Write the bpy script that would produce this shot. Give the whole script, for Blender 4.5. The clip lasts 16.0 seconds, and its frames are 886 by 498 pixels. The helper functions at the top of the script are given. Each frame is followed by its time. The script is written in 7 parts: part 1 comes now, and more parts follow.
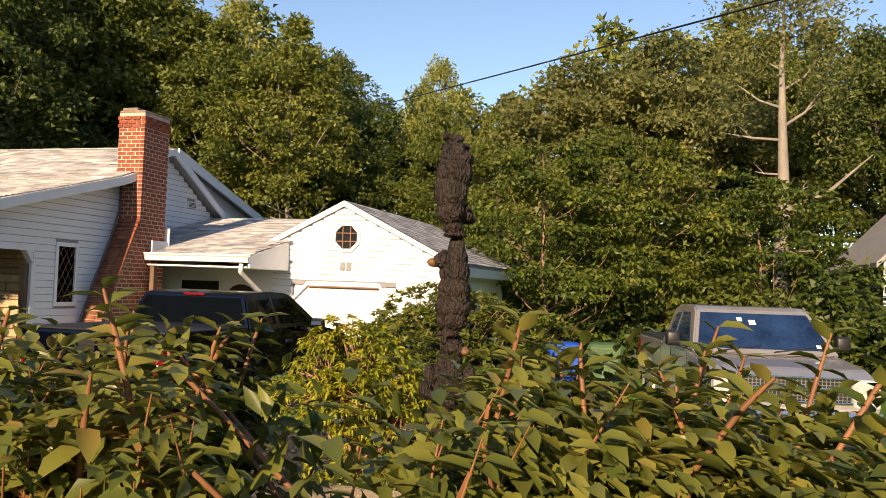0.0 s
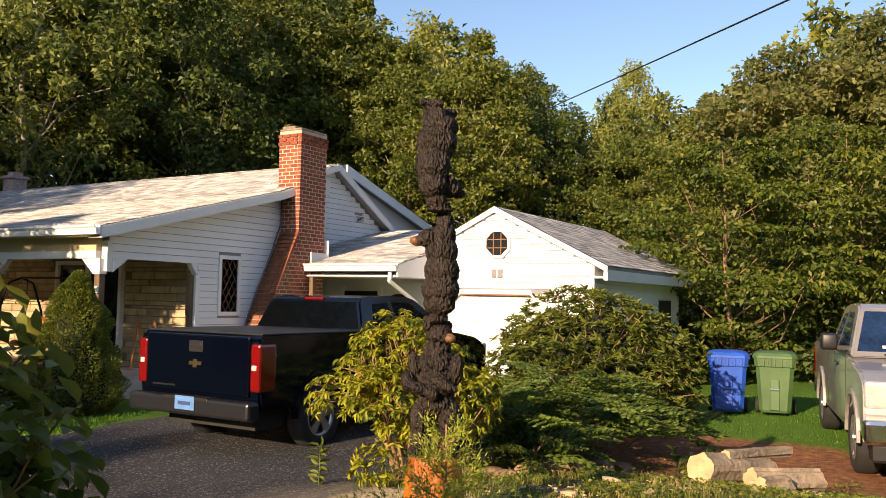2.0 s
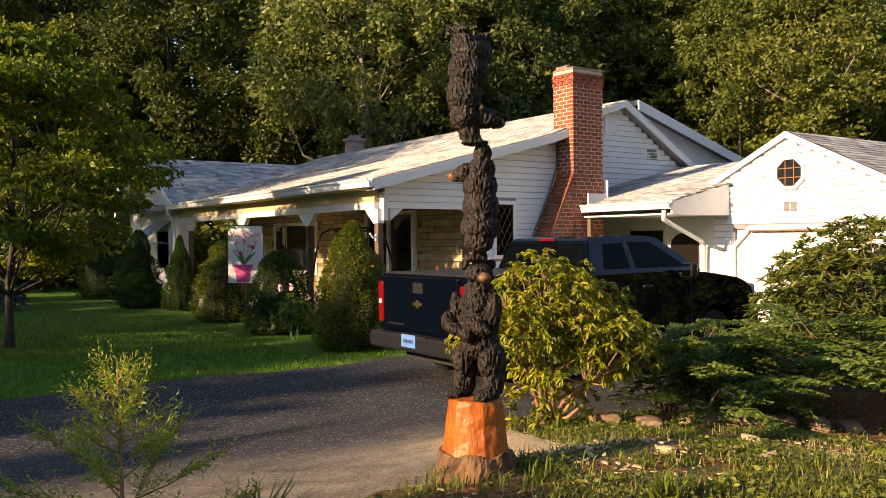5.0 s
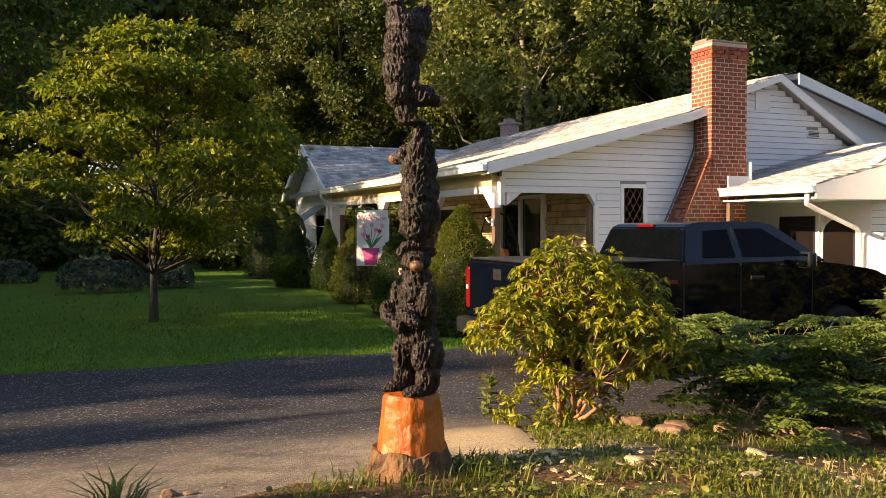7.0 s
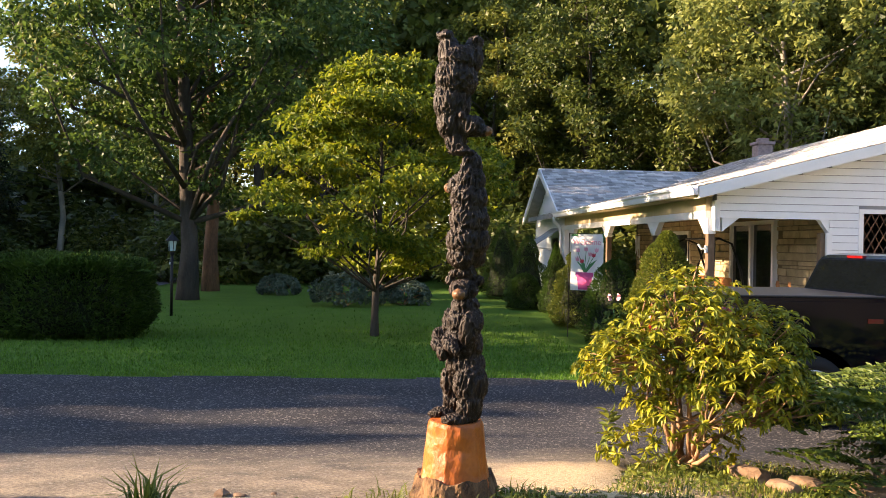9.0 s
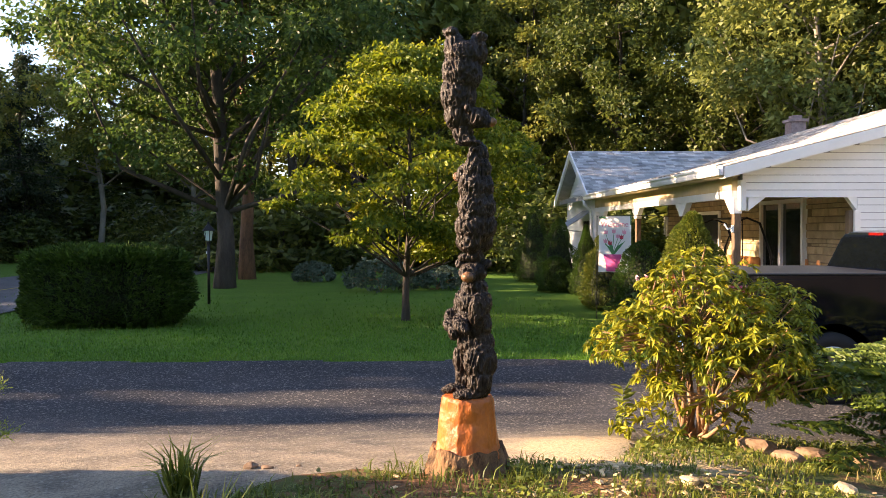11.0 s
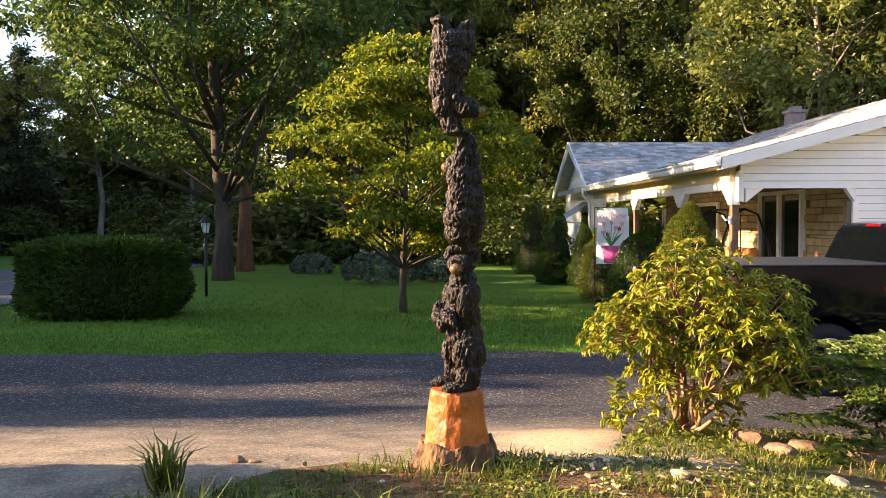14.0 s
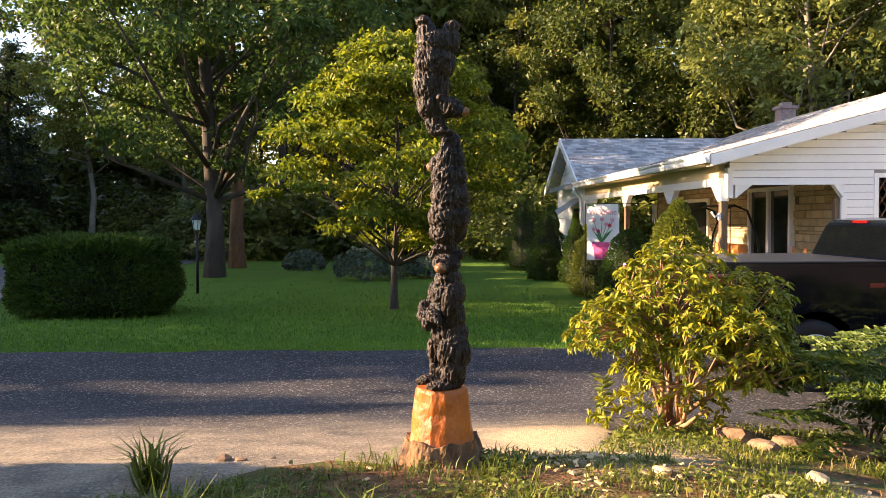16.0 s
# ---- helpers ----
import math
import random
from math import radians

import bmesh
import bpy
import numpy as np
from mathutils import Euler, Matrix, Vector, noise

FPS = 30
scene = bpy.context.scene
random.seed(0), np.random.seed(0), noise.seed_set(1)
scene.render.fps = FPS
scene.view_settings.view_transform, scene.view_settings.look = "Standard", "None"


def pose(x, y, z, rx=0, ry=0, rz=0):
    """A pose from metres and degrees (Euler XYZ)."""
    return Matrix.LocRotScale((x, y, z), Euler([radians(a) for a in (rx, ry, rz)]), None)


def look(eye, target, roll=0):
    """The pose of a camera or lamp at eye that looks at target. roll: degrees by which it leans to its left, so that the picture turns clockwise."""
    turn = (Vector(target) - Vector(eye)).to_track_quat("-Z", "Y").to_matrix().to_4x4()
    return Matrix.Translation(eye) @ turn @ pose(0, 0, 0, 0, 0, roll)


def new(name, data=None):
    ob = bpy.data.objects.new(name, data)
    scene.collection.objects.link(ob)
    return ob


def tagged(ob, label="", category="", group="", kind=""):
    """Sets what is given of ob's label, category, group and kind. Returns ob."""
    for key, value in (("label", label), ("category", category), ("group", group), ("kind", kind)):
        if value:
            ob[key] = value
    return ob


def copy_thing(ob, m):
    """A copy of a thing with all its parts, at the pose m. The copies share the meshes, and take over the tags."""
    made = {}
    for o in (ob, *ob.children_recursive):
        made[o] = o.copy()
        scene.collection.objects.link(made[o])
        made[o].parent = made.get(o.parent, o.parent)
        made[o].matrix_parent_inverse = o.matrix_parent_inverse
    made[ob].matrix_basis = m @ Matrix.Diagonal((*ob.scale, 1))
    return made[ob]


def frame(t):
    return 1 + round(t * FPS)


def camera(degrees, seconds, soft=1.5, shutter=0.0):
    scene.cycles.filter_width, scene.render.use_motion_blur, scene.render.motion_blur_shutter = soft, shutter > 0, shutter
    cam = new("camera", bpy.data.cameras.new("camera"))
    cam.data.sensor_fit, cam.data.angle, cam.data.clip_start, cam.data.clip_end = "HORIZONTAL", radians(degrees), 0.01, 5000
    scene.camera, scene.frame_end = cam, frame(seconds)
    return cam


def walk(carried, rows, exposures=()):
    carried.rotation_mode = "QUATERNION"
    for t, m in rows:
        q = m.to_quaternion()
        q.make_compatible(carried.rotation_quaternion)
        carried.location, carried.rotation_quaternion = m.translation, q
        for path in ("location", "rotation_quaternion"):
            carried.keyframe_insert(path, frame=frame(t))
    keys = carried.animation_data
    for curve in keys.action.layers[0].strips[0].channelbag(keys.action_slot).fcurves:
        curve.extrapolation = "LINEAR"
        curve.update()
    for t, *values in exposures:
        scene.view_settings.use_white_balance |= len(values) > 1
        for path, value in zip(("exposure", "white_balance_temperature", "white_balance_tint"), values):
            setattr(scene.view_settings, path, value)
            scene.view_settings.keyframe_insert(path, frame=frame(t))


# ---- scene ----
cam = camera(55.4, 16.0, soft=0.9)
EXPOSURES = [(0, 0.64, 7900, 17), (1, 0.80, 7700, 17), (1.5, 0.80, 7800, 17), (3.5, 0.74, 8400, 18), (4.5, 0.85, 8400, 19), (7, 1.2, 8800, 20), (8.5, 1.76, 7900, 20), (9.5, 1.92, 7900, 21), (12.5, 2.0, 8300, 23), (16, 2.03, 8400, 24)]
PATH = [
    (0, (-5.048, -1.401, 1.972), (-3.13, -0.842, 2.064), 2.0),
    (0.5, (-4.835, -1.726, 1.979), (-2.962, -1.032, 2.083), 2.5),
    (1, (-4.625, -2.016, 1.926), (-2.871, -1.087, 2.176), 2.5),
    (1.5, (-4.33, -2.273, 1.862), (-2.594, -1.3, 2.059), 2.0),
    (2, (-4.039, -2.468, 1.801), (-2.329, -1.437, 1.92), 1.2),
    (2.5, (-3.733, -2.612, 1.822), (-2.094, -1.468, 1.905), 0.3),
    (3, (-3.458, -2.773, 1.79), (-1.943, -1.467, 1.793), -0.2),
    (3.5, (-3.263, -2.93, 1.792), (-1.822, -1.544, 1.782), -0.9),
    (4, (-3.069, -3.105, 1.83), (-1.75, -1.601, 1.842), -0.3),
    (4.5, (-2.901, -3.391, 1.785), (-1.688, -1.8, 1.782), -0.3),
    (7, (-1.42, -4.002, 1.786), (-0.68, -2.145, 1.73), -0.1),
    (7.5, (-1.081, -4.099, 1.782), (-0.529, -2.178, 1.719), 0.1),
    (8, (-0.792, -4.099, 1.793), (-0.37, -2.145, 1.742), 0.2),
    (8.5, (-0.557, -4.085, 1.825), (-0.27, -2.106, 1.811), 0.2),
    (9, (-0.35, -4.28, 1.829), (-0.224, -2.284, 1.82), 1.0),
    (9.5, (-0.272, -4.422, 1.858), (-0.216, -2.423, 1.839), 0.7),
    (10, (-0.262, -4.529, 1.837), (-0.217, -2.53, 1.806), -0.1),
    (12.5, (-0.169, -4.541, 1.836), (-0.132, -2.542, 1.773), 0.0),
    (13, (-0.169, -4.52, 1.83), (-0.127, -2.522, 1.761), 0.2),
    (13.5, (-0.174, -4.509, 1.834), (-0.137, -2.51, 1.766), -0.1),
    (14, (-0.16, -4.485, 1.833), (-0.119, -2.486, 1.768), -0.2),
    (14.5, (-0.164, -4.489, 1.841), (-0.129, -2.49, 1.762), -0.2),
    (15, (-0.196, -4.47, 1.828), (-0.13, -2.473, 1.749), -0.5),
    (15.5, (-0.188, -4.497, 1.828), (-0.104, -2.501, 1.744), -0.6),
    (16, (-0.116, -4.516, 1.852), (-0.059, -2.518, 1.777), -0.3),
]
walk(cam, [(t, look(eye, target, roll)) for t, eye, target, roll in PATH], EXPOSURES)

# ---- light ----
SUN_EL, SUN_FROM = radians(19), Vector((-1.0, 0.04, 0.0)).normalized()
world = bpy.data.worlds.new("sky")
scene.world = world
world.use_nodes = True
wn = world.node_tree.nodes
sky = wn.new("ShaderNodeTexSky")
sky.sky_type, sky.sun_disc = "NISHITA", False
sky.sun_elevation, sky.sun_rotation = SUN_EL, math.atan2(SUN_FROM.x, SUN_FROM.y)
sky.air_density, sky.dust_density, sky.ozone_density = 1.0, 0.6, 4.0
wn["Background"].inputs["Strength"].default_value = 0.14
world.node_tree.links.new(sky.outputs[0], wn["Background"].inputs["Color"])
sun_lamp = bpy.data.lights.new("sun", "SUN")
sun_lamp.energy, sun_lamp.angle, sun_lamp.color = 5.0, radians(0.6), (1.0, 0.83, 0.62)
sun = new("sun", sun_lamp)
sun.matrix_world = look((0, 0, 0), -(SUN_FROM * math.cos(SUN_EL) + Vector((0, 0, math.sin(SUN_EL)))))

# ---- materials ----
def material(name, color, rough=0.7, metal=0.0, var=0.25, scale=6.0, bump=0.0, bscale=40.0, color2=None, stretch=(1, 1, 1), per=0.0, island=False, spec=0.5, coat=0.0, trans=0.0):
    """A principled surface whose colour drifts at two scales. per: how far alike pieces differ in brightness."""
    m = bpy.data.materials.new(name)
    m.use_nodes = True
    n, l = m.node_tree.nodes, m.node_tree.links
    b = n["Principled BSDF"]
    tc = n.new("ShaderNodeTexCoord")
    mp = n.new("ShaderNodeMapping")
    mp.inputs["Scale"].default_value = stretch
    l.new(tc.outputs["Object"], mp.inputs["Vector"])
    big, fine = n.new("ShaderNodeTexNoise"), n.new("ShaderNodeTexNoise")
    big.inputs["Scale"].default_value, fine.inputs["Scale"].default_value = scale, scale * 9
    big.inputs["Detail"].default_value, fine.inputs["Detail"].default_value = 4, 3
    l.new(mp.outputs[0], big.inputs["Vector"]), l.new(mp.outputs[0], fine.inputs["Vector"])
    add = n.new("ShaderNodeMath")
    add.operation = "MULTIPLY_ADD"
    add.inputs[1].default_value = 0.4
    l.new(fine.outputs[0], add.inputs[0]), l.new(big.outputs[0], add.inputs[2])
    ramp = n.new("ShaderNodeValToRGB")
    ramp.color_ramp.elements[0].position, ramp.color_ramp.elements[1].position = 0.45, 0.95
    lo = [c * (1 - var) for c in color]
    hi = color2 or [min(1, c * (1 + var)) for c in color]
    ramp.color_ramp.elements[0].color, ramp.color_ramp.elements[1].color = (*lo, 1), (*hi, 1)
    l.new(add.outputs[0], ramp.inputs[0])
    out = ramp.outputs[0]
    if per:
        hsv = n.new("ShaderNodeHueSaturation")
        src = n.new("ShaderNodeNewGeometry").outputs["Random Per Island"] if island else n.new("ShaderNodeObjectInfo").outputs["Random"]
        rng = n.new("ShaderNodeMapRange")
        rng.inputs["To Min"].default_value, rng.inputs["To Max"].default_value = 1 - per, 1 + per
        l.new(src, rng.inputs["Value"]), l.new(rng.outputs[0], hsv.inputs["Value"]), l.new(out, hsv.inputs["Color"])
        out = hsv.outputs[0]
    l.new(out, b.inputs["Base Color"])
    b.inputs["Roughness"].default_value, b.inputs["Metallic"].default_value = rough, metal
    b.inputs["Specular IOR Level"].default_value, b.inputs["Coat Weight"].default_value = spec, coat
    if trans:
        b.inputs["Transmission Weight"].default_value = trans
    if bump:
        bn, bt = n.new("ShaderNodeBump"), n.new("ShaderNodeTexNoise")
        bt.inputs["Scale"].default_value, bt.inputs["Detail"].default_value = bscale, 5
        l.new(mp.outputs[0], bt.inputs["Vector"]), l.new(bt.outputs[0], bn.inputs["Height"])
        bn.inputs["Strength"].default_value, bn.inputs["Distance"].default_value = bump, 0.02
        l.new(bn.outputs[0], b.inputs["Normal"])
    return m


def leaf_material(name, dark, light, through_light=0.35, rough=0.5, yellow=None, patch=0.25, per=0.0):
    """Leaves: each its own shade, lighter and darker patches over the plant, some light through the blade."""
    m = bpy.data.materials.new(name)
    m.use_nodes = True
    n, l = m.node_tree.nodes, m.node_tree.links
    b = n["Principled BSDF"]
    geo, tc, nz = n.new("ShaderNodeNewGeometry"), n.new("ShaderNodeTexCoord"), n.new("ShaderNodeTexNoise")
    nz.inputs["Scale"].default_value, nz.inputs["Detail"].default_value = patch, 2
    l.new(tc.outputs["Object"], nz.inputs["Vector"])
    mix = n.new("ShaderNodeMath")
    mix.operation = "MULTIPLY_ADD"
    mix.inputs[1].default_value = 0.55
    l.new(geo.outputs["Random Per Island"], mix.inputs[0])
    sub = n.new("ShaderNodeMath")
    sub.operation = "MULTIPLY_ADD"
    sub.inputs[1].default_value, sub.inputs[2].default_value = 0.9, -0.22
    l.new(nz.outputs[0], sub.inputs[0]), l.new(sub.outputs[0], mix.inputs[2])
    ramp = n.new("ShaderNodeValToRGB")
    e = ramp.color_ramp.elements
    e[0].position, e[1].position = 0.15, 0.75
    e[0].color, e[1].color = (*dark, 1), (*light, 1)
    if yellow:
        e.new(0.97).color = (*yellow, 1)
    l.new(mix.outputs[0], ramp.inputs[0])
    tint = ramp.outputs[0]
    if per:
        info, hsv = n.new("ShaderNodeObjectInfo"), n.new("ShaderNodeHueSaturation")
        for sock, lo, hi in (("Value", 1 - per, 1 + per), ("Hue", 0.5 + 0.06 * per, 0.5 - 0.10 * per)):
            r = n.new("ShaderNodeMapRange")
            r.inputs["To Min"].default_value, r.inputs["To Max"].default_value = lo, hi
            l.new(info.outputs["Random"], r.inputs["Value"]), l.new(r.outputs[0], hsv.inputs[sock])
        l.new(tint, hsv.inputs["Color"])
        tint = hsv.outputs[0]
    l.new(tint, b.inputs["Base Color"])
    b.inputs["Roughness"].default_value = rough
    b.inputs["Specular IOR Level"].default_value = 0.35
    tr, ms = n.new("ShaderNodeBsdfTranslucent"), n.new("ShaderNodeMixShader")
    l.new(tint, tr.inputs["Color"])
    ms.inputs[0].default_value = through_light
    l.new(b.outputs[0], ms.inputs[1]), l.new(tr.outputs[0], ms.inputs[2])
    l.new(ms.outputs[0], n["Material Output"].inputs["Surface"])
    return m


M_SIDING = material("white_siding", (0.78, 0.79, 0.80), 0.55, var=0.04, scale=1.5, bump=0.05, bscale=30)
# Grey for the wall cores: paints the shadow lines seen between siding boards.
M_LAP_SHADE = material("painted_lap_shade", (0.26, 0.26, 0.27), 0.8, var=0.15, scale=3)
M_TRIM = material("white_trim", (0.80, 0.80, 0.79), 0.5, var=0.05, scale=2)
M_SHINGLE = material("grey_shingle", (0.44, 0.425, 0.41), 0.9, var=0.3, scale=3, bump=0.5, bscale=120, per=0.4)
M_BRICK = material("red_brick", (0.26, 0.060, 0.030), 0.85, var=0.3, scale=8, bump=0.5, bscale=60, per=0.3)
M_CROWN = material("sooty_crown", (0.26, 0.19, 0.14), 0.9, var=0.35, scale=7, bump=0.5)
M_MORTAR = material("mortar", (0.52, 0.42, 0.32), 0.9, var=0.15, scale=10, bump=0.3)
M_STONE = material("tan_stone", (0.42, 0.33, 0.20), 0.85, var=0.25, scale=5, bump=0.5, bscale=30, per=0.22)
M_ASPHALT = material("asphalt", (0.085, 0.088, 0.095), 0.85, var=0.3, scale=1.2, bump=0.5, bscale=160)
M_BLACK_PAINT = material("black_car_paint", (0.0013, 0.0023, 0.0068), 0.08, var=0.1, coat=0.0, spec=0.42)
M_CHAR = material("charred_wood", (0.009, 0.0065, 0.0055), 0.5, var=0.5, scale=9, bump=1.0, bscale=85, stretch=(1, 1, 0.22), color2=(0.040, 0.026, 0.019), spec=0.35)
M_STUMP = material("oiled_orange_wood", (0.38, 0.076, 0.009), 0.48, var=0.4, scale=7, bump=0.8, bscale=22, stretch=(1, 1, 0.6), color2=(0.54, 0.145, 0.018))
M_MUZZLE = material("tan_muzzle", (0.17, 0.080, 0.032), 0.5, var=0.3, scale=20, bump=0.3, bscale=50)
M_BARK_FOOT = material("stump_bark", (0.075, 0.036, 0.018), 0.9, var=0.6, scale=18, bump=1.0, bscale=26, stretch=(1, 1, 0.5), color2=(0.26, 0.14, 0.062))
M_BARK = material("bark", (0.055, 0.045, 0.036), 0.95, var=0.45, scale=5, bump=1.0, bscale=18, stretch=(1, 1, 0.25))
# Besides truly dark parts, this paints the unlit insides behind openings.
M_DARK = material("dark_parts_and_inside_shade", (0.02, 0.018, 0.016), 0.9, var=0.3)
M_LEAF_FAR = leaf_material("forest_leaves", (0.045, 0.076, 0.014), (0.185, 0.22, 0.040), 0.36, yellow=(0.27, 0.24, 0.05), patch=0.35, per=0.30)
M_LEAF_PALE = leaf_material("pale_forest_leaves", (0.078, 0.11, 0.026), (0.31, 0.335, 0.080), 0.38, yellow=(0.36, 0.36, 0.11), patch=0.4, per=0.20)
M_LEAF_MIMOSA = leaf_material("mimosa_leaves", (0.026, 0.052, 0.008), (0.135, 0.175, 0.024), 0.36, yellow=(0.32, 0.26, 0.04), patch=0.7, per=0.15)
M_LEAF_OAK = leaf_material("oak_leaves", (0.025, 0.050, 0.011), (0.130, 0.165, 0.031), 0.34, yellow=(0.22, 0.20, 0.05), patch=0.4, per=0.25)
M_LEAF_MAPLE = leaf_material("maple_leaves", (0.024, 0.056, 0.014), (0.110, 0.180, 0.036), 0.42, yellow=(0.24, 0.22, 0.04), patch=0.5)
M_LEAF_TAN = leaf_material("ash_leaves", (0.09, 0.12, 0.035), (0.27, 0.27, 0.09), 0.5, yellow=(0.33, 0.27, 0.11), patch=0.3)
M_LEAF_DOG = leaf_material("dogwood_leaves", (0.055, 0.11, 0.010), (0.27, 0.30, 0.024), 0.45, yellow=(0.52, 0.40, 0.03), patch=0.6)
M_LEAF_PIERIS = leaf_material("pieris_leaves", (0.075, 0.12, 0.012), (0.38, 0.36, 0.026), 0.28, yellow=(0.58, 0.42, 0.035), patch=1.8)
M_LEAF_RHODO = leaf_material("rhododendron_leaves", (0.032, 0.062, 0.010), (0.18, 0.20, 0.032), 0.3, yellow=(0.26, 0.22, 0.05), patch=1.2, rough=0.5)
M_LEAF_YEW = leaf_material("yew_needles", (0.016, 0.040, 0.009), (0.085, 0.165, 0.025), 0.35, patch=1.2)
M_LEAF_CONE = leaf_material("spruce_needles", (0.042, 0.078, 0.012), (0.21, 0.24, 0.034), 0.3, yellow=(0.22, 0.19, 0.04), patch=1.4)
M_LEAF_NEAR = leaf_material("hedge_leaves", (0.062, 0.095, 0.020), (0.240, 0.240, 0.048), 0.36, yellow=(0.30, 0.16, 0.065), patch=2.5, rough=0.38)
M_LEAF_FERN = leaf_material("feathery_leaves", (0.022, 0.052, 0.011), (0.15, 0.21, 0.035), 0.34, patch=1.8)

M_SHINGLE_STUFF = material("grey_shingles", (0.44, 0.425, 0.41), 0.9, var=0.3, scale=3, bump=0.5, bscale=120, per=0.4, island=True)
M_BRICK_STUFF = material("red_bricks", (0.26, 0.060, 0.030), 0.85, var=0.3, scale=8, bump=0.5, bscale=60, per=0.3, island=True)
M_BRICK_WORN = material("worn_brick", (0.23, 0.08, 0.04), 0.9, var=0.3, scale=6, bump=0.5, bscale=50, per=0.2, island=True)
M_BRICK_PALE = material("pale_brick", (0.36, 0.24, 0.21), 0.9, var=0.3, scale=12, bump=0.5, bscale=50)
M_STONE_STUFF = material("tan_stones", (0.42, 0.33, 0.20), 0.85, var=0.25, scale=5, bump=0.5, bscale=30, per=0.22, island=True)
M_DECK = material("roof_deck", (0.30, 0.29, 0.28), 0.9, var=0.2, scale=4)
M_WINDOW = material("window_glass", (0.02, 0.022, 0.024), 0.04, var=0.2, scale=1.2, spec=0.8)
M_MUNTIN = material("brown_wood_trim", (0.22, 0.10, 0.05), 0.6, var=0.3, scale=8)
M_CONCRETE = material("concrete", (0.42, 0.41, 0.38), 0.9, var=0.2, scale=2, bump=0.3)
M_CEIL = material("porch_ceiling_paint", (0.55, 0.44, 0.27), 0.7, var=0.1, scale=2)
M_POST = material("weathered_post", (0.11, 0.065, 0.04), 0.85, var=0.5, scale=4, bump=0.6, bscale=30, stretch=(1, 1, 0.2), color2=(0.24, 0.15, 0.09))
# A darker mortar: the shade between the stones is put into its colour.
M_MORTAR_DARK = material("shaded_mortar", (0.20, 0.15, 0.09), 0.95, var=0.2)
M_AWNING = material("awning_metal", (0.32, 0.34, 0.36), 0.5, var=0.15, scale=3)
M_CABLE = material("grey_cable", (0.12, 0.12, 0.13), 0.6, var=0.2)
M_DARK_METAL = material("grey_metal", (0.22, 0.22, 0.22), 0.5, metal=0.6, var=0.2)
M_DARK_DOOR = material("dark_door", (0.010, 0.007, 0.006), 0.3, var=0.3, scale=3)
M_SILVER_PAINT = material("silver_car_paint", (0.36, 0.34, 0.325), 0.3, metal=0.4, var=0.06, scale=3, coat=0.8)
M_CAR_GLASS = material("car_glass", (0.002, 0.003, 0.004), 0.03, var=0.2, spec=0.06)
# Its blue base colour paints the sky's reflection in the panes.
M_BLUE_GLASS = material("painted_sky_glass", (0.012, 0.032, 0.085), 0.04, var=0.6, scale=2, spec=0.4)
M_MIRROR = material("mirror", (0.8, 0.8, 0.8), 0.02, metal=1.0, var=0.02)
M_TYRE = material("tyre_rubber", (0.018, 0.018, 0.018), 0.85, var=0.3, scale=6)
M_RIM = material("alloy_rim", (0.55, 0.55, 0.56), 0.3, metal=0.9, var=0.1)
M_BLACK_PLASTIC = material("black_plastic", (0.012, 0.012, 0.014), 0.45, var=0.2)
M_BED_COVER = material("bed_cover_vinyl", (0.020, 0.019, 0.019), 0.42, var=0.25, scale=3)
M_RED_LAMP = material("red_lamp", (0.16, 0.005, 0.006), 0.12, var=0.15, coat=0.6)
M_CLEAR_LAMP = material("clear_lamp", (0.62, 0.62, 0.60), 0.12, metal=0.3, var=0.2, scale=12, coat=0.6)
M_CHROME = material("chrome", (0.75, 0.73, 0.70), 0.12, metal=1.0, var=0.04)
M_CHROME_DARK = material("dark_bumper", (0.02, 0.022, 0.026), 0.3, metal=0.3, var=0.1)
M_EMBLEM = material("emblem", (0.16, 0.13, 0.08), 0.3, metal=0.8, var=0.1)
M_PLATE = material("plate_face", (0.09, 0.22, 0.48), 0.5, var=0.2, scale=9)
M_PLATE_BAR = material("plate_mark", (0.03, 0.06, 0.16), 0.5, var=0.1)
M_PAPER = material("paper", (0.75, 0.78, 0.76), 0.6, var=0.1)
M_BIN_BLUE = material("blue_plastic", (0.010, 0.075, 0.42), 0.45, var=0.2, scale=3)
M_BIN_GREEN = material("green_plastic", (0.055, 0.115, 0.040), 0.5, var=0.2, scale=3)

M_GRASS = leaf_material("lawn_grass", (0.038, 0.12, 0.010), (0.11, 0.255, 0.020), 0.35, yellow=(0.18, 0.25, 0.03), patch=0.5)
M_WEED = leaf_material("weeds", (0.055, 0.09, 0.014), (0.20, 0.23, 0.035), 0.35, yellow=(0.38, 0.32, 0.08), patch=1.0)
M_DRY = leaf_material("dry_grass", (0.22, 0.16, 0.05), (0.42, 0.33, 0.12), 0.3, yellow=(0.5, 0.42, 0.2), patch=1.0)
M_CEDAR = leaf_material("cedar_sprays", (0.14, 0.20, 0.025), (0.42, 0.47, 0.070), 0.4, yellow=(0.32, 0.26, 0.06), patch=3.0)
M_LEAF_BLUE = leaf_material("blue_green_leaves", (0.05, 0.09, 0.06), (0.16, 0.22, 0.16), 0.3, patch=1.0)
M_LEAF_DARKNEEDLE = leaf_material("hemlock_needles", (0.010, 0.022, 0.008), (0.035, 0.06, 0.02), 0.25, patch=0.4)
M_TWIG = material("tan_stems", (0.30, 0.17, 0.09), 0.85, var=0.35, scale=8, bump=0.4, bscale=60)
M_TWIG_RED = material("reddish_shoots", (0.22, 0.095, 0.038), 0.6, var=0.3, scale=8)
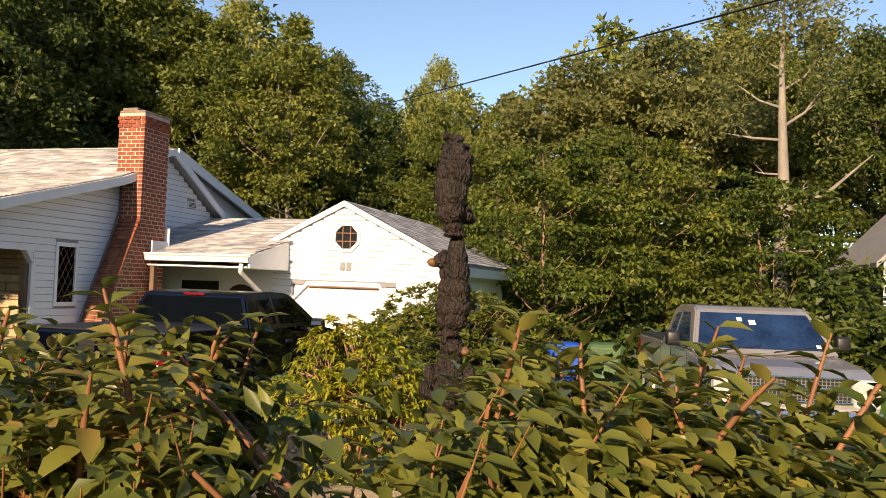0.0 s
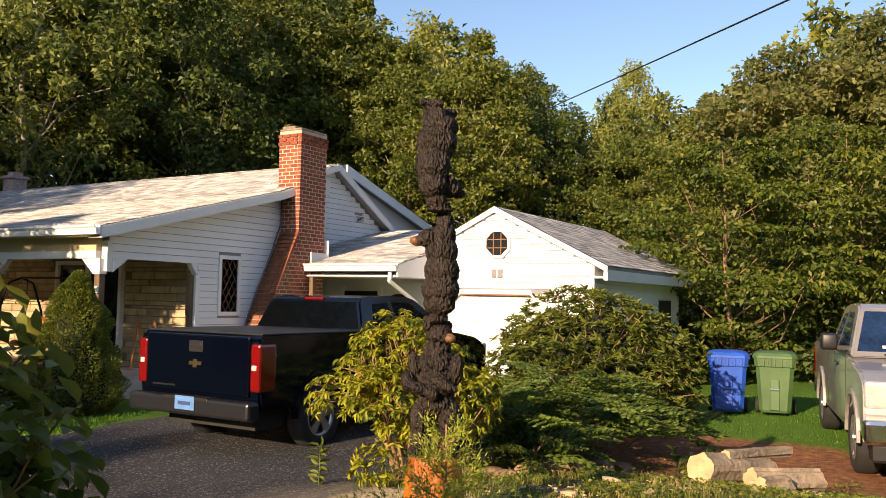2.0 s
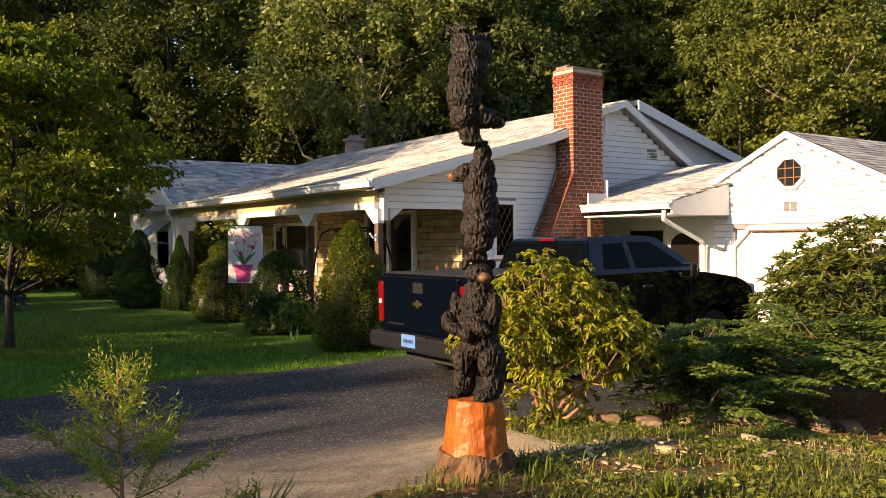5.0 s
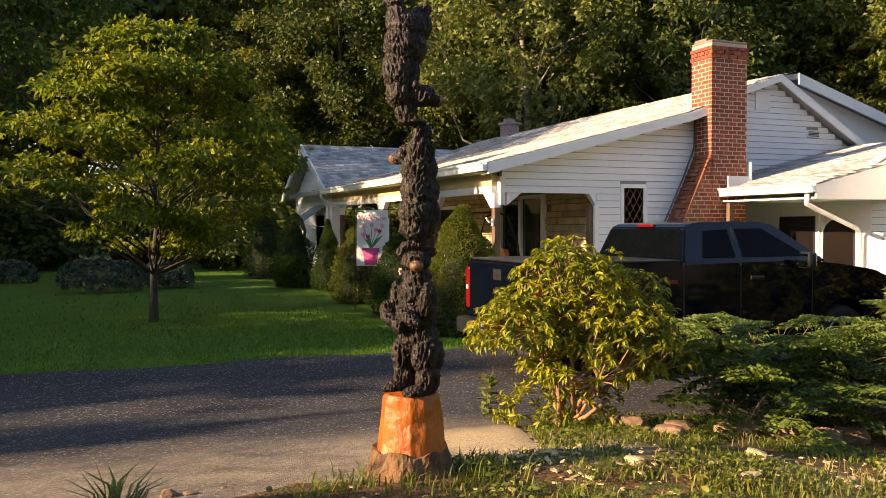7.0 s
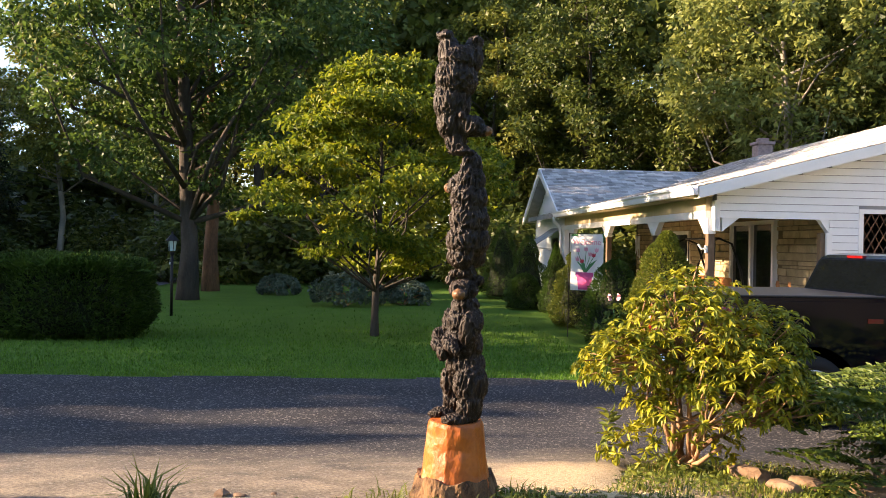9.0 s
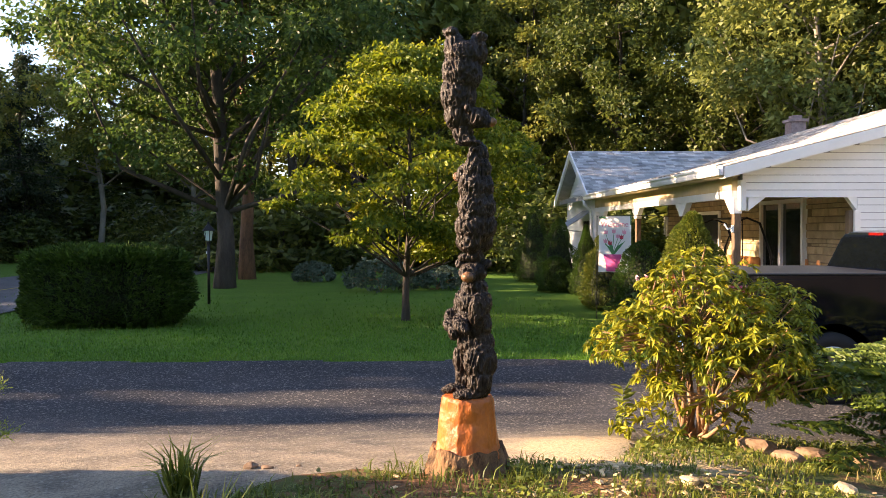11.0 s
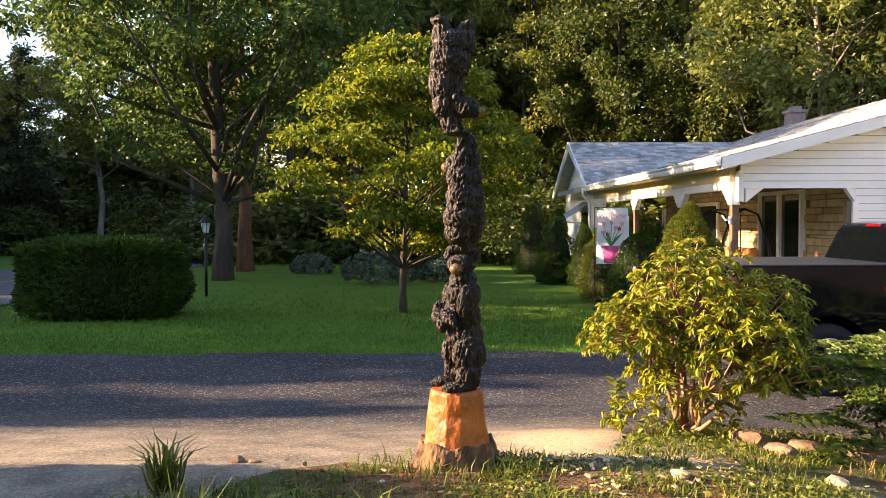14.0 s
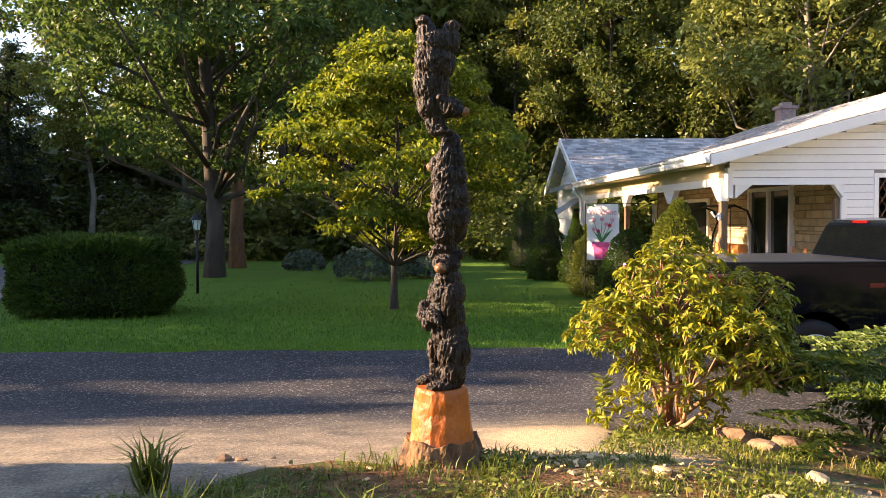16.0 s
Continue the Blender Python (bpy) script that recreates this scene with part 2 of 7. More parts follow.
M_BARK_PALE = material("pale_dead_bark", (0.24, 0.21, 0.17), 0.9, var=0.35, scale=3, bump=0.8, bscale=12, stretch=(1, 1, 0.3))
M_BARK_TAN = material("tan_bark", (0.22, 0.14, 0.08), 0.9, var=0.4, scale=4, bump=0.6, bscale=16, stretch=(1, 1, 0.3))
M_BARK_RED = material("peeled_reddish_bark", (0.075, 0.032, 0.017), 0.9, var=0.5, scale=3, bump=0.8, bscale=12, stretch=(1, 1, 0.3), color2=(0.24, 0.12, 0.065))


def ground_material():
    """Lawn green with trodden soil, orange subsoil and sawdust where the tree was felled and the drive's edge crumbles."""
    m = bpy.data.materials.new("ground")
    m.use_nodes = True
    n, l = m.node_tree.nodes, m.node_tree.links
    b = n["Principled BSDF"]
    tc = n.new("ShaderNodeTexCoord")
    P = tc.outputs["Object"]

    def nz(scale, detail=4):
        t = n.new("ShaderNodeTexNoise")
        t.inputs["Scale"].default_value, t.inputs["Detail"].default_value = scale, detail
        l.new(P, t.inputs["Vector"])
        return t.outputs[0]

    def near(c, r0, r1, wob, scale=1.7):
        d = n.new("ShaderNodeVectorMath")
        d.operation = "DISTANCE"
        d.inputs[1].default_value = c
        l.new(P, d.inputs[0])
        s = n.new("ShaderNodeMath")
        s.operation = "MULTIPLY_ADD"
        s.inputs[1].default_value = wob
        l.new(nz(scale, 6), s.inputs[0]), l.new(d.outputs["Value"], s.inputs[2])
        r = n.new("ShaderNodeMapRange")
        r.inputs["From Min"].default_value, r.inputs["From Max"].default_value = r0 + wob / 2, r1 + wob / 2
        r.inputs["To Min"].default_value, r.inputs["To Max"].default_value = 1, 0
        l.new(s.outputs[0], r.inputs["Value"])
        return r.outputs[0]

    def mix(fac, a, c):
        x = n.new("ShaderNodeMix")
        x.data_type = "RGBA"
        l.new(fac, x.inputs["Factor"])
        if isinstance(a, tuple):
            x.inputs[6].default_value = (*a, 1)
        else:
            l.new(a, x.inputs[6])
        if isinstance(c, tuple):
            x.inputs[7].default_value = (*c, 1)
        else:
            l.new(c, x.inputs[7])
        return x.outputs[2]

    def sharp(out, a, c):
        r = n.new("ShaderNodeMapRange")
        r.inputs["From Min"].default_value, r.inputs["From Max"].default_value = a, c
        l.new(out, r.inputs["Value"])
        return r.outputs[0]
    lawn = mix(sharp(nz(0.9), 0.35, 0.7), (0.035, 0.11, 0.010), (0.07, 0.17, 0.016))
    lawn = mix(sharp(nz(30), 0.3, 0.75), lawn, (0.10, 0.19, 0.022))
    soil = mix(sharp(nz(14, 6), 0.35, 0.7), (0.09, 0.045, 0.022), (0.25, 0.13, 0.06))
    dust = mix(sharp(nz(45, 6), 0.3, 0.7), (0.34, 0.24, 0.13), (0.66, 0.52, 0.33))
    weedy = mix(sharp(nz(6, 6), 0.42, 0.6), (0.07, 0.085, 0.02), soil)
    col = mix(near((0.8, -0.6, 0.45), 2.6, 3.8, 1.2), lawn, weedy)
    red = mix(sharp(nz(9, 6), 0.35, 0.7), (0.15, 0.060, 0.028), (0.34, 0.155, 0.075))
    col = mix(near((5.8, -0.15, 0.05), 2.05, 2.4, 1.0), col, red)
    col = mix(near((0.9, 0.75, 0.4), 0.55, 1.15, 0.8, 3.0), col, dust)
    col = mix(near((0.1, -0.5, 0.5), 0.4, 0.9, 0.7, 4.0), col, soil)
    col = mix(near((1.9, -0.7, 0.5), 0.05, 0.5, 0.9, 5.0), col, dust)
    l.new(col, b.inputs["Base Color"])
    b.inputs["Roughness"].default_value = 0.95
    b.inputs["Specular IOR Level"].default_value = 0.2
    bump = n.new("ShaderNodeBump")
    bump.inputs["Strength"].default_value, bump.inputs["Distance"].default_value = 0.9, 0.03
    l.new(nz(40, 6), bump.inputs["Height"]), l.new(bump.outputs[0], b.inputs["Normal"])
    return m


def drive_material():
    """Old asphalt with pale grit, cracks and sawdust drifted on its lower edge."""
    m = bpy.data.materials.new("driveway")
    m.use_nodes = True
    n, l = m.node_tree.nodes, m.node_tree.links
    b = n["Principled BSDF"]
    P = n.new("ShaderNodeTexCoord").outputs["Object"]
    sep = n.new("ShaderNodeSeparateXYZ")
    l.new(P, sep.inputs[0])

    def nz(scale, detail=4):
        t = n.new("ShaderNodeTexNoise")
        t.inputs["Scale"].default_value, t.inputs["Detail"].default_value = scale, detail
        l.new(P, t.inputs["Vector"])
        return t.outputs[0]

    def rng_(out, a, c, lo=0.0, hi=1.0):
        r = n.new("ShaderNodeMapRange")
        r.inputs["From Min"].default_value, r.inputs["From Max"].default_value = a, c
        r.inputs["To Min"].default_value, r.inputs["To Max"].default_value = lo, hi
        l.new(out, r.inputs["Value"])
        return r.outputs[0]

    def mix(fac, a, c):
        x = n.new("ShaderNodeMix")
        x.data_type = "RGBA"
        l.new(fac, x.inputs["Factor"])
        for sock, v in ((6, a), (7, c)):
            if isinstance(v, tuple):
                x.inputs[sock].default_value = (*v, 1)
            else:
                l.new(v, x.inputs[sock])
        return x.outputs[2]

    def math_(op, a, c):
        x = n.new("ShaderNodeMath")
        x.operation = op
        for i, v in enumerate((a, c)):
            if isinstance(v, float):
                x.inputs[i].default_value = v
            else:
                l.new(v, x.inputs[i])
        return x.outputs[0]
    vor = n.new("ShaderNodeTexVoronoi")
    vor.inputs["Scale"].default_value = 55
    l.new(P, vor.inputs["Vector"])
    grit = rng_(vor.outputs["Color"], 0.72, 0.9)
    base = mix(rng_(nz(0.7), 0.35, 0.7), (0.030, 0.031, 0.036), (0.054, 0.056, 0.062))
    base = mix(math_("MULTIPLY", grit, 0.4), base, (0.42, 0.39, 0.35))
    crack = n.new("ShaderNodeTexVoronoi")
    crack.feature = "DISTANCE_TO_EDGE"
    crack.inputs["Scale"].default_value = 0.55
    warp = n.new("ShaderNodeVectorMath")
    warp.operation = "MULTIPLY_ADD"
    warp.inputs[1].default_value = (0.5, 0.5, 0.5)
    wn_ = n.new("ShaderNodeTexNoise")
    wn_.inputs["Scale"].default_value, wn_.inputs["Detail"].default_value = 2.5, 5
    l.new(P, wn_.inputs["Vector"]), l.new(wn_.outputs["Color"], warp.inputs[0]), l.new(P, warp.inputs[2])
    l.new(warp.outputs[0], crack.inputs["Vector"])
    base = mix(math_("MULTIPLY", rng_(crack.outputs["Distance"], 0.006, 0.002), rng_(nz(1.3), 0.5, 0.75, 0.0, 0.5)), base, (0.03, 0.03, 0.03))
    lowedge = rng_(math_("ADD", sep.outputs["Y"], math_("MULTIPLY", nz(1.1, 6), -1.8)), 1.35, -0.45)
    dust = mix(rng_(nz(60, 5), 0.3, 0.7), (0.22, 0.185, 0.14), (0.50, 0.41, 0.29))
    pile = n.new("ShaderNodeVectorMath")
    pile.operation = "DISTANCE"
    pile.inputs[1].default_value = (0.85, 0.55, 0.4)
    l.new(P, pile.inputs[0])
    sand = mix(rng_(nz(70, 5), 0.3, 0.7), (0.46, 0.32, 0.17), (0.78, 0.62, 0.40))
    heap = rng_(math_("ADD", pile.outputs["Value"], math_("MULTIPLY", nz(2.6, 6), 0.9)), 1.32, 0.85)
    drift = math_("MULTIPLY", lowedge, rng_(nz(3.2, 6), 0.3, 0.62, 0.35, 0.95))
    col = mix(heap, mix(drift, base, dust), sand)
    dark_grit = rng_(vor.outputs["Color"], 0.32, 0.12, 0.0, 0.28)
    col = mix(dark_grit, col, (0.06, 0.055, 0.05))
    col = mix(math_("MULTIPLY", grit, 0.15), col, (0.62, 0.56, 0.46))
    l.new(col, b.inputs["Base Color"])
    b.inputs["Roughness"].default_value = 0.9
    b.inputs["Specular IOR Level"].default_value = 0.25
    bump = n.new("ShaderNodeBump")
    bump.inputs["Strength"].default_value, bump.inputs["Distance"].default_value = 0.9, 0.02
    l.new(nz(130, 3), bump.inputs["Height"]), l.new(bump.outputs[0], b.inputs["Normal"])
    return m


M_GROUND, M_DRIVE = ground_material(), drive_material()
M_YELLOW_LINE = material("yellow_road_paint", (0.45, 0.30, 0.04), 0.8, var=0.3, scale=3)
# Near-black that paints the shade deep inside shrubs; also colours the gutter litter.
M_INNER = material("inner_shade_and_litter", (0.012, 0.018, 0.006), 0.95, var=0.4, scale=8)
M_ROCK = material("brown_rock", (0.24, 0.15, 0.09), 0.9, var=0.4, scale=6, bump=0.8, bscale=20)
M_CHIP = material("wood_chip", (0.56, 0.40, 0.21), 0.8, var=0.25, scale=12, per=0.25, island=True)
M_CUT = material("fresh_cut_wood", (0.50, 0.36, 0.20), 0.8, var=0.3, scale=8, bump=0.4, bscale=40)
M_LOG_BARK = material("log_bark", (0.30, 0.23, 0.16), 0.95, var=0.5, scale=5, bump=1.0, bscale=20)
M_BLACK_IRON = material("black_iron", (0.012, 0.012, 0.013), 0.45, metal=0.5, var=0.2)
M_LAMP_GLASS = material("frosted_glass", (0.45, 0.62, 0.60), 0.4, var=0.1)
M_FLAG = material("flag_cloth", (0.72, 0.71, 0.70), 0.8, var=0.08, scale=4)
M_LEAF_GREEN = material("printed_green", (0.05, 0.20, 0.08), 0.8, var=0.2, scale=9)
M_PINK = material("printed_pink", (0.62, 0.08, 0.26), 0.8, var=0.12, scale=9)
M_TULIP = material("printed_pale_pink", (0.72, 0.30, 0.38), 0.8, var=0.2, scale=12)
M_TULIP_RED = material("printed_red", (0.55, 0.04, 0.07), 0.8, var=0.2, scale=12)
M_ROSE_TEXT = material("printed_rose", (0.60, 0.22, 0.30), 0.8, var=0.05)
M_FLOWER = material("pink_petals", (0.75, 0.40, 0.45), 0.6, var=0.2, scale=20)
M_CUSHION = material("orange_cushion", (0.55, 0.19, 0.05), 0.9, var=0.2, scale=6)
M_MUNTIN_BRIGHT = material("varnished_wood", (0.42, 0.17, 0.06), 0.5, var=0.3, scale=8)
M_GREY_SIDING = material("grey_green_siding", (0.30, 0.33, 0.30), 0.6, var=0.1, scale=2)

# ---- building helpers ----
rng = np.random.default_rng(7)


def mesh_object(name, verts, faces, mat, parent=None, smooth=False):
    me = bpy.data.meshes.new(name)
    me.from_pydata([tuple(map(float, v)) for v in verts], [], [tuple(map(int, f)) for f in faces])
    me.materials.append(mat)
    if smooth:
        me.shade_smooth()
    ob = new(name, me)
    if parent is not None:
        ob.parent = parent
    return ob


def part(name, bm, mat, parent=None, label="", smooth=False):
    """Links a bmesh as one mesh object, under a thing where one is given."""
    me = bpy.data.meshes.new(name)
    bm.to_mesh(me)
    bm.free()
    me.materials.append(mat)
    if smooth:
        me.shade_smooth()
    ob = new(name, me)
    if parent is not None:
        ob.parent = parent
    return tagged(ob, label)


def thing(name, label, category, group="", kind="", at=(0, 0, 0), rz=0.0):
    ob = new(name)
    ob.matrix_basis = pose(*at, 0, 0, rz)
    return tagged(ob, label, category, group, kind)


def add_box(bm, x0, y0, z0, x1, y1, z1, bevel=0.0):
    r = bmesh.ops.create_cube(bm, size=1.0, matrix=Matrix.LocRotScale(((x0 + x1) / 2, (y0 + y1) / 2, (z0 + z1) / 2), None, (abs(x1 - x0), abs(y1 - y0), abs(z1 - z0))))
    if bevel:
        edges = list({e for v in r["verts"] for e in v.link_edges})
        bmesh.ops.bevel(bm, geom=edges, offset=bevel, segments=2, affect="EDGES", profile=0.5)
    return bm


def box(x0, y0, z0, x1, y1, z1, bevel=0.0):
    return add_box(bmesh.new(), x0, y0, z0, x1, y1, z1, bevel)


def add_prism(bm, outline, axis, a, b):
    """Extrudes a closed outline of (u, v) along an axis from a to b. x: (y, z); y: (x, z); z: (x, y)."""
    def place(u, v, w):
        return {"x": (w, u, v), "y": (u, w, v), "z": (u, v, w)}[axis]
    lo = [bm.verts.new(place(u, v, a)) for u, v in outline]
    hi = [bm.verts.new(place(u, v, b)) for u, v in outline]
    k = len(outline)
    bm.faces.new(lo), bm.faces.new(hi[::-1])
    for i in range(k):
        bm.faces.new((lo[i], hi[i], hi[(i + 1) % k], lo[(i + 1) % k]))
    bmesh.ops.recalc_face_normals(bm, faces=bm.faces)
    return bm


def prism(outline, axis, a, b, bevel=0.0):
    bm = add_prism(bmesh.new(), outline, axis, a, b)
    if bevel:
        bmesh.ops.bevel(bm, geom=bm.edges[:], offset=bevel, segments=2, affect="EDGES")
    return bm


def add_tube(bm, points, radii, sides=8, cap=True):
    """A tapered tube along points."""
    pts = [Vector(p) for p in points]
    rings = []
    ref = Vector((0.31, 0.17, 0.93))
    for i, p in enumerate(pts):
        d = (pts[min(i + 1, len(pts) - 1)] - pts[max(i - 1, 0)]).normalized()
        u = d.cross(ref if abs(d.dot(ref)) < 0.95 else Vector((1, 0, 0))).normalized()
        v = d.cross(u)
        r = radii[i] if hasattr(radii, "__len__") else radii
        rings.append([bm.verts.new(p + (u * math.cos(a) + v * math.sin(a)) * r) for a in np.arange(sides) * 2 * math.pi / sides])
    for r0, r1 in zip(rings, rings[1:]):
        for i in range(sides):
            bm.faces.new((r0[i], r0[(i + 1) % sides], r1[(i + 1) % sides], r1[i]))
    if cap:
        bm.faces.new(rings[0][::-1]), bm.faces.new(rings[-1])
    return bm


def tube(points, radii, sides=8):
    return add_tube(bmesh.new(), points, radii, sides)


def lathe(profile, sides=24, centre=(0, 0)):
    """A turned form from (radius, z) pairs."""
    bm = bmesh.new()
    return add_tube(bm, [(centre[0], centre[1], z) for r, z in profile], [max(r, 1e-4) for r, z in profile], sides)


def unit(v):
    return v / np.maximum(np.linalg.norm(v, axis=-1, keepdims=True), 1e-9)


def leaves_mesh(name, centres, axes, size, mat, parent=None, width=0.45, droop=0.25, normals=None, rand=None, simple=False):
    """Pointed leaves, each of two bent halves, or for far crowns of one. centres: the stalk ends; axes: which way they point."""
    g = rand or rng
    k = len(centres)
    centres, axes = np.asarray(centres, float), unit(np.asarray(axes, float))
    size = np.broadcast_to(np.asarray(size, float), (k,))[:, None]
    n = unit(g.normal(size=(k, 3)) * 0.8 + (np.array([0, 0, 0.7]) if normals is None else normals))
    side = unit(np.cross(axes, n))
    up = np.cross(side, axes)
    tip = centres + axes * size - up * size * droop
    mid = centres + axes * size * 0.5
    l = mid + side * size * width * 0.5 + up * size * 0.08
    r = mid - side * size * width * 0.5 + up * size * 0.08
    if simple:
        v = np.stack([centres, mid + side * size * width * 0.85, tip], 1).reshape(-1, 3)
        f = np.arange(3 * k).reshape(-1, 3)
    else:
        v = np.stack([centres, l, tip, r], 1).reshape(-1, 3)
        base = np.arange(k)[:, None] * 4
        f = np.concatenate([base + [0, 2, 1], base + [0, 3, 2]], 1).reshape(-1, 3)
    me = bpy.data.meshes.new(name)
    me.vertices.add(len(v)), me.loops.add(f.size), me.polygons.add(len(f))
    me.vertices.foreach_set("co", v.ravel())
    me.loops.foreach_set("vertex_index", f.ravel().astype(np.int32))
    me.polygons.foreach_set("loop_start", np.arange(len(f), dtype=np.int32) * 3)
    me.update(calc_edges=True)
    me.materials.append(mat)
    ob = new(name, me)
    if parent is not None:
        ob.parent = parent
    return ob


def blades_mesh(name, verts, tris, mat, parent=None):
    me = bpy.data.meshes.new(name)
    v, f = np.asarray(verts, float).reshape(-1, 3), np.asarray(tris).reshape(-1, 3)
    me.vertices.add(len(v)), me.loops.add(f.size), me.polygons.add(len(f))
    me.vertices.foreach_set("co", v.ravel())
    me.loops.foreach_set("vertex_index", f.ravel().astype(np.int32))
    me.polygons.foreach_set("loop_start", np.arange(len(f), dtype=np.int32) * 3)
    me.update(calc_edges=True)
    me.materials.append(mat)
    ob = new(name, me)
    if parent is not None:
        ob.parent = parent
    return ob


LEAF_T, LEAF_W = np.array([0, 0.28, 0.65, 1.0]), np.array([0, 0.88, 0.85, 0])
LEAF_F = np.array([(0, 1, 2), (0, 2, 3), (1, 4, 5), (1, 5, 2), (2, 5, 6), (2, 6, 3), (4, 7, 5), (5, 7, 6)])


def fine_leaves(name, centres, axes, size, mat, parent=None, width=0.45, droop=0.25, fold=0.12, spread=0.75, rand=None):
    """Oval leaves folded along the midrib, for plants seen close."""
    g = rand or rng
    k = len(centres)
    c, a = np.asarray(centres, float), unit(np.asarray(axes, float))
    size = np.broadcast_to(np.asarray(size, float), (k,))[:, None]
    n = unit(g.normal(size=(k, 3)) * spread + [0, 0, 1.0])
    side = unit(np.cross(a, n))
    up = np.cross(side, a)
    pts = [c]
    for t, w in ((0.28, 0.88), (0.65, 0.85)):
        m = c + a * size * t - up * size * droop * t * t
        pts += [m + side * size * width * w / 2 + up * size * fold * w, m, m - side * size * width * w / 2 + up * size * fold * w]
    pts.append(c + a * size - up * size * droop)
    v = np.stack(pts, 1).reshape(-1, 3)
    f = (np.arange(k)[:, None, None] * 8 + LEAF_F[None]).reshape(-1, 3)
    ob = blades_mesh(name, v, f, mat, parent)
    ob.data.shade_smooth()
    return ob


def grass_mesh(name, xy, height, width, mat, lean=0.5, z=None, rand=None):
    """Single bent blades of two triangles and a tip."""
    g = rand or rng
    k = len(xy)
    z = ground_z(xy[:, 0], xy[:, 1]) if z is None else z
    base = np.stack([xy[:, 0], xy[:, 1], z - 0.01], -1)
    ang = g.uniform(0, 2 * math.pi, k)
    d = np.stack([np.cos(ang), np.sin(ang), np.zeros(k)], -1)
    t = np.stack([-np.sin(ang), np.cos(ang), np.zeros(k)], -1)
    h = np.broadcast_to(np.asarray(height, float), (k,))[:, None] * g.uniform(0.5, 1.25, (k, 1))
    w = np.broadcast_to(np.asarray(width, float), (k,))[:, None]
    ln = lean * g.uniform(0.2, 1.2, (k, 1))
    mid = base + d * h * ln * 0.35 + [0, 0, 1] * h * 0.6
    tip = base + d * h * ln + [0, 0, 1] * h * (1 - 0.35 * ln)
    v = np.stack([base - t * w / 2, base + t * w / 2, mid + t * w * 0.4, mid - t * w * 0.4, tip], 1).reshape(-1, 3)
    f = (np.arange(k)[:, None, None] * 5 + np.array([(0, 1, 2), (0, 2, 3), (3, 2, 4)])[None]).reshape(-1, 3)
    return blades_mesh(name, v, f, mat)


def ground_z(x, y):
    """The lie of the land: a bank beside the road, the drive and lawns below it."""
    x, y = np.asarray(x, float), np.asarray(y, float)
    s = lambda a: (lambda q: q * q * (3 - 2 * q))(np.clip(a, 0, 1))  # noqa: E731
    rise = np.clip((4.1 - y) / 4.4, 0, 1)
    bank = 0.55 * (0.65 * rise + 0.35 * s(rise)) * (1 - s((x - 1.0) / 4.6))
    fall = -0.26 * s((x - 5.5) / 4.5) * s((y - 0.5) / 2.0)
    return bank + fall


def gz(x, y):
    return float(ground_z(x, y))

# ---- ground ----
def sheet(name, xs, ys, height, mat, keep=None):
    xs, ys = np.asarray(xs), np.asarray(ys)
    gx, gy = np.meshgrid(xs, ys)
    v = np.stack([gx, gy, height(gx, gy)], -1).reshape(-1, 3)
    w = len(xs)
    f = [(j * w + i, j * w + i + 1, (j + 1) * w + i + 1, (j + 1) * w + i) for j in range(len(ys) - 1) for i in range(w - 1)
         if keep is None or keep((xs[i] + xs[i + 1]) / 2, (ys[j] + ys[j + 1]) / 2)]
    used = sorted({i for q in f for i in q})
    back = {o: n for n, o in enumerate(used)}
    return mesh_object(name, v[used], [[back[i] for i in q] for q in f], mat, smooth=True)


def lumps(x, y):
    return 0.02 * np.sin(x * 2.3 + 1.1 * np.sin(y * 1.7)) * np.sin(y * 2.9 + x) + 0.012 * np.sin(7 * x + 3 * y) * np.sin(6 * y - 2 * x)


far = [30, 40, 60, 90, 150, 300, 700, 1500]
gxs = [-v for v in far[::-1]] + list(np.arange(-24, 24.01, 0.3)) + far
gys = [-v for v in far[::-1]] + list(np.arange(-24, 30.01, 0.3)) + far
ground = tagged(sheet("ground", gxs, gys, lambda x, y: ground_z(x, y) + lumps(x, y) * np.clip((0.7 - y) / 0.6, 0, 1) * (np.abs(x) < 12), M_GROUND), "grassy ground with bare soil on a low bank", "ground", kind="structure")


def drive_near(x):
    """The crumbling near edge of the drive."""
    y = np.interp(x, [-14, -4, -2.2, -1.7, -1.2, -0.9, -0.35, 0.1, 0.4, 0.7, 0.9, 1.3, 1.8, 11], [-0.3, -0.9, -0.92, -0.82, -0.55, -0.30, -0.06, 0.02, 0.05, 0.10, 0.32, 1.3, 1.75, 1.8])
    return y + 0.05 * np.sin(x * 4.1) + 0.03 * np.sin(x * 11.3)


drive = tagged(sheet("driveway", np.arange(-14, 11.2, 0.12), list(np.arange(-1.1, 2.0, 0.05)) + list(np.arange(2.0, 7.31, 0.12)), lambda x, y: ground_z(x, y) + 0.006 * np.sin(x) * np.sin(1.3 * y) + np.clip((y - drive_near(x)) * 0.14 - 0.012, -0.012, 0.03), M_DRIVE,
    lambda x, y: drive_near(x) < y < 7.1 + 0.06 * math.sin(x * 2.1) + 0.03 * math.sin(x * 5.3) + 0.6 * max(0, x - 3.2)), "worn dark asphalt driveway", "driveway", kind="structure")

road = tagged(sheet("road", np.arange(-16.5, -9.4, 0.5), list(np.arange(-24, 70, 2.0)), lambda x, y: ground_z(x, y) + 0.03, M_ASPHALT), "dark asphalt road", "road", kind="structure")
tagged(sheet("road_line", np.array([-13.1, -13.0]), list(np.arange(-24, 70, 2.0)), lambda x, y: ground_z(x, y) + 0.042, M_YELLOW_LINE), "faded yellow road line", "road marking", kind="structure")

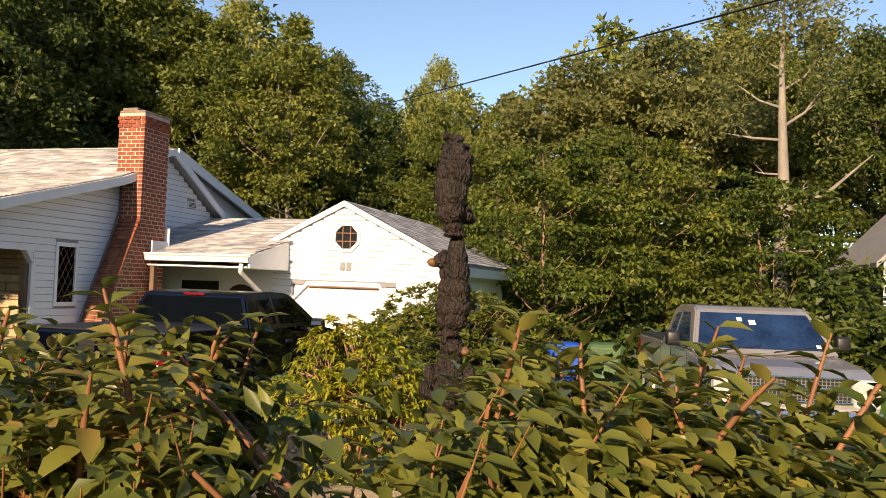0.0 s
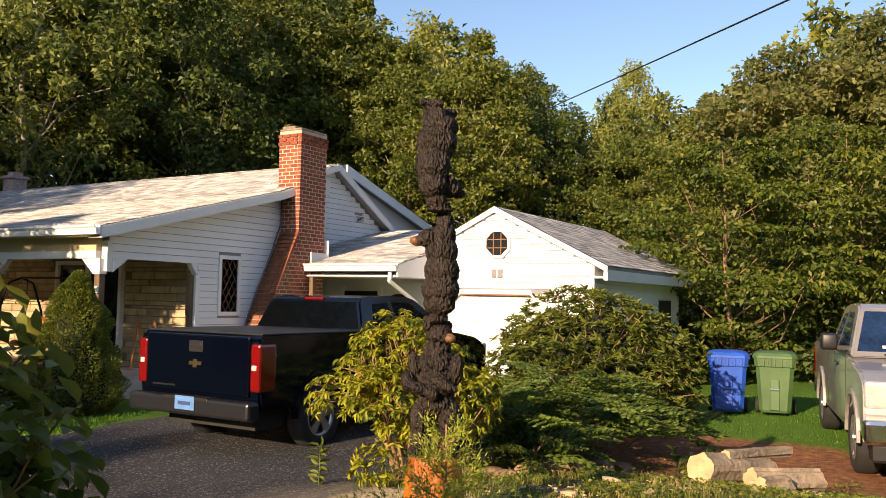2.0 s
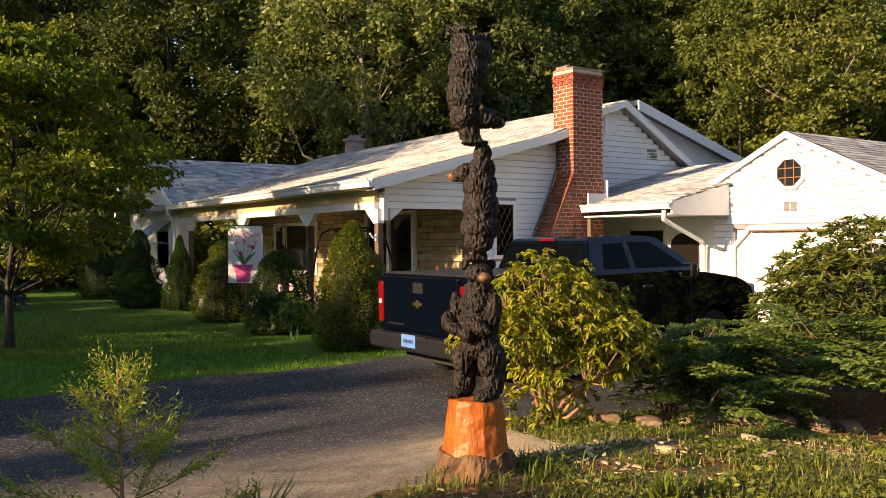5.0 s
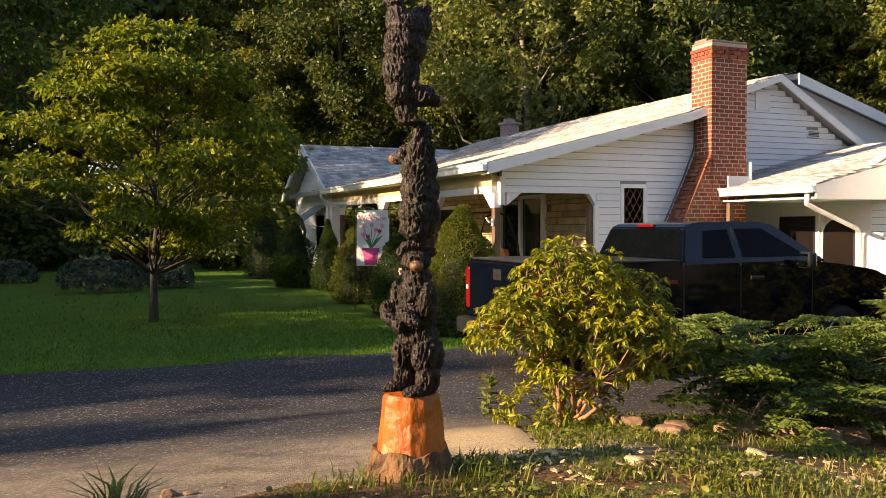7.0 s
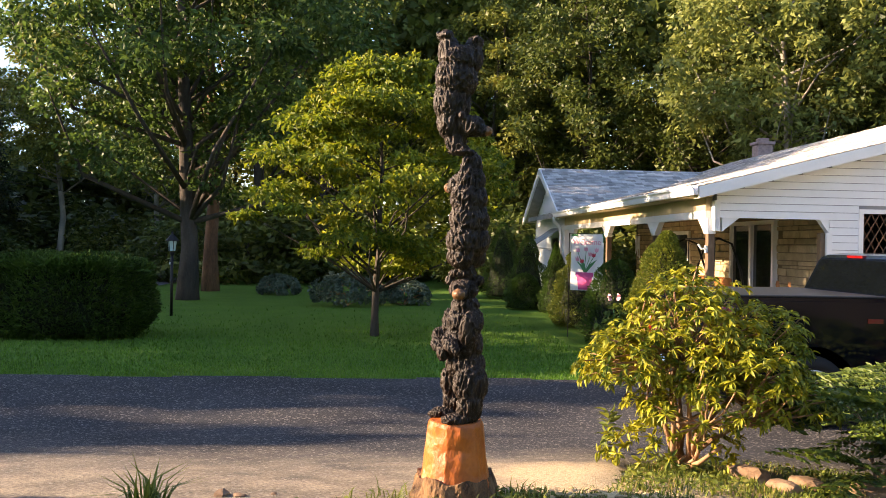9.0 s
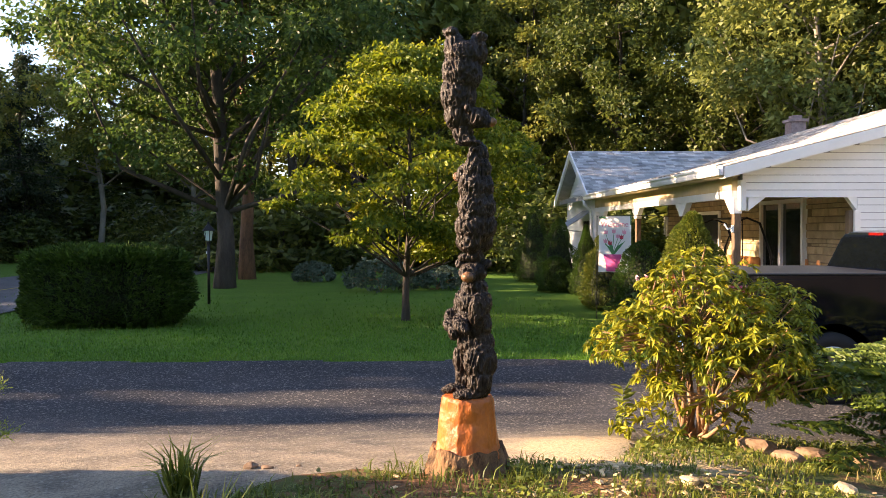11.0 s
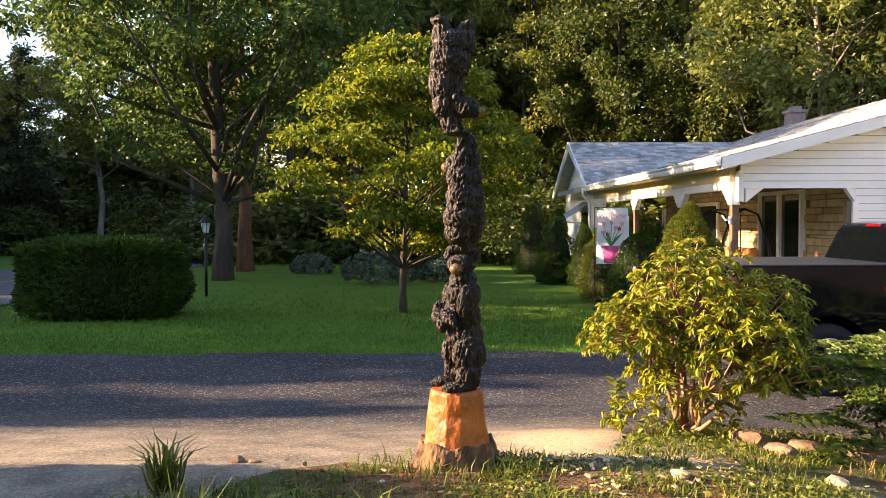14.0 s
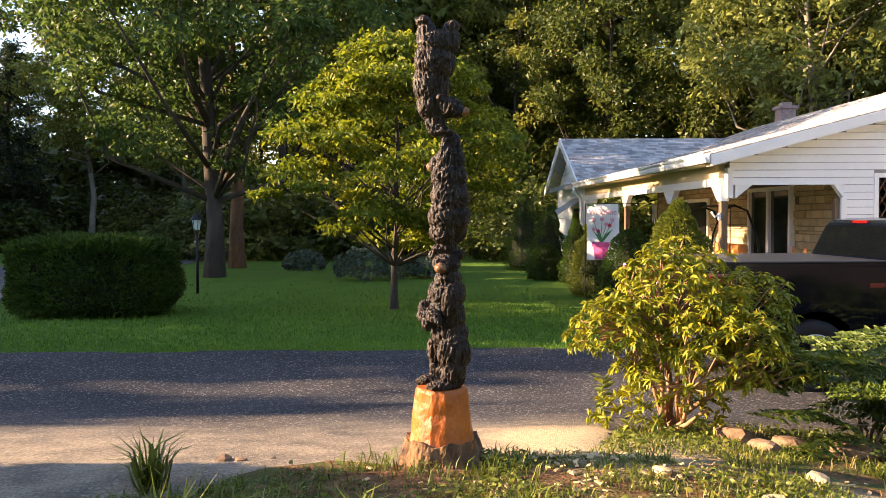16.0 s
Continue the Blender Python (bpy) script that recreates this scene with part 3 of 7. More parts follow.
# ---- house ----
SLOPE, UPPER, STEEP = 0.252, 0.345, 0.61
EAVE_X, EAVE_Z, RIDGE_X, RIDGE_Z = 4.64, 2.86, 13.2, 5.22
BREAK_X = 8.9  # where the shallow porch roof meets the steeper main roof
BOARD = 0.126


def roof_z(x):
    return EAVE_Z + SLOPE * (min(x, BREAK_X) - EAVE_X) + UPPER * max(0.0, x - BREAK_X)


def roof_x(z):
    rise = z - EAVE_Z
    low = SLOPE * (BREAK_X - EAVE_X)
    return EAVE_X + rise / SLOPE if rise < low else BREAK_X + (rise - low) / UPPER


def minus(spans, a, b):
    out = []
    for p, q in spans:
        if b <= p or a >= q:
            out.append((p, q))
        else:
            out += [(p, a)] if a - p > 0.02 else []
            out += [(b, q)] if q - b > 0.02 else []
    return out


def siding(parent, axis, at, sign, z0, z1, left, right, holes=(), mat=None):
    """Overlapping boards on a wall. axis: that along which they run; at: the wall's plane; sign: the way it faces.
    left, right: functions of height; holes: (u0, u1, z0, z1)."""
    rows = int(round((z1 - z0) / BOARD))
    for r in range(rows):
        a = z0 + r * BOARD
        spans = [(left(a + BOARD / 2), right(a + BOARD / 2))]
        for u0, u1, h0, h1 in holes:
            if a + BOARD > h0 + 0.02 and a < h1 - 0.02:
                spans = minus(spans, u0, u1)
        for u0, u1 in spans:
            if u1 - u0 < 0.03:
                continue
            # each board stops short, so the grey core draws a shadow line
            prof = [(0.0, a), (0.026, a), (0.007, a + BOARD - 0.009), (0.0, a + BOARD - 0.009)]
            v = []
            for u in (u0, u1):
                for d, z in prof:
                    v.append((u, at + sign * d, z) if axis == "x" else (at + sign * d, u, z))
            mesh_object("board", v, [(0, 1, 2, 3), (7, 6, 5, 4), (0, 4, 5, 1), (1, 5, 6, 2), (2, 6, 7, 3), (3, 7, 4, 0)], mat or M_SIDING, parent)


def shingles(parent, p0, along, up, length, height, seed, clip=None, singles=0):
    """Courses of tabs on a slope. p0: the lower corner; along, up: unit ways; clip: whether a tab at (u, v) is kept."""
    g = np.random.default_rng(seed)
    along, up = Vector(along).normalized(), Vector(up).normalized()
    n = along.cross(up).normalized()
    if n.z < 0:
        n = -n
    step, wide = 0.14, 0.31
    v, f, made = [], [], 0
    for r in range(int(height / step)):
        u = -g.uniform(0, wide)
        while u < length:
            w = wide * g.uniform(0.75, 1.15)
            a, b = max(u, 0), min(u + w - 0.006, length)
            if b - a > 0.04 and (clip is None or clip((a + b) / 2, r * step)):
                drop = g.uniform(0, 0.012)
                lift = 0.012 + g.uniform(0, 0.006)
                q = []
                for s, t, h in ((a, r * step - drop, lift), (b, r * step - drop, lift), (b, (r + 1) * step + 0.02, 0.004), (a, (r + 1) * step + 0.02, 0.004)):
                    q.append(Vector(p0) + along * s + up * t + n * h)
                low = [Vector(p0) + along * s + up * (r * step - drop) + n * 0.001 for s in (a, b)]
                k = len(v)
                if made < singles:
                    mesh_object("shingle", q + low, [(0, 1, 2, 3), (4, 5, 1, 0)], M_SHINGLE, parent)
                    made += 1
                else:
                    v += q + low
                    f += [(k, k + 1, k + 2, k + 3), (k + 4, k + 5, k + 1, k)]
            u += w
    ob = mesh_object("shingles", v, f, M_SHINGLE_STUFF, parent)
    return tagged(ob, kind="stuff")


def frame_window(parent, axis, at, sign, u0, u1, z0, z1, width=0.07, lattice=0, name="window"):
    """A framed pane with, where asked, a diamond lattice."""
    def b(a0, a1, h0, h1, d0, d1):
        return box(a0, at + sign * d0, h0, a1, at + sign * d1, h1) if axis == "x" else box(at + sign * d0, a0, h0, at + sign * d1, a1, h1)
    bm = bmesh.new()
    for a0, a1, h0, h1 in ((u0, u0 + width, z0, z1), (u1 - width, u1, z0, z1), (u0 + width, u1 - width, z0, z0 + width), (u0 + width, u1 - width, z1 - width, z1)):
        if axis == "x":
            add_box(bm, a0, at - 0.02 * sign, h0, a1, at + 0.035 * sign, h1)
        else:
            add_box(bm, at - 0.02 * sign, a0, h0, at + 0.035 * sign, a1, h1)
    w = part(name, bm, M_TRIM, parent)
    part("pane", b(u0 + width, u1 - width, z0 + width, z1 - width, -0.012, 0.0), M_WINDOW, w)
    if lattice:
        bm = bmesh.new()
        a0, a1, h0, h1 = u0 + width, u1 - width, z0 + width, z1 - width
        s = (a1 - a0) / lattice
        rows = int((h1 - h0) / (s * 1.7))
        hh = (h1 - h0) / rows
        for i in range(lattice):
            for j in range(rows):
                for p, q in (((a0 + i * s, h0 + j * hh), (a0 + (i + 1) * s, h0 + (j + 1) * hh)), ((a0 + (i + 1) * s, h0 + j * hh), (a0 + i * s, h0 + (j + 1) * hh))):
                    e = at + sign * 0.008
                    add_tube(bm, [(p[0], e, p[1]), (q[0], e, q[1])] if axis == "x" else [(e, p[0], p[1]), (e, q[0], q[1])], 0.008, 4)
        part("lattice", bm, M_MUNTIN, w)
    return w


house = thing("house", "single-storey white-sided house with a low grey shingled roof and a porch", "house", kind="structure")
# roof deck, in three lengths, and its shingles
T = 0.13
part("roof", prism([(EAVE_X, EAVE_Z - T), (EAVE_X, EAVE_Z), (BREAK_X, roof_z(BREAK_X)), (9.3, roof_z(9.3)), (9.3, roof_z(9.3) - T), (BREAK_X, roof_z(BREAK_X) - T)], "y", 9.2, 26.0), M_DECK, house)
part("roof", prism([(9.3, roof_z(9.3) - T), (9.3, roof_z(9.3)), (10.1, roof_z(10.1)), (10.1, roof_z(10.1) - T)], "y", 9.6, 26.0), M_DECK, house)
part("roof", prism([(10.1, roof_z(10.1) - T), (10.1, roof_z(10.1)), (12.05, roof_z(12.05)), (12.05, roof_z(12.05) - T)], "y", 10.22, 26.0), M_DECK, house)
part("wall_return", box(9.98, 9.62, -0.3, 10.08, 10.45, 4.15), M_SIDING, house)
part("roof", prism([(12.05, roof_z(12.05) - T), (12.05, roof_z(12.05)), (RIDGE_X, RIDGE_Z), (19.5, RIDGE_Z - 0.3 * 6.3), (19.5, RIDGE_Z - 0.3 * 6.3 - T), (RIDGE_X, RIDGE_Z - T)], "y", 10.9, 26.0), M_DECK, house)
part("gable_roof", prism([(12.05, roof_z(12.05) - T), (12.05, roof_z(12.05)), (14.75, roof_z(12.05) - STEEP * 2.55), (14.75, roof_z(12.05) - STEEP * 2.55 - T)], "y", 10.22, 10.9), M_DECK, house)
shingles(house, (EAVE_X, 9.2, EAVE_Z), (0, 1, 0), (1, 0, SLOPE), 16.8, (BREAK_X - EAVE_X) * 1.032, 11, singles=260)
shingles(house, (BREAK_X - 0.02, 9.2, roof_z(BREAK_X) + 0.004), (0, 1, 0), (1, 0, UPPER), 16.8, 3.15 * 1.058, 17, clip=lambda u, s: (u > 0.5 or s < 0.3) and (u > 1.02 or s < 1.1))
shingles(house, (12.05, 10.9, roof_z(12.05) + 0.004), (0, 1, 0), (1, 0, RIDGE_Z - roof_z(12.05)), 15.1, 1.0, 18)
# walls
part("wall_core", prism([(7.05, -0.4), (9.3, -0.4), (9.3, roof_z(9.3) - 0.15), (7.05, roof_z(7.05) - 0.15)], "y", 9.54, 9.7), M_LAP_SHADE, house)
part("wall_core", prism([(5.10, 2.40), (7.05, 2.40), (7.05, roof_z(7.05) - 0.15), (5.10, roof_z(5.10) - 0.15)], "y", 9.54, 9.66), M_LAP_SHADE, house)
siding(house, "x", 9.54, -1, -0.15, 4.15, lambda z: max(7.05 if z < 2.40 else 5.10, roof_x(z + 0.16)), lambda z: 9.36, holes=[(7.56, 8.15, 1.40, 2.56)])
for x0, x1, c in ((5.20, 5.53, 5.20), (6.86, 7.05, 7.05)):
    part("brace", prism([(x0, 2.40), (x1, 2.40), (c, 2.14)], "y", 9.535, 9.66), M_SIDING, house)
part("lintel", box(5.10, 9.522, 2.375, 7.06, 9.67, 2.40), M_TRIM, house)
part("corner_board", box(5.06, 9.515, 2.15, 5.16, 9.66, 2.66, 0.004), M_TRIM, house)
part("corner_board", box(7.0, 9.515, -0.3, 7.1, 9.66, 2.15, 0.004), M_TRIM, house)
frame_window(house, "x", 9.54, -1, 7.56, 8.15, 1.40, 2.56, 0.075, lattice=3)
gable_right = lambda z: 12.05 + (roof_z(12.05) - 0.16 - z) / STEEP  # noqa: E731
part("gable_core", prism([(9.9, -0.4), (14.6, -0.4), (14.6, 3.35), (12.05, roof_z(12.05) - 0.16), (9.9, roof_z(9.9) - 0.16)], "y", 10.45, 10.59), M_LAP_SHADE, house)
siding(house, "x", 10.45, -1, 2.7, 4.85, lambda z: max(10.0, roof_x(z + 0.16)), gable_right, holes=[(13.0, 13.35, 3.72, 3.88)])
part("upper_wall", prism([(12.05, 3.2), (19.3, 3.2), (19.3, 3.25), (RIDGE_X, RIDGE_Z - 0.15), (12.05, RIDGE_Z - 0.4)], "y", 11.2, 11.35), M_SIDING, house)
v = part("vent", box(13.0, 10.40, 3.72, 13.35, 10.46, 3.88), M_TRIM, house)
for i in range(4):
    part("slat", box(13.03, 10.385, 3.745 + 0.03 * i, 13.32, 10.41, 3.758 + 0.03 * i), M_DARK, v)
part("attic_panel", box(11.55, 10.40, 4.25, 11.95, 10.45, 4.65, 0.01), M_TRIM, house)
# fascias, gutters
part("fascia", prism([(4.66, 2.67), (4.66, 2.855), (BREAK_X, roof_z(BREAK_X) - 0.01), (9.30, roof_z(9.30) - 0.01), (9.30, roof_z(9.30) - 0.18), (BREAK_X, roof_z(BREAK_X) - 0.18)], "y", 9.15, 9.197), M_TRIM, house)
part("soffit", prism([(4.70, 2.675), (4.70, 2.695), (BREAK_X, roof_z(BREAK_X) - 0.155), (BREAK_X, roof_z(BREAK_X) - 0.178)], "y", 9.2, 9.53), M_TRIM, house)
part("fascia", prism([(12.05, roof_z(12.05) - 0.01), (14.78, roof_z(12.05) - STEEP * 2.58), (14.78, roof_z(12.05) - STEEP * 2.58 - 0.17), (12.05, roof_z(12.05) - 0.19)], "y", 10.17, 10.217), M_TRIM, house)
part("fascia", prism([(10.15, roof_z(10.15) - 0.01), (12.05, roof_z(12.05) - 0.01), (12.05, roof_z(12.05) - 0.16), (10.15, roof_z(10.15) - 0.15)], "y", 10.17, 10.217), M_TRIM, house)
part("fascia", prism([(RIDGE_X, RIDGE_Z), (19.5, RIDGE_Z - 1.89), (19.5, RIDGE_Z - 2.12), (RIDGE_X, RIDGE_Z - 0.25)], "y", 10.85, 10.897), M_TRIM, house)


def gutter(parent, axis, at, sign, a, b, z):
    """A stepped gutter, its open side up."""
    prof = [(0.0, z - 0.15), (0.07, z - 0.15), (0.085, z - 0.10), (0.085, z - 0.06), (0.12, z - 0.03), (0.12, z), (0.105, z), (0.105, z - 0.02), (0.01, z - 0.12), (0.01, z), (0.0, z)]
    return part("gutter", prism([(at + sign * d, h) for d, h in prof], "y" if axis == "y" else "x", a, b), M_TRIM, parent)


gutter(house, "y", EAVE_X - 0.002, -1, 9.15, 21.0, 2.875)
bm = add_tube(bmesh.new(), [(4.58, 20.95, 2.74), (4.58, 20.95, 2.62), (4.8, 21.15, 2.45), (4.85, 21.2, 2.2), (4.85, 21.2, 0.1)], 0.045, 8)
part("downspout", bm, M_TRIM, house, smooth=True)
# porch
part("porch_floor", box(5.0, 9.56, -0.3, 7.2, 21.2, 0.33), M_CONCRETE, house)
part("porch_ceiling", box(5.09, 9.68, 2.60, 7.2, 21.2, 2.64), M_CEIL, house)
part("frieze", box(4.966, 9.68, 2.49, 5.08, 21.2, 2.74), M_CEIL, house)
part("eave_soffit", box(4.65, 9.3, 2.715, 4.966, 21.0, 2.73), M_CEIL, house)
part("porch_beam", box(4.96, 9.68, 2.36, 5.09, 21.2, 2.49, 0.004), M_TRIM, house)
for y in (9.60, 12.48, 16.2, 20.2):
    post = part("porch_post", box(4.985, y, 0.33, 5.105, y + 0.13, 2.36, 0.012), M_POST, house, "dark weathered wooden post")
    bm = bmesh.new()
    for s, o in ((1, y + 0.13), (-1, y)):
        if y > 9.7 or s > 0:
            add_prism(bm, [(o, 2.37), (o + 0.34 * s, 2.37), (o + 0.02 * s, 2.10), (o, 2.10)], "x", 4.975, 5.085)
    add_box(bm, 4.972, y - 0.02, 2.10, 5.11, y + 0.15, 2.36)
    part("bracket", bm, M_TRIM, house)
part("porch_post", box(6.92, 9.57, 0.33, 7.04, 9.69, 2.15, 0.01), M_POST, house)
# stone wall behind the porch: courses of long split stones round a sliding door, a small window and a picture window
part("wall_core", box(7.23, 9.72, -0.3, 7.45, 21.3, 2.62), M_MORTAR_DARK, house)
g = np.random.default_rng(31)
z, made = 0.33, 0
stone_v, stone_f = [], []
while z < 2.56:
    h = g.choice([0.06, 0.09, 0.12, 0.15])
    y = 9.73
    while y < 21.1:
        w = g.uniform(0.22, 0.85)
        y1 = min(y + w, 21.15)
        if not (11.75 < (y + y1) / 2 < 13.95 and z < 2.46) and not (16.6 < (y + y1) / 2 < 19.4 and 0.9 < z < 2.3):
            d = g.uniform(0.012, 0.05)
            e = 0.007
            vv = [(7.232, y + e, z + e), (7.232, y1 - e, z + e), (7.232, y1 - e, z + h - e), (7.232, y + e, z + h - e)]
            vv += [(7.23 - d, y + 2 * e, z + 1.6 * e), (7.23 - d * g.uniform(0.7, 1), y1 - 2 * e, z + 1.6 * e), (7.23 - d, y1 - 2 * e, z + h - 1.6 * e), (7.23 - d * g.uniform(0.7, 1), y + 2 * e, z + h - 1.6 * e)]
            ff = [(4, 5, 6, 7), (0, 4, 7, 3), (1, 2, 6, 5), (0, 1, 5, 4), (3, 7, 6, 2)]
            if made < 290:
                mesh_object("stone", vv, ff, M_STONE, house)
                made += 1
            else:
                k = len(stone_v)
                stone_v += vv
                stone_f += [tuple(i + k for i in q) for q in ff]
        y = y1
    z += h
if stone_v:
    tagged(mesh_object("stones", stone_v, stone_f, M_STONE_STUFF, house), kind="stuff")
door_bm = bmesh.new()
for y0, y1 in ((11.78, 11.87), (12.80, 12.92), (13.83, 13.92)):
    add_box(door_bm, 7.13, y0, 0.34, 7.24, y1, 2.44)
add_box(door_bm, 7.13, 11.87, 2.36, 7.24, 13.83, 2.44)
add_box(door_bm, 7.13, 11.87, 0.34, 7.24, 13.83, 0.42)
slider = part("sliding_door", door_bm, M_TRIM, house, "white-framed sliding glass door")
for y0, y1 in ((11.87, 12.80), (12.92, 13.83)):
    part("pane", box(7.19, y0, 0.42, 7.2, y1, 2.36), M_WINDOW, slider)
# dark panel standing in for the unlit room behind the panes
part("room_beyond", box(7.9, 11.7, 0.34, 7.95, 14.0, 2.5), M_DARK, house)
frame_window(house, "y", 7.21, -1, 16.6, 19.4, 0.9, 2.3, 0.09)
# wing at the far end
part("wing_wall", prism([(21.25, -0.3), (27.1, -0.3), (27.1, 2.75), (24.15, 4.30), (21.25, 2.75)], "x", 5.12, 5.3), M_SIDING, house)
siding(house, "y", 5.12, -1, -0.1, 4.25, lambda z: 21.25 if z < 2.75 else 21.25 + (z - 2.75) / 0.53, lambda z: 27.1 if z < 2.75 else 27.1 - (z - 2.75) / 0.53, holes=[(22.5, 23.9, 0.9, 2.2)])
part("wing_return", box(4.98, 21.2, -0.2, 5.3, 21.26, 2.7), M_TRIM, house)
frame_window(house, "y", 5.12, -1, 22.5, 23.9, 0.9, 2.2, 0.08)
aw = part("awning", prism([(5.1, 2.42), (5.1, 2.46), (4.2, 1.86), (4.2, 1.82)], "y", 22.4, 24.0), M_AWNING, house, "grey slatted window awning")
for y in (22.42, 23.97):
    part("stay", tube([(5.08, y, 1.75), (4.22, y, 1.83)], 0.012, 5), M_TRIM, aw)
WS = 1.64 / 3.3
part("wing_roof", prism([(20.85, 2.72), (20.85, 2.86), (24.15, 4.5), (27.45, 2.86), (27.45, 2.72), (24.15, 4.36)], "x", 4.72, 13.0), M_DECK, house)
shingles(house, (4.70, 20.85, 2.862), (1, 0, 0), (0, 3.3, 1.64), 6.0, 3.65, 12)
for s in (1, -1):
    part("wing_fascia", prism([(24.15, 4.51), (24.15 - s * 3.32, 2.86), (24.15 - s * 3.32, 2.66), (24.15, 4.28)], "x", 4.66, 4.718), M_TRIM, house)
# small chimney on the ridge
far_chimney = thing("ridge_chimney", "short pinkish brick chimney on the roof ridge", "chimney", kind="structure")
part("stack", box(12.1, 23.7, 4.6, 12.6, 24.2, 5.45), M_BRICK_PALE, far_chimney)
part("cap", box(12.03, 23.63, 5.45, 12.67, 24.27, 5.55, 0.02), M_BRICK_PALE, far_chimney)
part("cap", box(12.18, 23.78, 5.55, 12.52, 24.12, 5.68, 0.02), M_BRICK_PALE, far_chimney)

# ---- brick chimney ----
CX0, CX1, CY0, CY1, CTOP = 9.25, 10.09, 9.02, 9.62, 5.25
chimney = thing("chimney", "tall red brick chimney with a sloped shoulder and a worn crown", "chimney", kind="structure")
e = 0.004
part("mortar_core", box(CX0 + e, CY0 + e, -0.3, CX1 - e, CY1 - e, CTOP), M_MORTAR, chimney)
part("shoulder_core", prism([(8.22 + e, -0.3), (9.3, -0.3), (9.3, 3.12 - e), (8.22 + e, 1.05 - e)], "y", CY0 + e, 9.52), M_MORTAR, chimney)
COURSE, BL = 0.0795, 0.205
brick_data = {}


def brick(x, y, z, lx, ly):
    key = (round(lx, 3), round(ly, 3))
    if key not in brick_data:
        bm = box(-lx / 2, -ly / 2, -0.0315, lx / 2, ly / 2, 0.0315)
        bmesh.ops.bevel(bm, geom=[q for q in bm.edges if abs(q.verts[0].co.z - q.verts[1].co.z) > 0.01], offset=0.005, segments=1, affect="EDGES")
        me = bpy.data.meshes.new("brick")
        bm.to_mesh(me), bm.free()
        me.materials.append(M_BRICK)
        brick_data[key] = me
    ob = new("brick", brick_data[key])
    ob.parent = chimney
    ob.location = (x, y, z)
    return ob


low_v, low_f = [], []
worn = bmesh.new()
g = np.random.default_rng(5)
for r in range(int((CTOP + 0.3) / COURSE)):
    z = -0.3 + r * COURSE + 0.04
    shift = (r % 2) * BL / 2
    out = 0.02 if r >= int((CTOP + 0.3) / COURSE) - 3 else 0.0
    x_left = CX0 if z > 3.12 else max(8.22, CX0 - (3.12 - z) * (CX0 - 8.22) / 2.07)
    runs = [("x", CY0 - out, x_left - out, CX1 + out)]
    if z > 2.0:
        runs.append(("y", CX0 - out, CY0 + 0.1, CY1 + out))
    if z > 2.9:
        runs.append(("r", CX1 + out, CY0 + 0.1, CY1 + out))
    for kind, at, a, b in runs:
        u = a - shift
        while u < b - 0.02:
            p, q = max(u, a), min(u + BL - 0.017, b)
            if q - p > 0.035:
                ln = round((q - p) / 0.02) * 0.02 if q - p < BL - 0.02 else BL - 0.017
                j = g.uniform(-0.002, 0.003)
                c = ((p + q) / 2, at + 0.05 + j, ln, 0.1) if kind == "x" else ((at + 0.05 + j if kind == "y" else at - 0.05), (p + q) / 2, 0.1, ln)
                if z > 3.05 and kind != "r" or z < 3.05 and z > 2.2 and kind == "x" and p > 9.2:
                    brick(c[0], c[1], z, c[2], c[3])
                elif kind == "x" and q < 9.16:
                    add_box(worn, c[0] - c[2] / 2, c[1] - c[3] / 2, z - 0.0315, c[0] + c[2] / 2, c[1] + c[3] / 2, z + 0.0315)
                else:
                    k = len(low_v)
                    for dz in (-0.0315, 0.0315):
                        low_v += [(c[0] - c[2] / 2, c[1] - c[3] / 2, z + dz), (c[0] + c[2] / 2, c[1] - c[3] / 2, z + dz), (c[0] + c[2] / 2, c[1] + c[3] / 2, z + dz), (c[0] - c[2] / 2, c[1] + c[3] / 2, z + dz)]
                    low_f += [tuple(i + k for i in q4) for q4 in ((0, 1, 5, 4), (1, 2, 6, 5), (2, 3, 7, 6), (3, 0, 4, 7), (4, 5, 6, 7), (3, 2, 1, 0))]
            u += BL
tagged(part("weathered_bricks", worn, M_BRICK_WORN, chimney), kind="stuff")
tagged(mesh_object("bricks", low_v, low_f, M_BRICK_STUFF, chimney), kind="stuff")
# the sloped shoulder is paved with bricks on edge
bm = bmesh.new()
for i in range(24):
    t0, t1 = i / 24, (i + 0.86) / 24
    for j in range(3):
        y0, y1 = CY0 + 0.005 + j * 0.175, CY0 + 0.005 + j * 0.175 + 0.165
        a, b = (CX0 - (CX0 - 8.22) * t0, 3.13 - 2.07 * t0), (CX0 - (CX0 - 8.22) * t1, 3.13 - 2.07 * t1)
        add_prism(bm, [a, b, (b[0] + 0.1, b[1] - 0.02), (a[0] + 0.1, a[1] - 0.02)], "y", y0, y1)
part("shoulder_bricks", bm, M_BRICK_WORN, chimney, "weathered pale orange bricks")
bm = box(CX0 + 0.0, CY0 + 0.0, CTOP, CX1, CY1, CTOP + 0.05, 0.02)
add_box(bm, CX0 + 0.02, CY0 + 0.2, CTOP + 0.04, CX0 + 0.3, CY1 - 0.05, CTOP + 0.11, 0.02)
add_box(bm, CX0 + 0.45, CY0 + 0.15, CTOP + 0.04, CX1 - 0.1, CY1 - 0.1, CTOP + 0.08, 0.02)
part("crown", bm, M_CROWN, chimney)
part("cable", tube([(9.24, 9.5, 3.95), (9.22, 9.48, 3.3), (8.95, 9.46, 2.7), (8.5, 9.46, 1.8), (8.2, 9.46, 1.1)], 0.018, 6), M_CABLE, house)
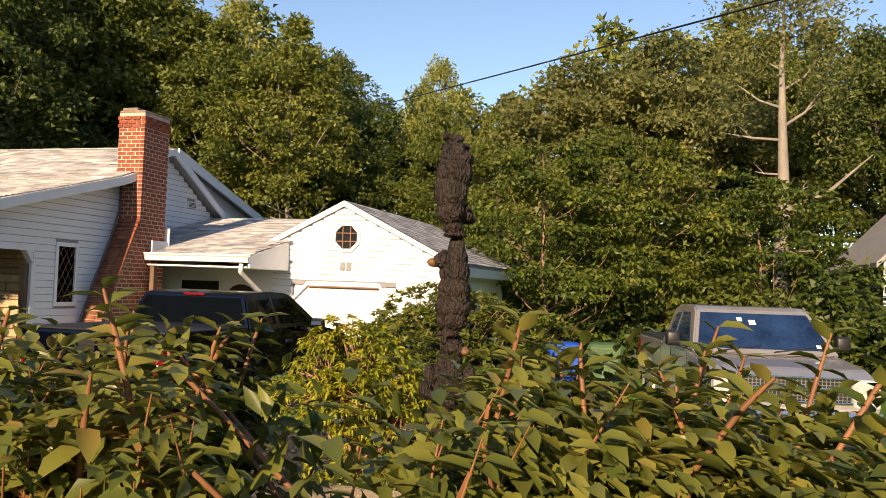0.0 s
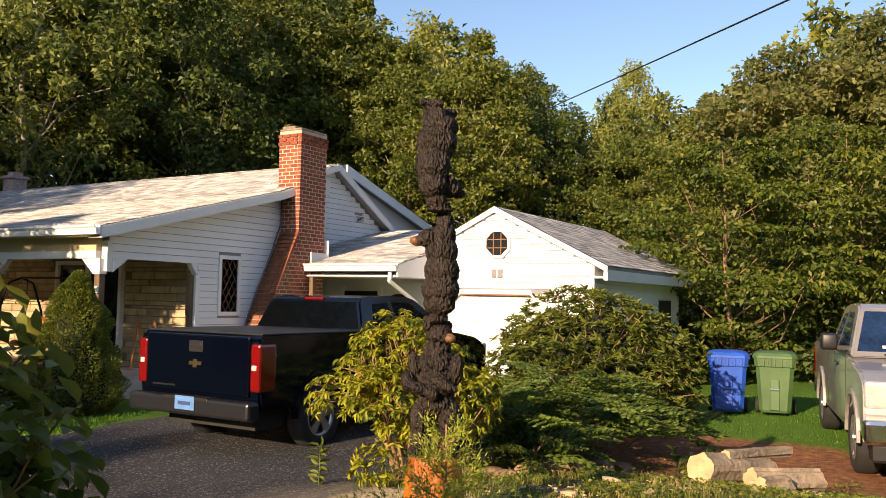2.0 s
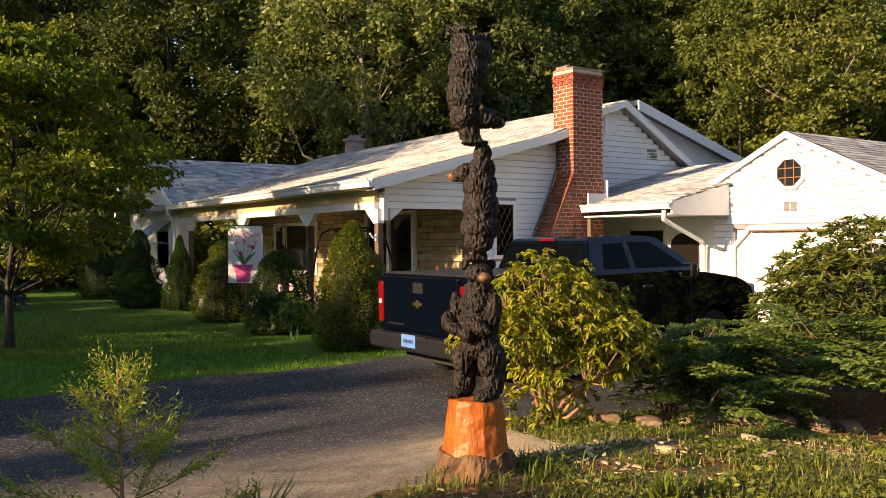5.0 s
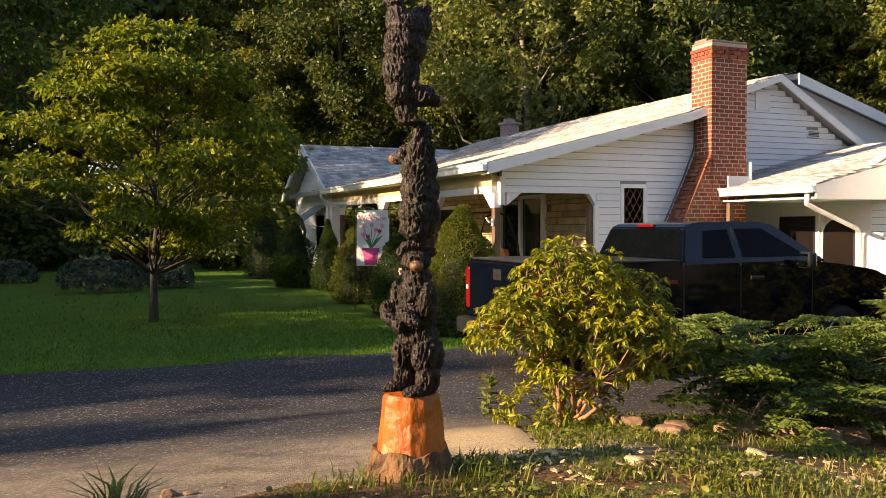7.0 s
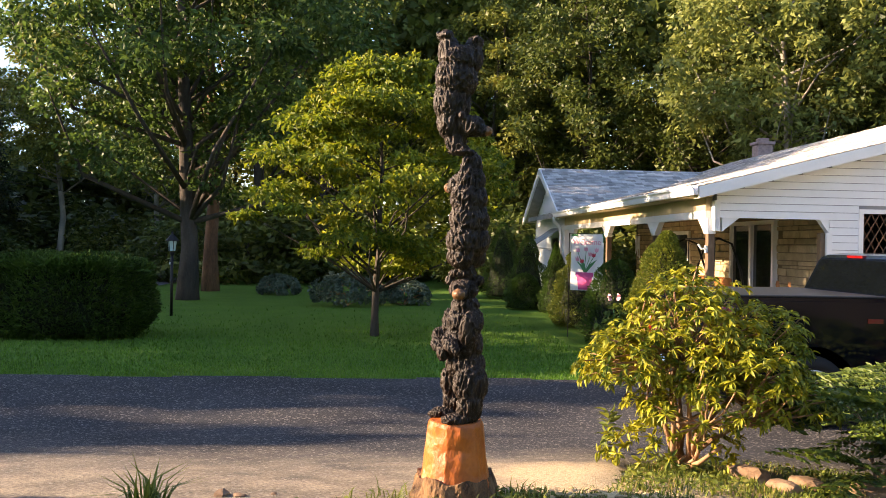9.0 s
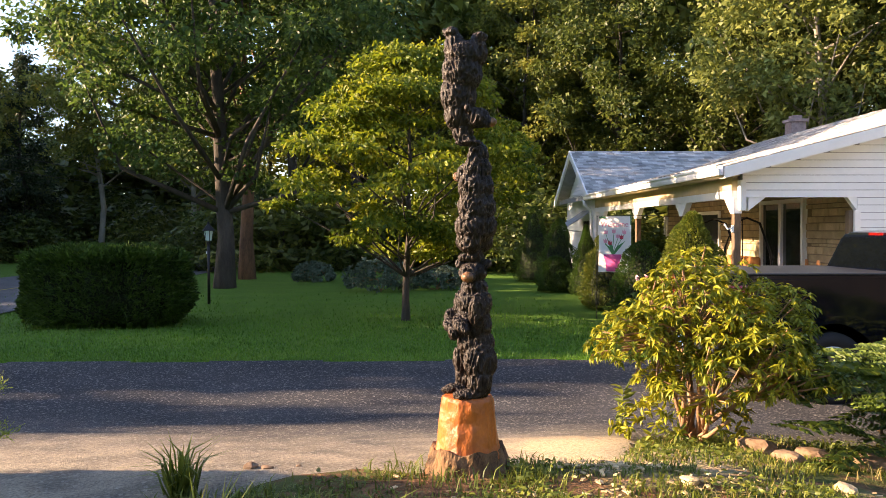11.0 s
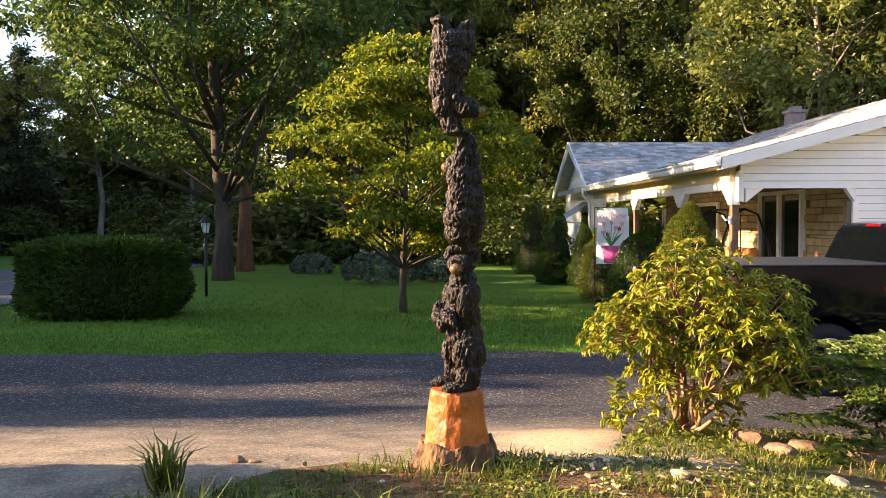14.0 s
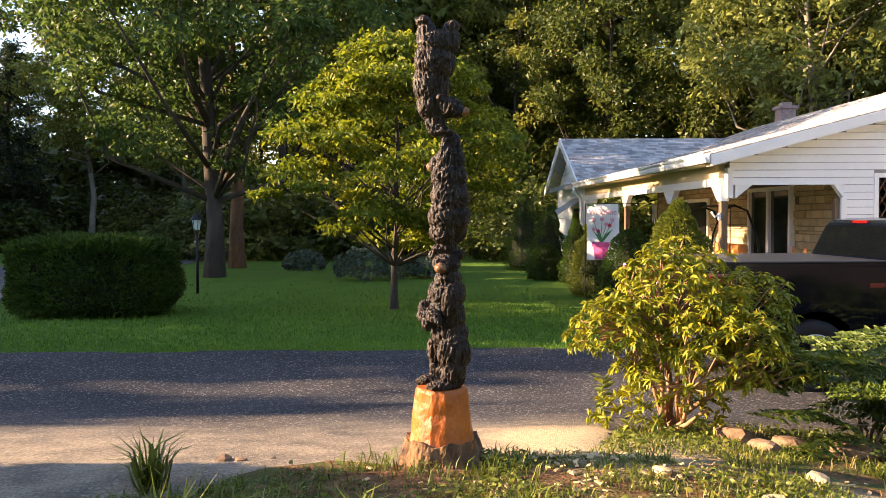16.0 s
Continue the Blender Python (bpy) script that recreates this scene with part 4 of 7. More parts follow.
part("cable", tube([(11.3, 10.40, 4.75), (11.1, 10.38, 4.2), (10.85, 10.37, 3.5), (10.6, 10.37, 3.25), (10.4, 10.37, 3.5), (10.3, 10.38, 3.75)], 0.01, 5), M_CABLE, house)
part("flashing", box(10.135, 8.94, 2.62, 10.16, 9.62, 3.0), M_TRIM, house)
part("flashing", box(9.6, 8.955, 2.45, 10.14, 8.985, 2.72), M_TRIM, house)

# ---- garage ----
GX = 11.18
garage = thing("garage", "white garage with a gabled front, clipped-corner door and octagonal window", "garage", kind="structure")
GP, GZ, GR, GRZ, GL = 5.47, 3.70, 3.23, 2.57, 7.15
GS = (GZ - GRZ) / (GP - GR)


def rake_z(y):
    return GZ - GS * abs(y - GP)


part("wall_core", prism([(3.36, -0.4), (4.3, -0.4), (4.3, rake_z(4.3) - 0.1), (3.36, rake_z(3.36) - 0.1)], "x", GX, GX + 0.16), M_LAP_SHADE, garage)
part("wall_core", prism([(6.6, -0.4), (7.12, -0.4), (7.12, rake_z(7.12) - 0.1), (6.6, rake_z(6.6) - 0.1)], "x", GX, GX + 0.16), M_LAP_SHADE, garage)
part("wall_core", prism([(4.3, 1.95), (6.6, 1.95), (6.6, rake_z(6.6) - 0.1), (GP, GZ - 0.1), (4.3, rake_z(4.3) - 0.1)], "x", GX, GX + 0.16), M_LAP_SHADE, garage)
siding(garage, "y", GX, -1, -0.35, 3.55, lambda z: max(3.36, GP - (GZ - 0.1 - z) / GS), lambda z: min(7.12, GP + (GZ - 0.1 - z) / GS), holes=[(4.28, 6.63, -1, 1.98)])
part("side_wall", box(GX + 0.16, 3.36, -0.4, 17.0, 3.5, 2.5), M_SIDING, garage)
siding(garage, "x", 3.36, -1, -0.35, 2.4, lambda z: GX + 0.02, lambda z: 17.0, holes=[(15.3, 16.3, -1, 1.9), (13.1, 13.6, 1.2, 1.9)])
part("side_wall", box(GX + 0.16, 6.98, -0.4, 17.0, 7.12, 2.7), M_SIDING, garage)
part("back_wall", prism([(3.36, -0.4), (7.12, -0.4), (7.12, 2.7), (GP, 3.6), (3.36, 2.5)], "x", 16.9, 17.0), M_SIDING, garage)
part("corner_board", box(GX - 0.022, 3.33, -0.4, GX + 0.1, 3.40, 2.55, 0.004), M_TRIM, garage)
part("corner_board", box(GX - 0.022, 7.08, -0.4, GX + 0.1, 7.15, 2.75, 0.004), M_TRIM, garage)
part("roof", prism([(3.08, rake_z(3.08) - 0.12), (3.08, rake_z(3.08)), (GP, GZ), (7.25, rake_z(7.25)), (7.25, rake_z(7.25) - 0.12), (GP, GZ - 0.13)], "x", GX - 0.04, 17.3), M_DECK, garage)
n = math.hypot(GP - 3.08, GZ - rake_z(3.08))
shingles(garage, (GX - 0.04, 3.06, rake_z(3.08) + 0.003), (1, 0, 0), (0, GP - 3.08, GZ - rake_z(3.08)), 6.3, n, 13)
shingles(garage, (GX - 0.04, 7.26, rake_z(7.25) + 0.003), (1, 0, 0), (0, GP - 7.25, GZ - rake_z(7.25)), 6.3, math.hypot(GP - 7.25, GZ - rake_z(7.25)), 14)
part("rake_board", prism([(3.05, rake_z(3.05) + 0.005), (GP, GZ + 0.008), (GP, GZ - 0.11), (3.05, rake_z(3.05) - 0.10)], "x", GX - 0.085, GX - 0.042), M_TRIM, garage)
part("rake_board", prism([(7.28, rake_z(7.28) + 0.005), (GP, GZ + 0.008), (GP, GZ - 0.11), (7.28, rake_z(7.28) - 0.10)], "x", GX - 0.087, GX - 0.044), M_TRIM, garage)
part("eave_return", box(GX - 0.04, 3.06, 2.22, 17.2, 3.14, 2.42), M_TRIM, garage)
part("eave_soffit", box(GX - 0.04, 3.14, 2.26, 17.2, 3.36, 2.30), M_TRIM, garage)
# door with clipped upper corners
Y0, Y1, ZT, CL = 4.34, 6.58, 1.93, 0.33
bm = bmesh.new()
wd = 0.085
add_box(bm, GX - 0.045, Y0 - wd, -0.4, GX + 0.02, Y0, ZT - CL), add_box(bm, GX - 0.045, Y1, -0.4, GX + 0.02, Y1 + wd, ZT - CL)
add_prism(bm, [(Y0 - wd, ZT - CL), (Y0, ZT - CL), (Y0 + CL, ZT), (Y0 + CL, ZT + wd)], "x", GX - 0.045, GX + 0.02)
add_prism(bm, [(Y1 + wd, ZT - CL), (Y1, ZT - CL), (Y1 - CL, ZT), (Y1 - CL, ZT + wd)], "x", GX - 0.045, GX + 0.02)
add_box(bm, GX - 0.045, Y0 + CL, ZT, GX + 0.02, Y1 - CL, ZT + wd)
gdoor = part("garage_door", box(GX + 0.075, Y0 - 0.04, -0.35, GX + 0.1, Y1 + 0.04, ZT + 0.04), M_TRIM, garage, "white sectional garage door")
part("door_trim", bm, M_TRIM, gdoor)
for i in range(4):
    part("panel", box(GX + 0.045, Y0, -0.33 + 0.57 * i, GX + 0.074, Y1, -0.33 + 0.57 * i + 0.555, 0.008), M_TRIM, gdoor)
# brown strip that paints the shadow line under the door's head
part("door_shadow_strip", box(GX - 0.05, Y0 + CL, ZT - 0.03, GX + 0.05, Y1 - CL, ZT), M_MUNTIN, gdoor)
# octagonal window
oy, oz, R = 5.40, 2.95, 0.325
ring = [(oy + R * math.cos(math.pi / 8 + i * math.pi / 4), oz + R * math.sin(math.pi / 8 + i * math.pi / 4)) for i in range(8)]
inner = [(oy + (y - oy) * 0.8, oz + (z - oz) * 0.8) for y, z in ring]
bm = bmesh.new()
for i in range(8):
    add_prism(bm, [ring[i], ring[(i + 1) % 8], inner[(i + 1) % 8], inner[i]], "x", GX - 0.07, GX - 0.012)
octw = part("octagon_window", bm, M_TRIM, garage)
part("pane", prism(inner, "x", GX - 0.037, GX - 0.033), M_WINDOW, octw)
for k in (-1, 1):
    part("muntin", box(GX - 0.052, oy - 0.235, oz + 0.085 * k - 0.009, GX - 0.037, oy + 0.235, oz + 0.085 * k + 0.009), M_MUNTIN, octw)
    part("muntin", box(GX - 0.054, oy + 0.085 * k - 0.009, oz - 0.235, GX - 0.038, oy + 0.085 * k + 0.009, oz + 0.235), M_MUNTIN, octw)
for dy, w in ((0.075, 0.10), (-0.065, 0.11)):
    part("plain_bar", box(GX - 0.04, oy + dy - w / 2, 2.26, GX - 0.018, oy + dy + w / 2, 2.43, 0.006), M_DARK_METAL, garage)
# side openings; the doorway is a dark panel painted for the unlit inside
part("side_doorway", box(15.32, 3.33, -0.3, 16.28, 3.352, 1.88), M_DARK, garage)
frame_window(garage, "x", 3.36, -1, 13.1, 13.6, 1.2, 1.9, 0.06)

# ---- breezeway ----
breezeway = thing("breezeway", "roofed passage with a white gutter joining the house to the garage", "porch", kind="structure")
BX, BZ, BS = 9.50, 2.47, 0.229


def bz(x):
    return BZ + BS * (x - BX)


part("roof", prism([(BX, BZ - 0.1), (BX, BZ), (10.14, bz(10.14)), (10.14, bz(10.14) - 0.1)], "y", 6.74, 8.98), M_DECK, breezeway)
part("roof", prism([(10.14, bz(10.14) - 0.1), (10.14, bz(10.14)), (11.3, bz(11.3)), (11.3, bz(11.3) - 0.1)], "y", 6.74, 10.43), M_DECK, breezeway)
part("roof", prism([(11.3, bz(11.3) - 0.1), (11.3, bz(11.3)), (14.4, bz(14.4)), (17.0, bz(14.4) - 0.6), (17.0, bz(14.4) - 0.7), (14.4, bz(14.4) - 0.1)], "y", 5.7, 10.43), M_DECK, breezeway)
up = Vector((1, 0, BS)).normalized()
shingles(breezeway, (BX - 0.01, 5.7, BZ + 0.004), (0, 1, 0), up, 4.72, 5.0, 15, clip=lambda u, s: (u < 3.28 or s > 0.66) and (u > 1.03 or s > 1.9))
gutter(breezeway, "y", BX - 0.005, -1, 6.70, 8.99, 2.475)
part("fascia", prism([(BX, BZ - 0.02), (11.15, bz(11.15) - 0.02), (11.15, BZ - 0.25), (BX, BZ - 0.25)], "y", 6.70, 6.738), M_TRIM, breezeway)
part("ceiling", box(BX, 6.76, 2.22, 11.2, 8.98, 2.25), M_TRIM, breezeway)
part("downspout", tube([(9.45, 6.85, 2.30), (9.46, 6.87, 2.14), (9.7, 6.9, 2.05), (10.95, 7.2, 1.72), (11.08, 7.24, 1.6), (11.08, 7.24, -0.2)], 0.042, 8), M_TRIM, breezeway, smooth=True)
part("back_wall", box(11.2, 7.12, -0.3, 11.3, 10.44, 2.74), M_SIDING, breezeway)
part("door", box(11.13, 8.35, -0.2, 11.198, 9.25, 1.95, 0.01), M_DARK_DOOR, breezeway, "dark storm door")
part("door_frame", box(11.16, 8.25, -0.2, 11.197, 8.345, 2.05), M_TRIM, breezeway)
part("door_frame", box(11.16, 9.255, -0.2, 11.197, 9.35, 2.05), M_TRIM, breezeway)
arch = [(7.45, -0.2), (7.45, 1.6)] + [(7.8 - 0.35 * math.cos(a), 1.6 + 0.3 * math.sin(a)) for a in np.linspace(0.2, math.pi - 0.2, 8)] + [(8.15, 1.6), (8.15, -0.2)]
part("arched_door", prism(arch, "x", 11.15, 11.198), M_DARK_DOOR, breezeway, "dark arched wooden door")
part("porch_post", box(9.56, 8.86, -0.3, 9.66, 8.96, 2.23, 0.01), M_POST, breezeway)

# ---- vehicles ----
def revolve_y(profile, sides=28, centre=(0, 0, 0)):
    """Turns a closed outline of (radius, y) round the y axis."""
    bm = bmesh.new()
    rings = []
    for i in range(sides):
        a = 2 * math.pi * i / sides
        rings.append([bm.verts.new((centre[0] + r * math.cos(a), centre[1] + y, centre[2] + r * math.sin(a))) for r, y in profile])
    k = len(profile)
    for i in range(sides):
        p, q = rings[i], rings[(i + 1) % sides]
        for j in range(k):
            bm.faces.new((p[j], p[(j + 1) % k], q[(j + 1) % k], q[j]))
    bmesh.ops.recalc_face_normals(bm, faces=bm.faces)
    return bm


def arc(cx, cz, r, a0, a1, n=10):
    return [(cx + r * math.cos(radians(a)), cz + r * math.sin(radians(a))) for a in np.linspace(a0, a1, n)]


def cab_half(z):
    return 0.945 - max(0.0, z - 1.25) * 0.33


def skew(bm):
    for v in bm.verts:
        v.co.y = math.copysign(abs(v.co.y) / 0.945 * cab_half(v.co.z), v.co.y)
    return bm


def side_panel(outline, sgn, out0, out1):
    """A thin panel that follows the cab's leaning side."""
    bm = bmesh.new()
    a = [bm.verts.new((x, sgn * (cab_half(z) + out0), z)) for x, z in outline]
    b = [bm.verts.new((x, sgn * (cab_half(z) + out1), z)) for x, z in outline]
    k = len(outline)
    bm.faces.new(a), bm.faces.new(b[::-1])
    for i in range(k):
        bm.faces.new((a[i], b[i], b[(i + 1) % k], a[(i + 1) % k]))
    bmesh.ops.recalc_face_normals(bm, faces=bm.faces)
    return bm


def slab(corners, thick):
    """A thin plate on four corners, thickened along its normal."""
    c = [Vector(p) for p in corners]
    n = (c[1] - c[0]).cross(c[2] - c[0]).normalized() * thick
    bm = bmesh.new()
    a, b = [bm.verts.new(p) for p in c], [bm.verts.new(p + n) for p in c]
    k = len(c)
    bm.faces.new(a), bm.faces.new(b[::-1])
    for i in range(k):
        bm.faces.new((a[i], b[i], b[(i + 1) % k], a[(i + 1) % k]))
    bmesh.ops.recalc_face_normals(bm, faces=bm.faces)
    return bm


def wheel(parent, x, y, sgn, rim_mat):
    w = part("wheel", revolve_y([(0.24, -0.11), (0.33, -0.125), (0.375, -0.10), (0.388, -0.05), (0.388, 0.05), (0.375, 0.10), (0.33, 0.125), (0.24, 0.11)], 32, (x, y, 0.388)), M_TYRE, parent, smooth=True)
    part("rim", revolve_y([(0.245, sgn * 0.112), (0.225, sgn * 0.115), (0.21, sgn * 0.06), (0.21, -sgn * 0.1), (0.245, -sgn * 0.1)], 32, (x, y, 0.388)), rim_mat, w, smooth=True)
    part("brake_disc", revolve_y([(0.0, sgn * 0.0), (0.2, sgn * 0.0), (0.2, sgn * 0.02), (0.0, sgn * 0.02)], 20, (x, y, 0.388)), M_DARK, w)
    bm = bmesh.new()
    for i in range(5):
        a = 2 * math.pi * i / 5 + 0.3
        p, q = (0.04, 0.215)
        u = Vector((math.cos(a), 0, math.sin(a)))
        t = Vector((-math.sin(a), 0, math.cos(a)))
        o = Vector((x, y + sgn * 0.085, 0.388))
        ring = [o + u * p + t * 0.035, o + u * p - t * 0.035, o + u * q - t * 0.055, o + u * q + t * 0.055]
        lo = [bm.verts.new(c) for c in ring]
        hi = [bm.verts.new(c + Vector((0, sgn * 0.028, 0))) for c in ring]
        bm.faces.new(lo), bm.faces.new(hi[::-1])
        for j in range(4):
            bm.faces.new((lo[j], hi[j], hi[(j + 1) % 4], lo[(j + 1) % 4]))
    bmesh.ops.recalc_face_normals(bm, faces=bm.faces)
    part("spokes", bm, rim_mat, w)
    part("hub", revolve_y([(0.0, sgn * 0.08), (0.06, sgn * 0.08), (0.055, sgn * 0.125), (0.0, sgn * 0.128)], 16, (x, y, 0.388)), rim_mat, w)


def pickup(name, label, paint, at, rz, rim_mat, trim_mat, glass, badge):
    t = thing(name, label, "pickup truck", at=at, rz=rz)
    side = [(0.20, 0.56), (0.17, 0.70), (0.15, 1.22), (0.19, 1.27), (2.28, 1.275), (4.32, 1.25), (4.75, 1.215), (5.30, 1.15), (5.56, 1.06), (5.63, 0.95), (5.64, 0.72), (5.58, 0.52), (5.24, 0.50)]
    side += arc(4.75, 0.40, 0.47, 8, 172, 12) + [(4.20, 0.42), (1.80, 0.42)] + arc(1.25, 0.40, 0.47, 8, 172, 12) + [(0.74, 0.52)]
    body = part("body", prism(side, "y", -0.965, 0.965, 0.03), paint, t, smooth=False)
    for cx in (1.25, 4.75):
        o, i = arc(cx, 0.40, 0.53, 0, 180, 14), arc(cx, 0.40, 0.46, 180, 0, 14)
        for y0, y1 in ((-0.985, -0.95), (0.95, 0.985)):
            part("wheel_arch", prism(o + i, "y", y0, y1), paint, t)
    part("underbody", box(0.4, -0.7, 0.28, 5.3, 0.7, 0.5), M_DARK, t)
    cab = part("cab", skew(prism([(2.30, 1.22), (2.44, 1.76), (2.50, 1.815), (2.66, 1.845), (3.2, 1.865), (3.62, 1.85), (3.80, 1.80), (4.50, 1.245)], "y", -0.945, 0.945, 0.025)), paint, t)
    for s in (-1, 1):
        part("side_window", side_panel([(2.60, 1.33), (2.70, 1.72), (3.05, 1.745), (3.08, 1.33)], s, -0.004, 0.006), glass, cab)
        part("side_window", side_panel([(3.19, 1.33), (3.17, 1.75), (3.58, 1.755), (4.10, 1.38), (4.14, 1.33)], s, -0.004, 0.006), glass, cab)
        part("door_seam", side_panel([(3.115, 1.22), (3.115, 1.77), (3.13, 1.77), (3.13, 1.22)], s, 0.0, 0.007), M_DARK, cab)
        part("door_seam", box(3.115, s * 0.964, 0.5, 3.13, s * 0.968, 1.25), M_DARK, body)
        part("door_seam", box(4.22, s * 0.964, 0.6, 4.235, s * 0.968, 1.22), M_DARK, body)
        part("door_seam", box(2.29, s * 0.964, 0.45, 2.31, s * 0.968, 1.26), M_DARK, body)
        part("door_handle", box(3.25, s * 0.965, 1.08, 3.45, s * 0.995, 1.12, 0.01), trim_mat, body)
        m = part("mirror", box(4.0, s * 1.03, 1.30, 4.14, s * 1.22, 1.50, 0.035), M_BLACK_PLASTIC, t, smooth=True)
        part("mirror_arm", box(4.08, s * 0.9, 1.30, 4.16, s * 1.05, 1.36, 0.01), M_BLACK_PLASTIC, m)
        part("mirror_glass", box(3.994, s * 1.05, 1.32, 3.999, s * 1.2, 1.48), M_MIRROR, m)
        for cx in (1.25, 4.75):
            wheel(t, cx, s * 0.84, s, rim_mat)
        # tail lamp wraps the rear corner
        tl = part("tail_light", box(0.140, s * 0.835, 0.74, 0.42, s * 0.976, 1.20, 0.03), M_RED_LAMP, t)
        part("reverse_lamp", box(0.132, s * 0.865, 0.95, 0.150, s * 0.935, 1.00, 0.006), M_CLEAR_LAMP, tl)
    half = cab_half
    part("rear_window", slab([(2.325, -half(1.32) + 0.07, 1.32), (2.325, half(1.32) - 0.07, 1.32), (2.432, half(1.75) - 0.07, 1.75), (2.432, -half(1.75) + 0.07, 1.75)], 0.012), M_CAR_GLASS, cab)
    part("windshield", slab([(4.42, half(1.31) - 0.06, 1.315), (4.42, -half(1.31) + 0.06, 1.315), (3.86, -half(1.77) + 0.06, 1.765), (3.86, half(1.77) - 0.06, 1.765)], 0.012), glass, cab)
    part("cab_brake_lamp", box(2.44, -0.16, 1.775, 2.50, 0.16, 1.82, 0.01), M_RED_LAMP, cab)
    part("bed_cover", box(0.22, -0.93, 1.272, 2.27, 0.93, 1.305, 0.012), M_BED_COVER, t, "matt black bed cover")
    # tailgate
    gate = part("tailgate", box(0.135, -0.825, 0.68, 0.20, 0.825, 1.26, 0.02), paint, t)
    part("handle_recess", box(0.128, -0.11, 1.09, 0.137, 0.11, 1.20, 0.003), M_BLACK_PLASTIC, gate)
    part("gate_handle", box(0.120, -0.09, 1.135, 0.132, 0.09, 1.175, 0.004), M_BLACK_PLASTIC, gate)
    part("emblem", prism([(-0.10, 0.965), (-0.035, 0.965), (-0.03, 0.94), (0.035, 0.94), (0.035, 0.965), (0.10, 0.965), (0.09, 1.0), (0.03, 1.0), (0.03, 1.02), (-0.035, 1.02), (-0.035, 1.0), (-0.11, 1.0)], "x", 0.122, 0.137), badge, gate)
    part("name_bar", box(0.130, 0.32, 0.735, 0.136, 0.70, 0.755), M_CHROME_DARK, gate)
    rb = part("rear_bumper", box(0.0, -0.96, 0.44, 0.19, 0.96, 0.64, 0.035), M_CHROME_DARK, t)
    part("step_pad", box(-0.004, -0.35, 0.60, 0.16, 0.35, 0.648, 0.01), M_BLACK_PLASTIC, rb)
    pl = part("plate", box(-0.012, -0.155, 0.50, -0.003, 0.155, 0.655, 0.004), M_PLATE, rb, "pale blue and white plate")
    part("plain_bar", box(-0.015, -0.10, 0.555, -0.0125, 0.10, 0.595), M_PLATE_BAR, pl)
    # front
    gr = part("grille", box(5.62, -0.62, 0.80, 5.66, 0.62, 1.06, 0.01), M_BLACK_PLASTIC, t)
    part("grille_bar", box(5.645, -0.64, 0.91, 5.69, 0.64, 0.965, 0.012), M_CHROME, gr)
    part("grille_rim", box(5.63, -0.64, 1.055, 5.68, 0.64, 1.085, 0.01), M_CHROME, gr)
    part("grille_rim", box(5.63, -0.64, 0.775, 5.68, 0.64, 0.803, 0.01), M_CHROME, gr)
    mesh_bm = bmesh.new()
    for i in range(27):
        y = -0.61 + i * 0.047
        add_box(mesh_bm, 5.655, y, 0.80, 5.668, y + 0.008, 1.06)
    for i in range(6):
        add_box(mesh_bm, 5.656, -0.62, 0.82 + i * 0.042, 5.669, 0.62, 0.826 + i * 0.042)
    part("grille_mesh", mesh_bm, M_DARK_METAL, gr)
    part("emblem", prism([(-0.13, 0.925), (-0.045, 0.925), (-0.04, 0.90), (0.045, 0.90), (0.045, 0.925), (0.13, 0.925), (0.115, 0.955), (0.04, 0.955), (0.04, 0.98), (-0.045, 0.98), (-0.045, 0.955), (-0.14, 0.955)], "x", 5.69, 5.71), badge, gr)
    for s in (-1, 1):
        h = part("headlight", box(5.40, s * 0.63, 0.80, 5.67, s * 0.958, 1.07, 0.035), M_CLEAR_LAMP, t)
        part("turn_lamp", box(5.40, s * 0.66, 0.735, 5.645, s * 0.96, 0.80, 0.012), M_CLEAR_LAMP, h)
        part("lamp_bezel", box(5.6, s * 0.645, 0.905, 5.662, s * 0.95, 0.918), M_DARK_METAL, h)
    fb = part("front_bumper", box(5.50, -0.97, 0.44, 5.76, 0.97, 0.70, 0.05), M_CHROME, t)
    for y in (-0.32, 0.32):
        part("bumper_slot", box(5.755, y - 0.22, 0.60, 5.765, y + 0.22, 0.645), M_BLACK_PLASTIC, fb)
    part("air_dam", box(5.45, -0.9, 0.27, 5.70, 0.9, 0.46, 0.03), M_BLACK_PLASTIC, fb)
    fp = part("plate", box(5.765, -0.155, 0.47, 5.775, 0.155, 0.62, 0.004), M_PLATE, fb)
    part("plain_bar", box(5.776, -0.10, 0.525, 5.779, 0.10, 0.565), M_PLATE_BAR, fp)
    part("wiper", tube([(4.5, 0.1, 1.285), (4.38, 0.65, 1.36)], 0.008, 5), M_BLACK_PLASTIC, cab)
    part("wiper", tube([(4.5, -0.6, 1.285), (4.38, -0.02, 1.36)], 0.008, 5), M_BLACK_PLASTIC, cab)
    return t


black_truck = pickup("pickup_truck", "glossy black extended-cab pickup truck with a covered bed on the driveway", M_BLACK_PAINT, (2.70, 4.95, 0.0), 0, M_RIM, M_BLACK_PLASTIC, M_CAR_GLASS, M_EMBLEM)


def shorten(truck):
    """A taller bed and a cab set further back, as this truck has."""
    for ob in truck.children_recursive:
        if ob.type != "MESH":
            continue
        front = ob.name.startswith("mirror")
        for v in ob.data.vertices:
            x, z = v.co.x, v.co.z
            v.co.x = x - 0.25 * min(1.0, max(0.0, (x - 1.75) / 0.5)) - (0.08 if front else 0.0)
            v.co.z = z - 0.04 if front else z if z < 0.8 else z + 0.085 * (z - 0.8) / 0.47 if z < 1.27 else 1.355 + (z - 1.27) * 0.80


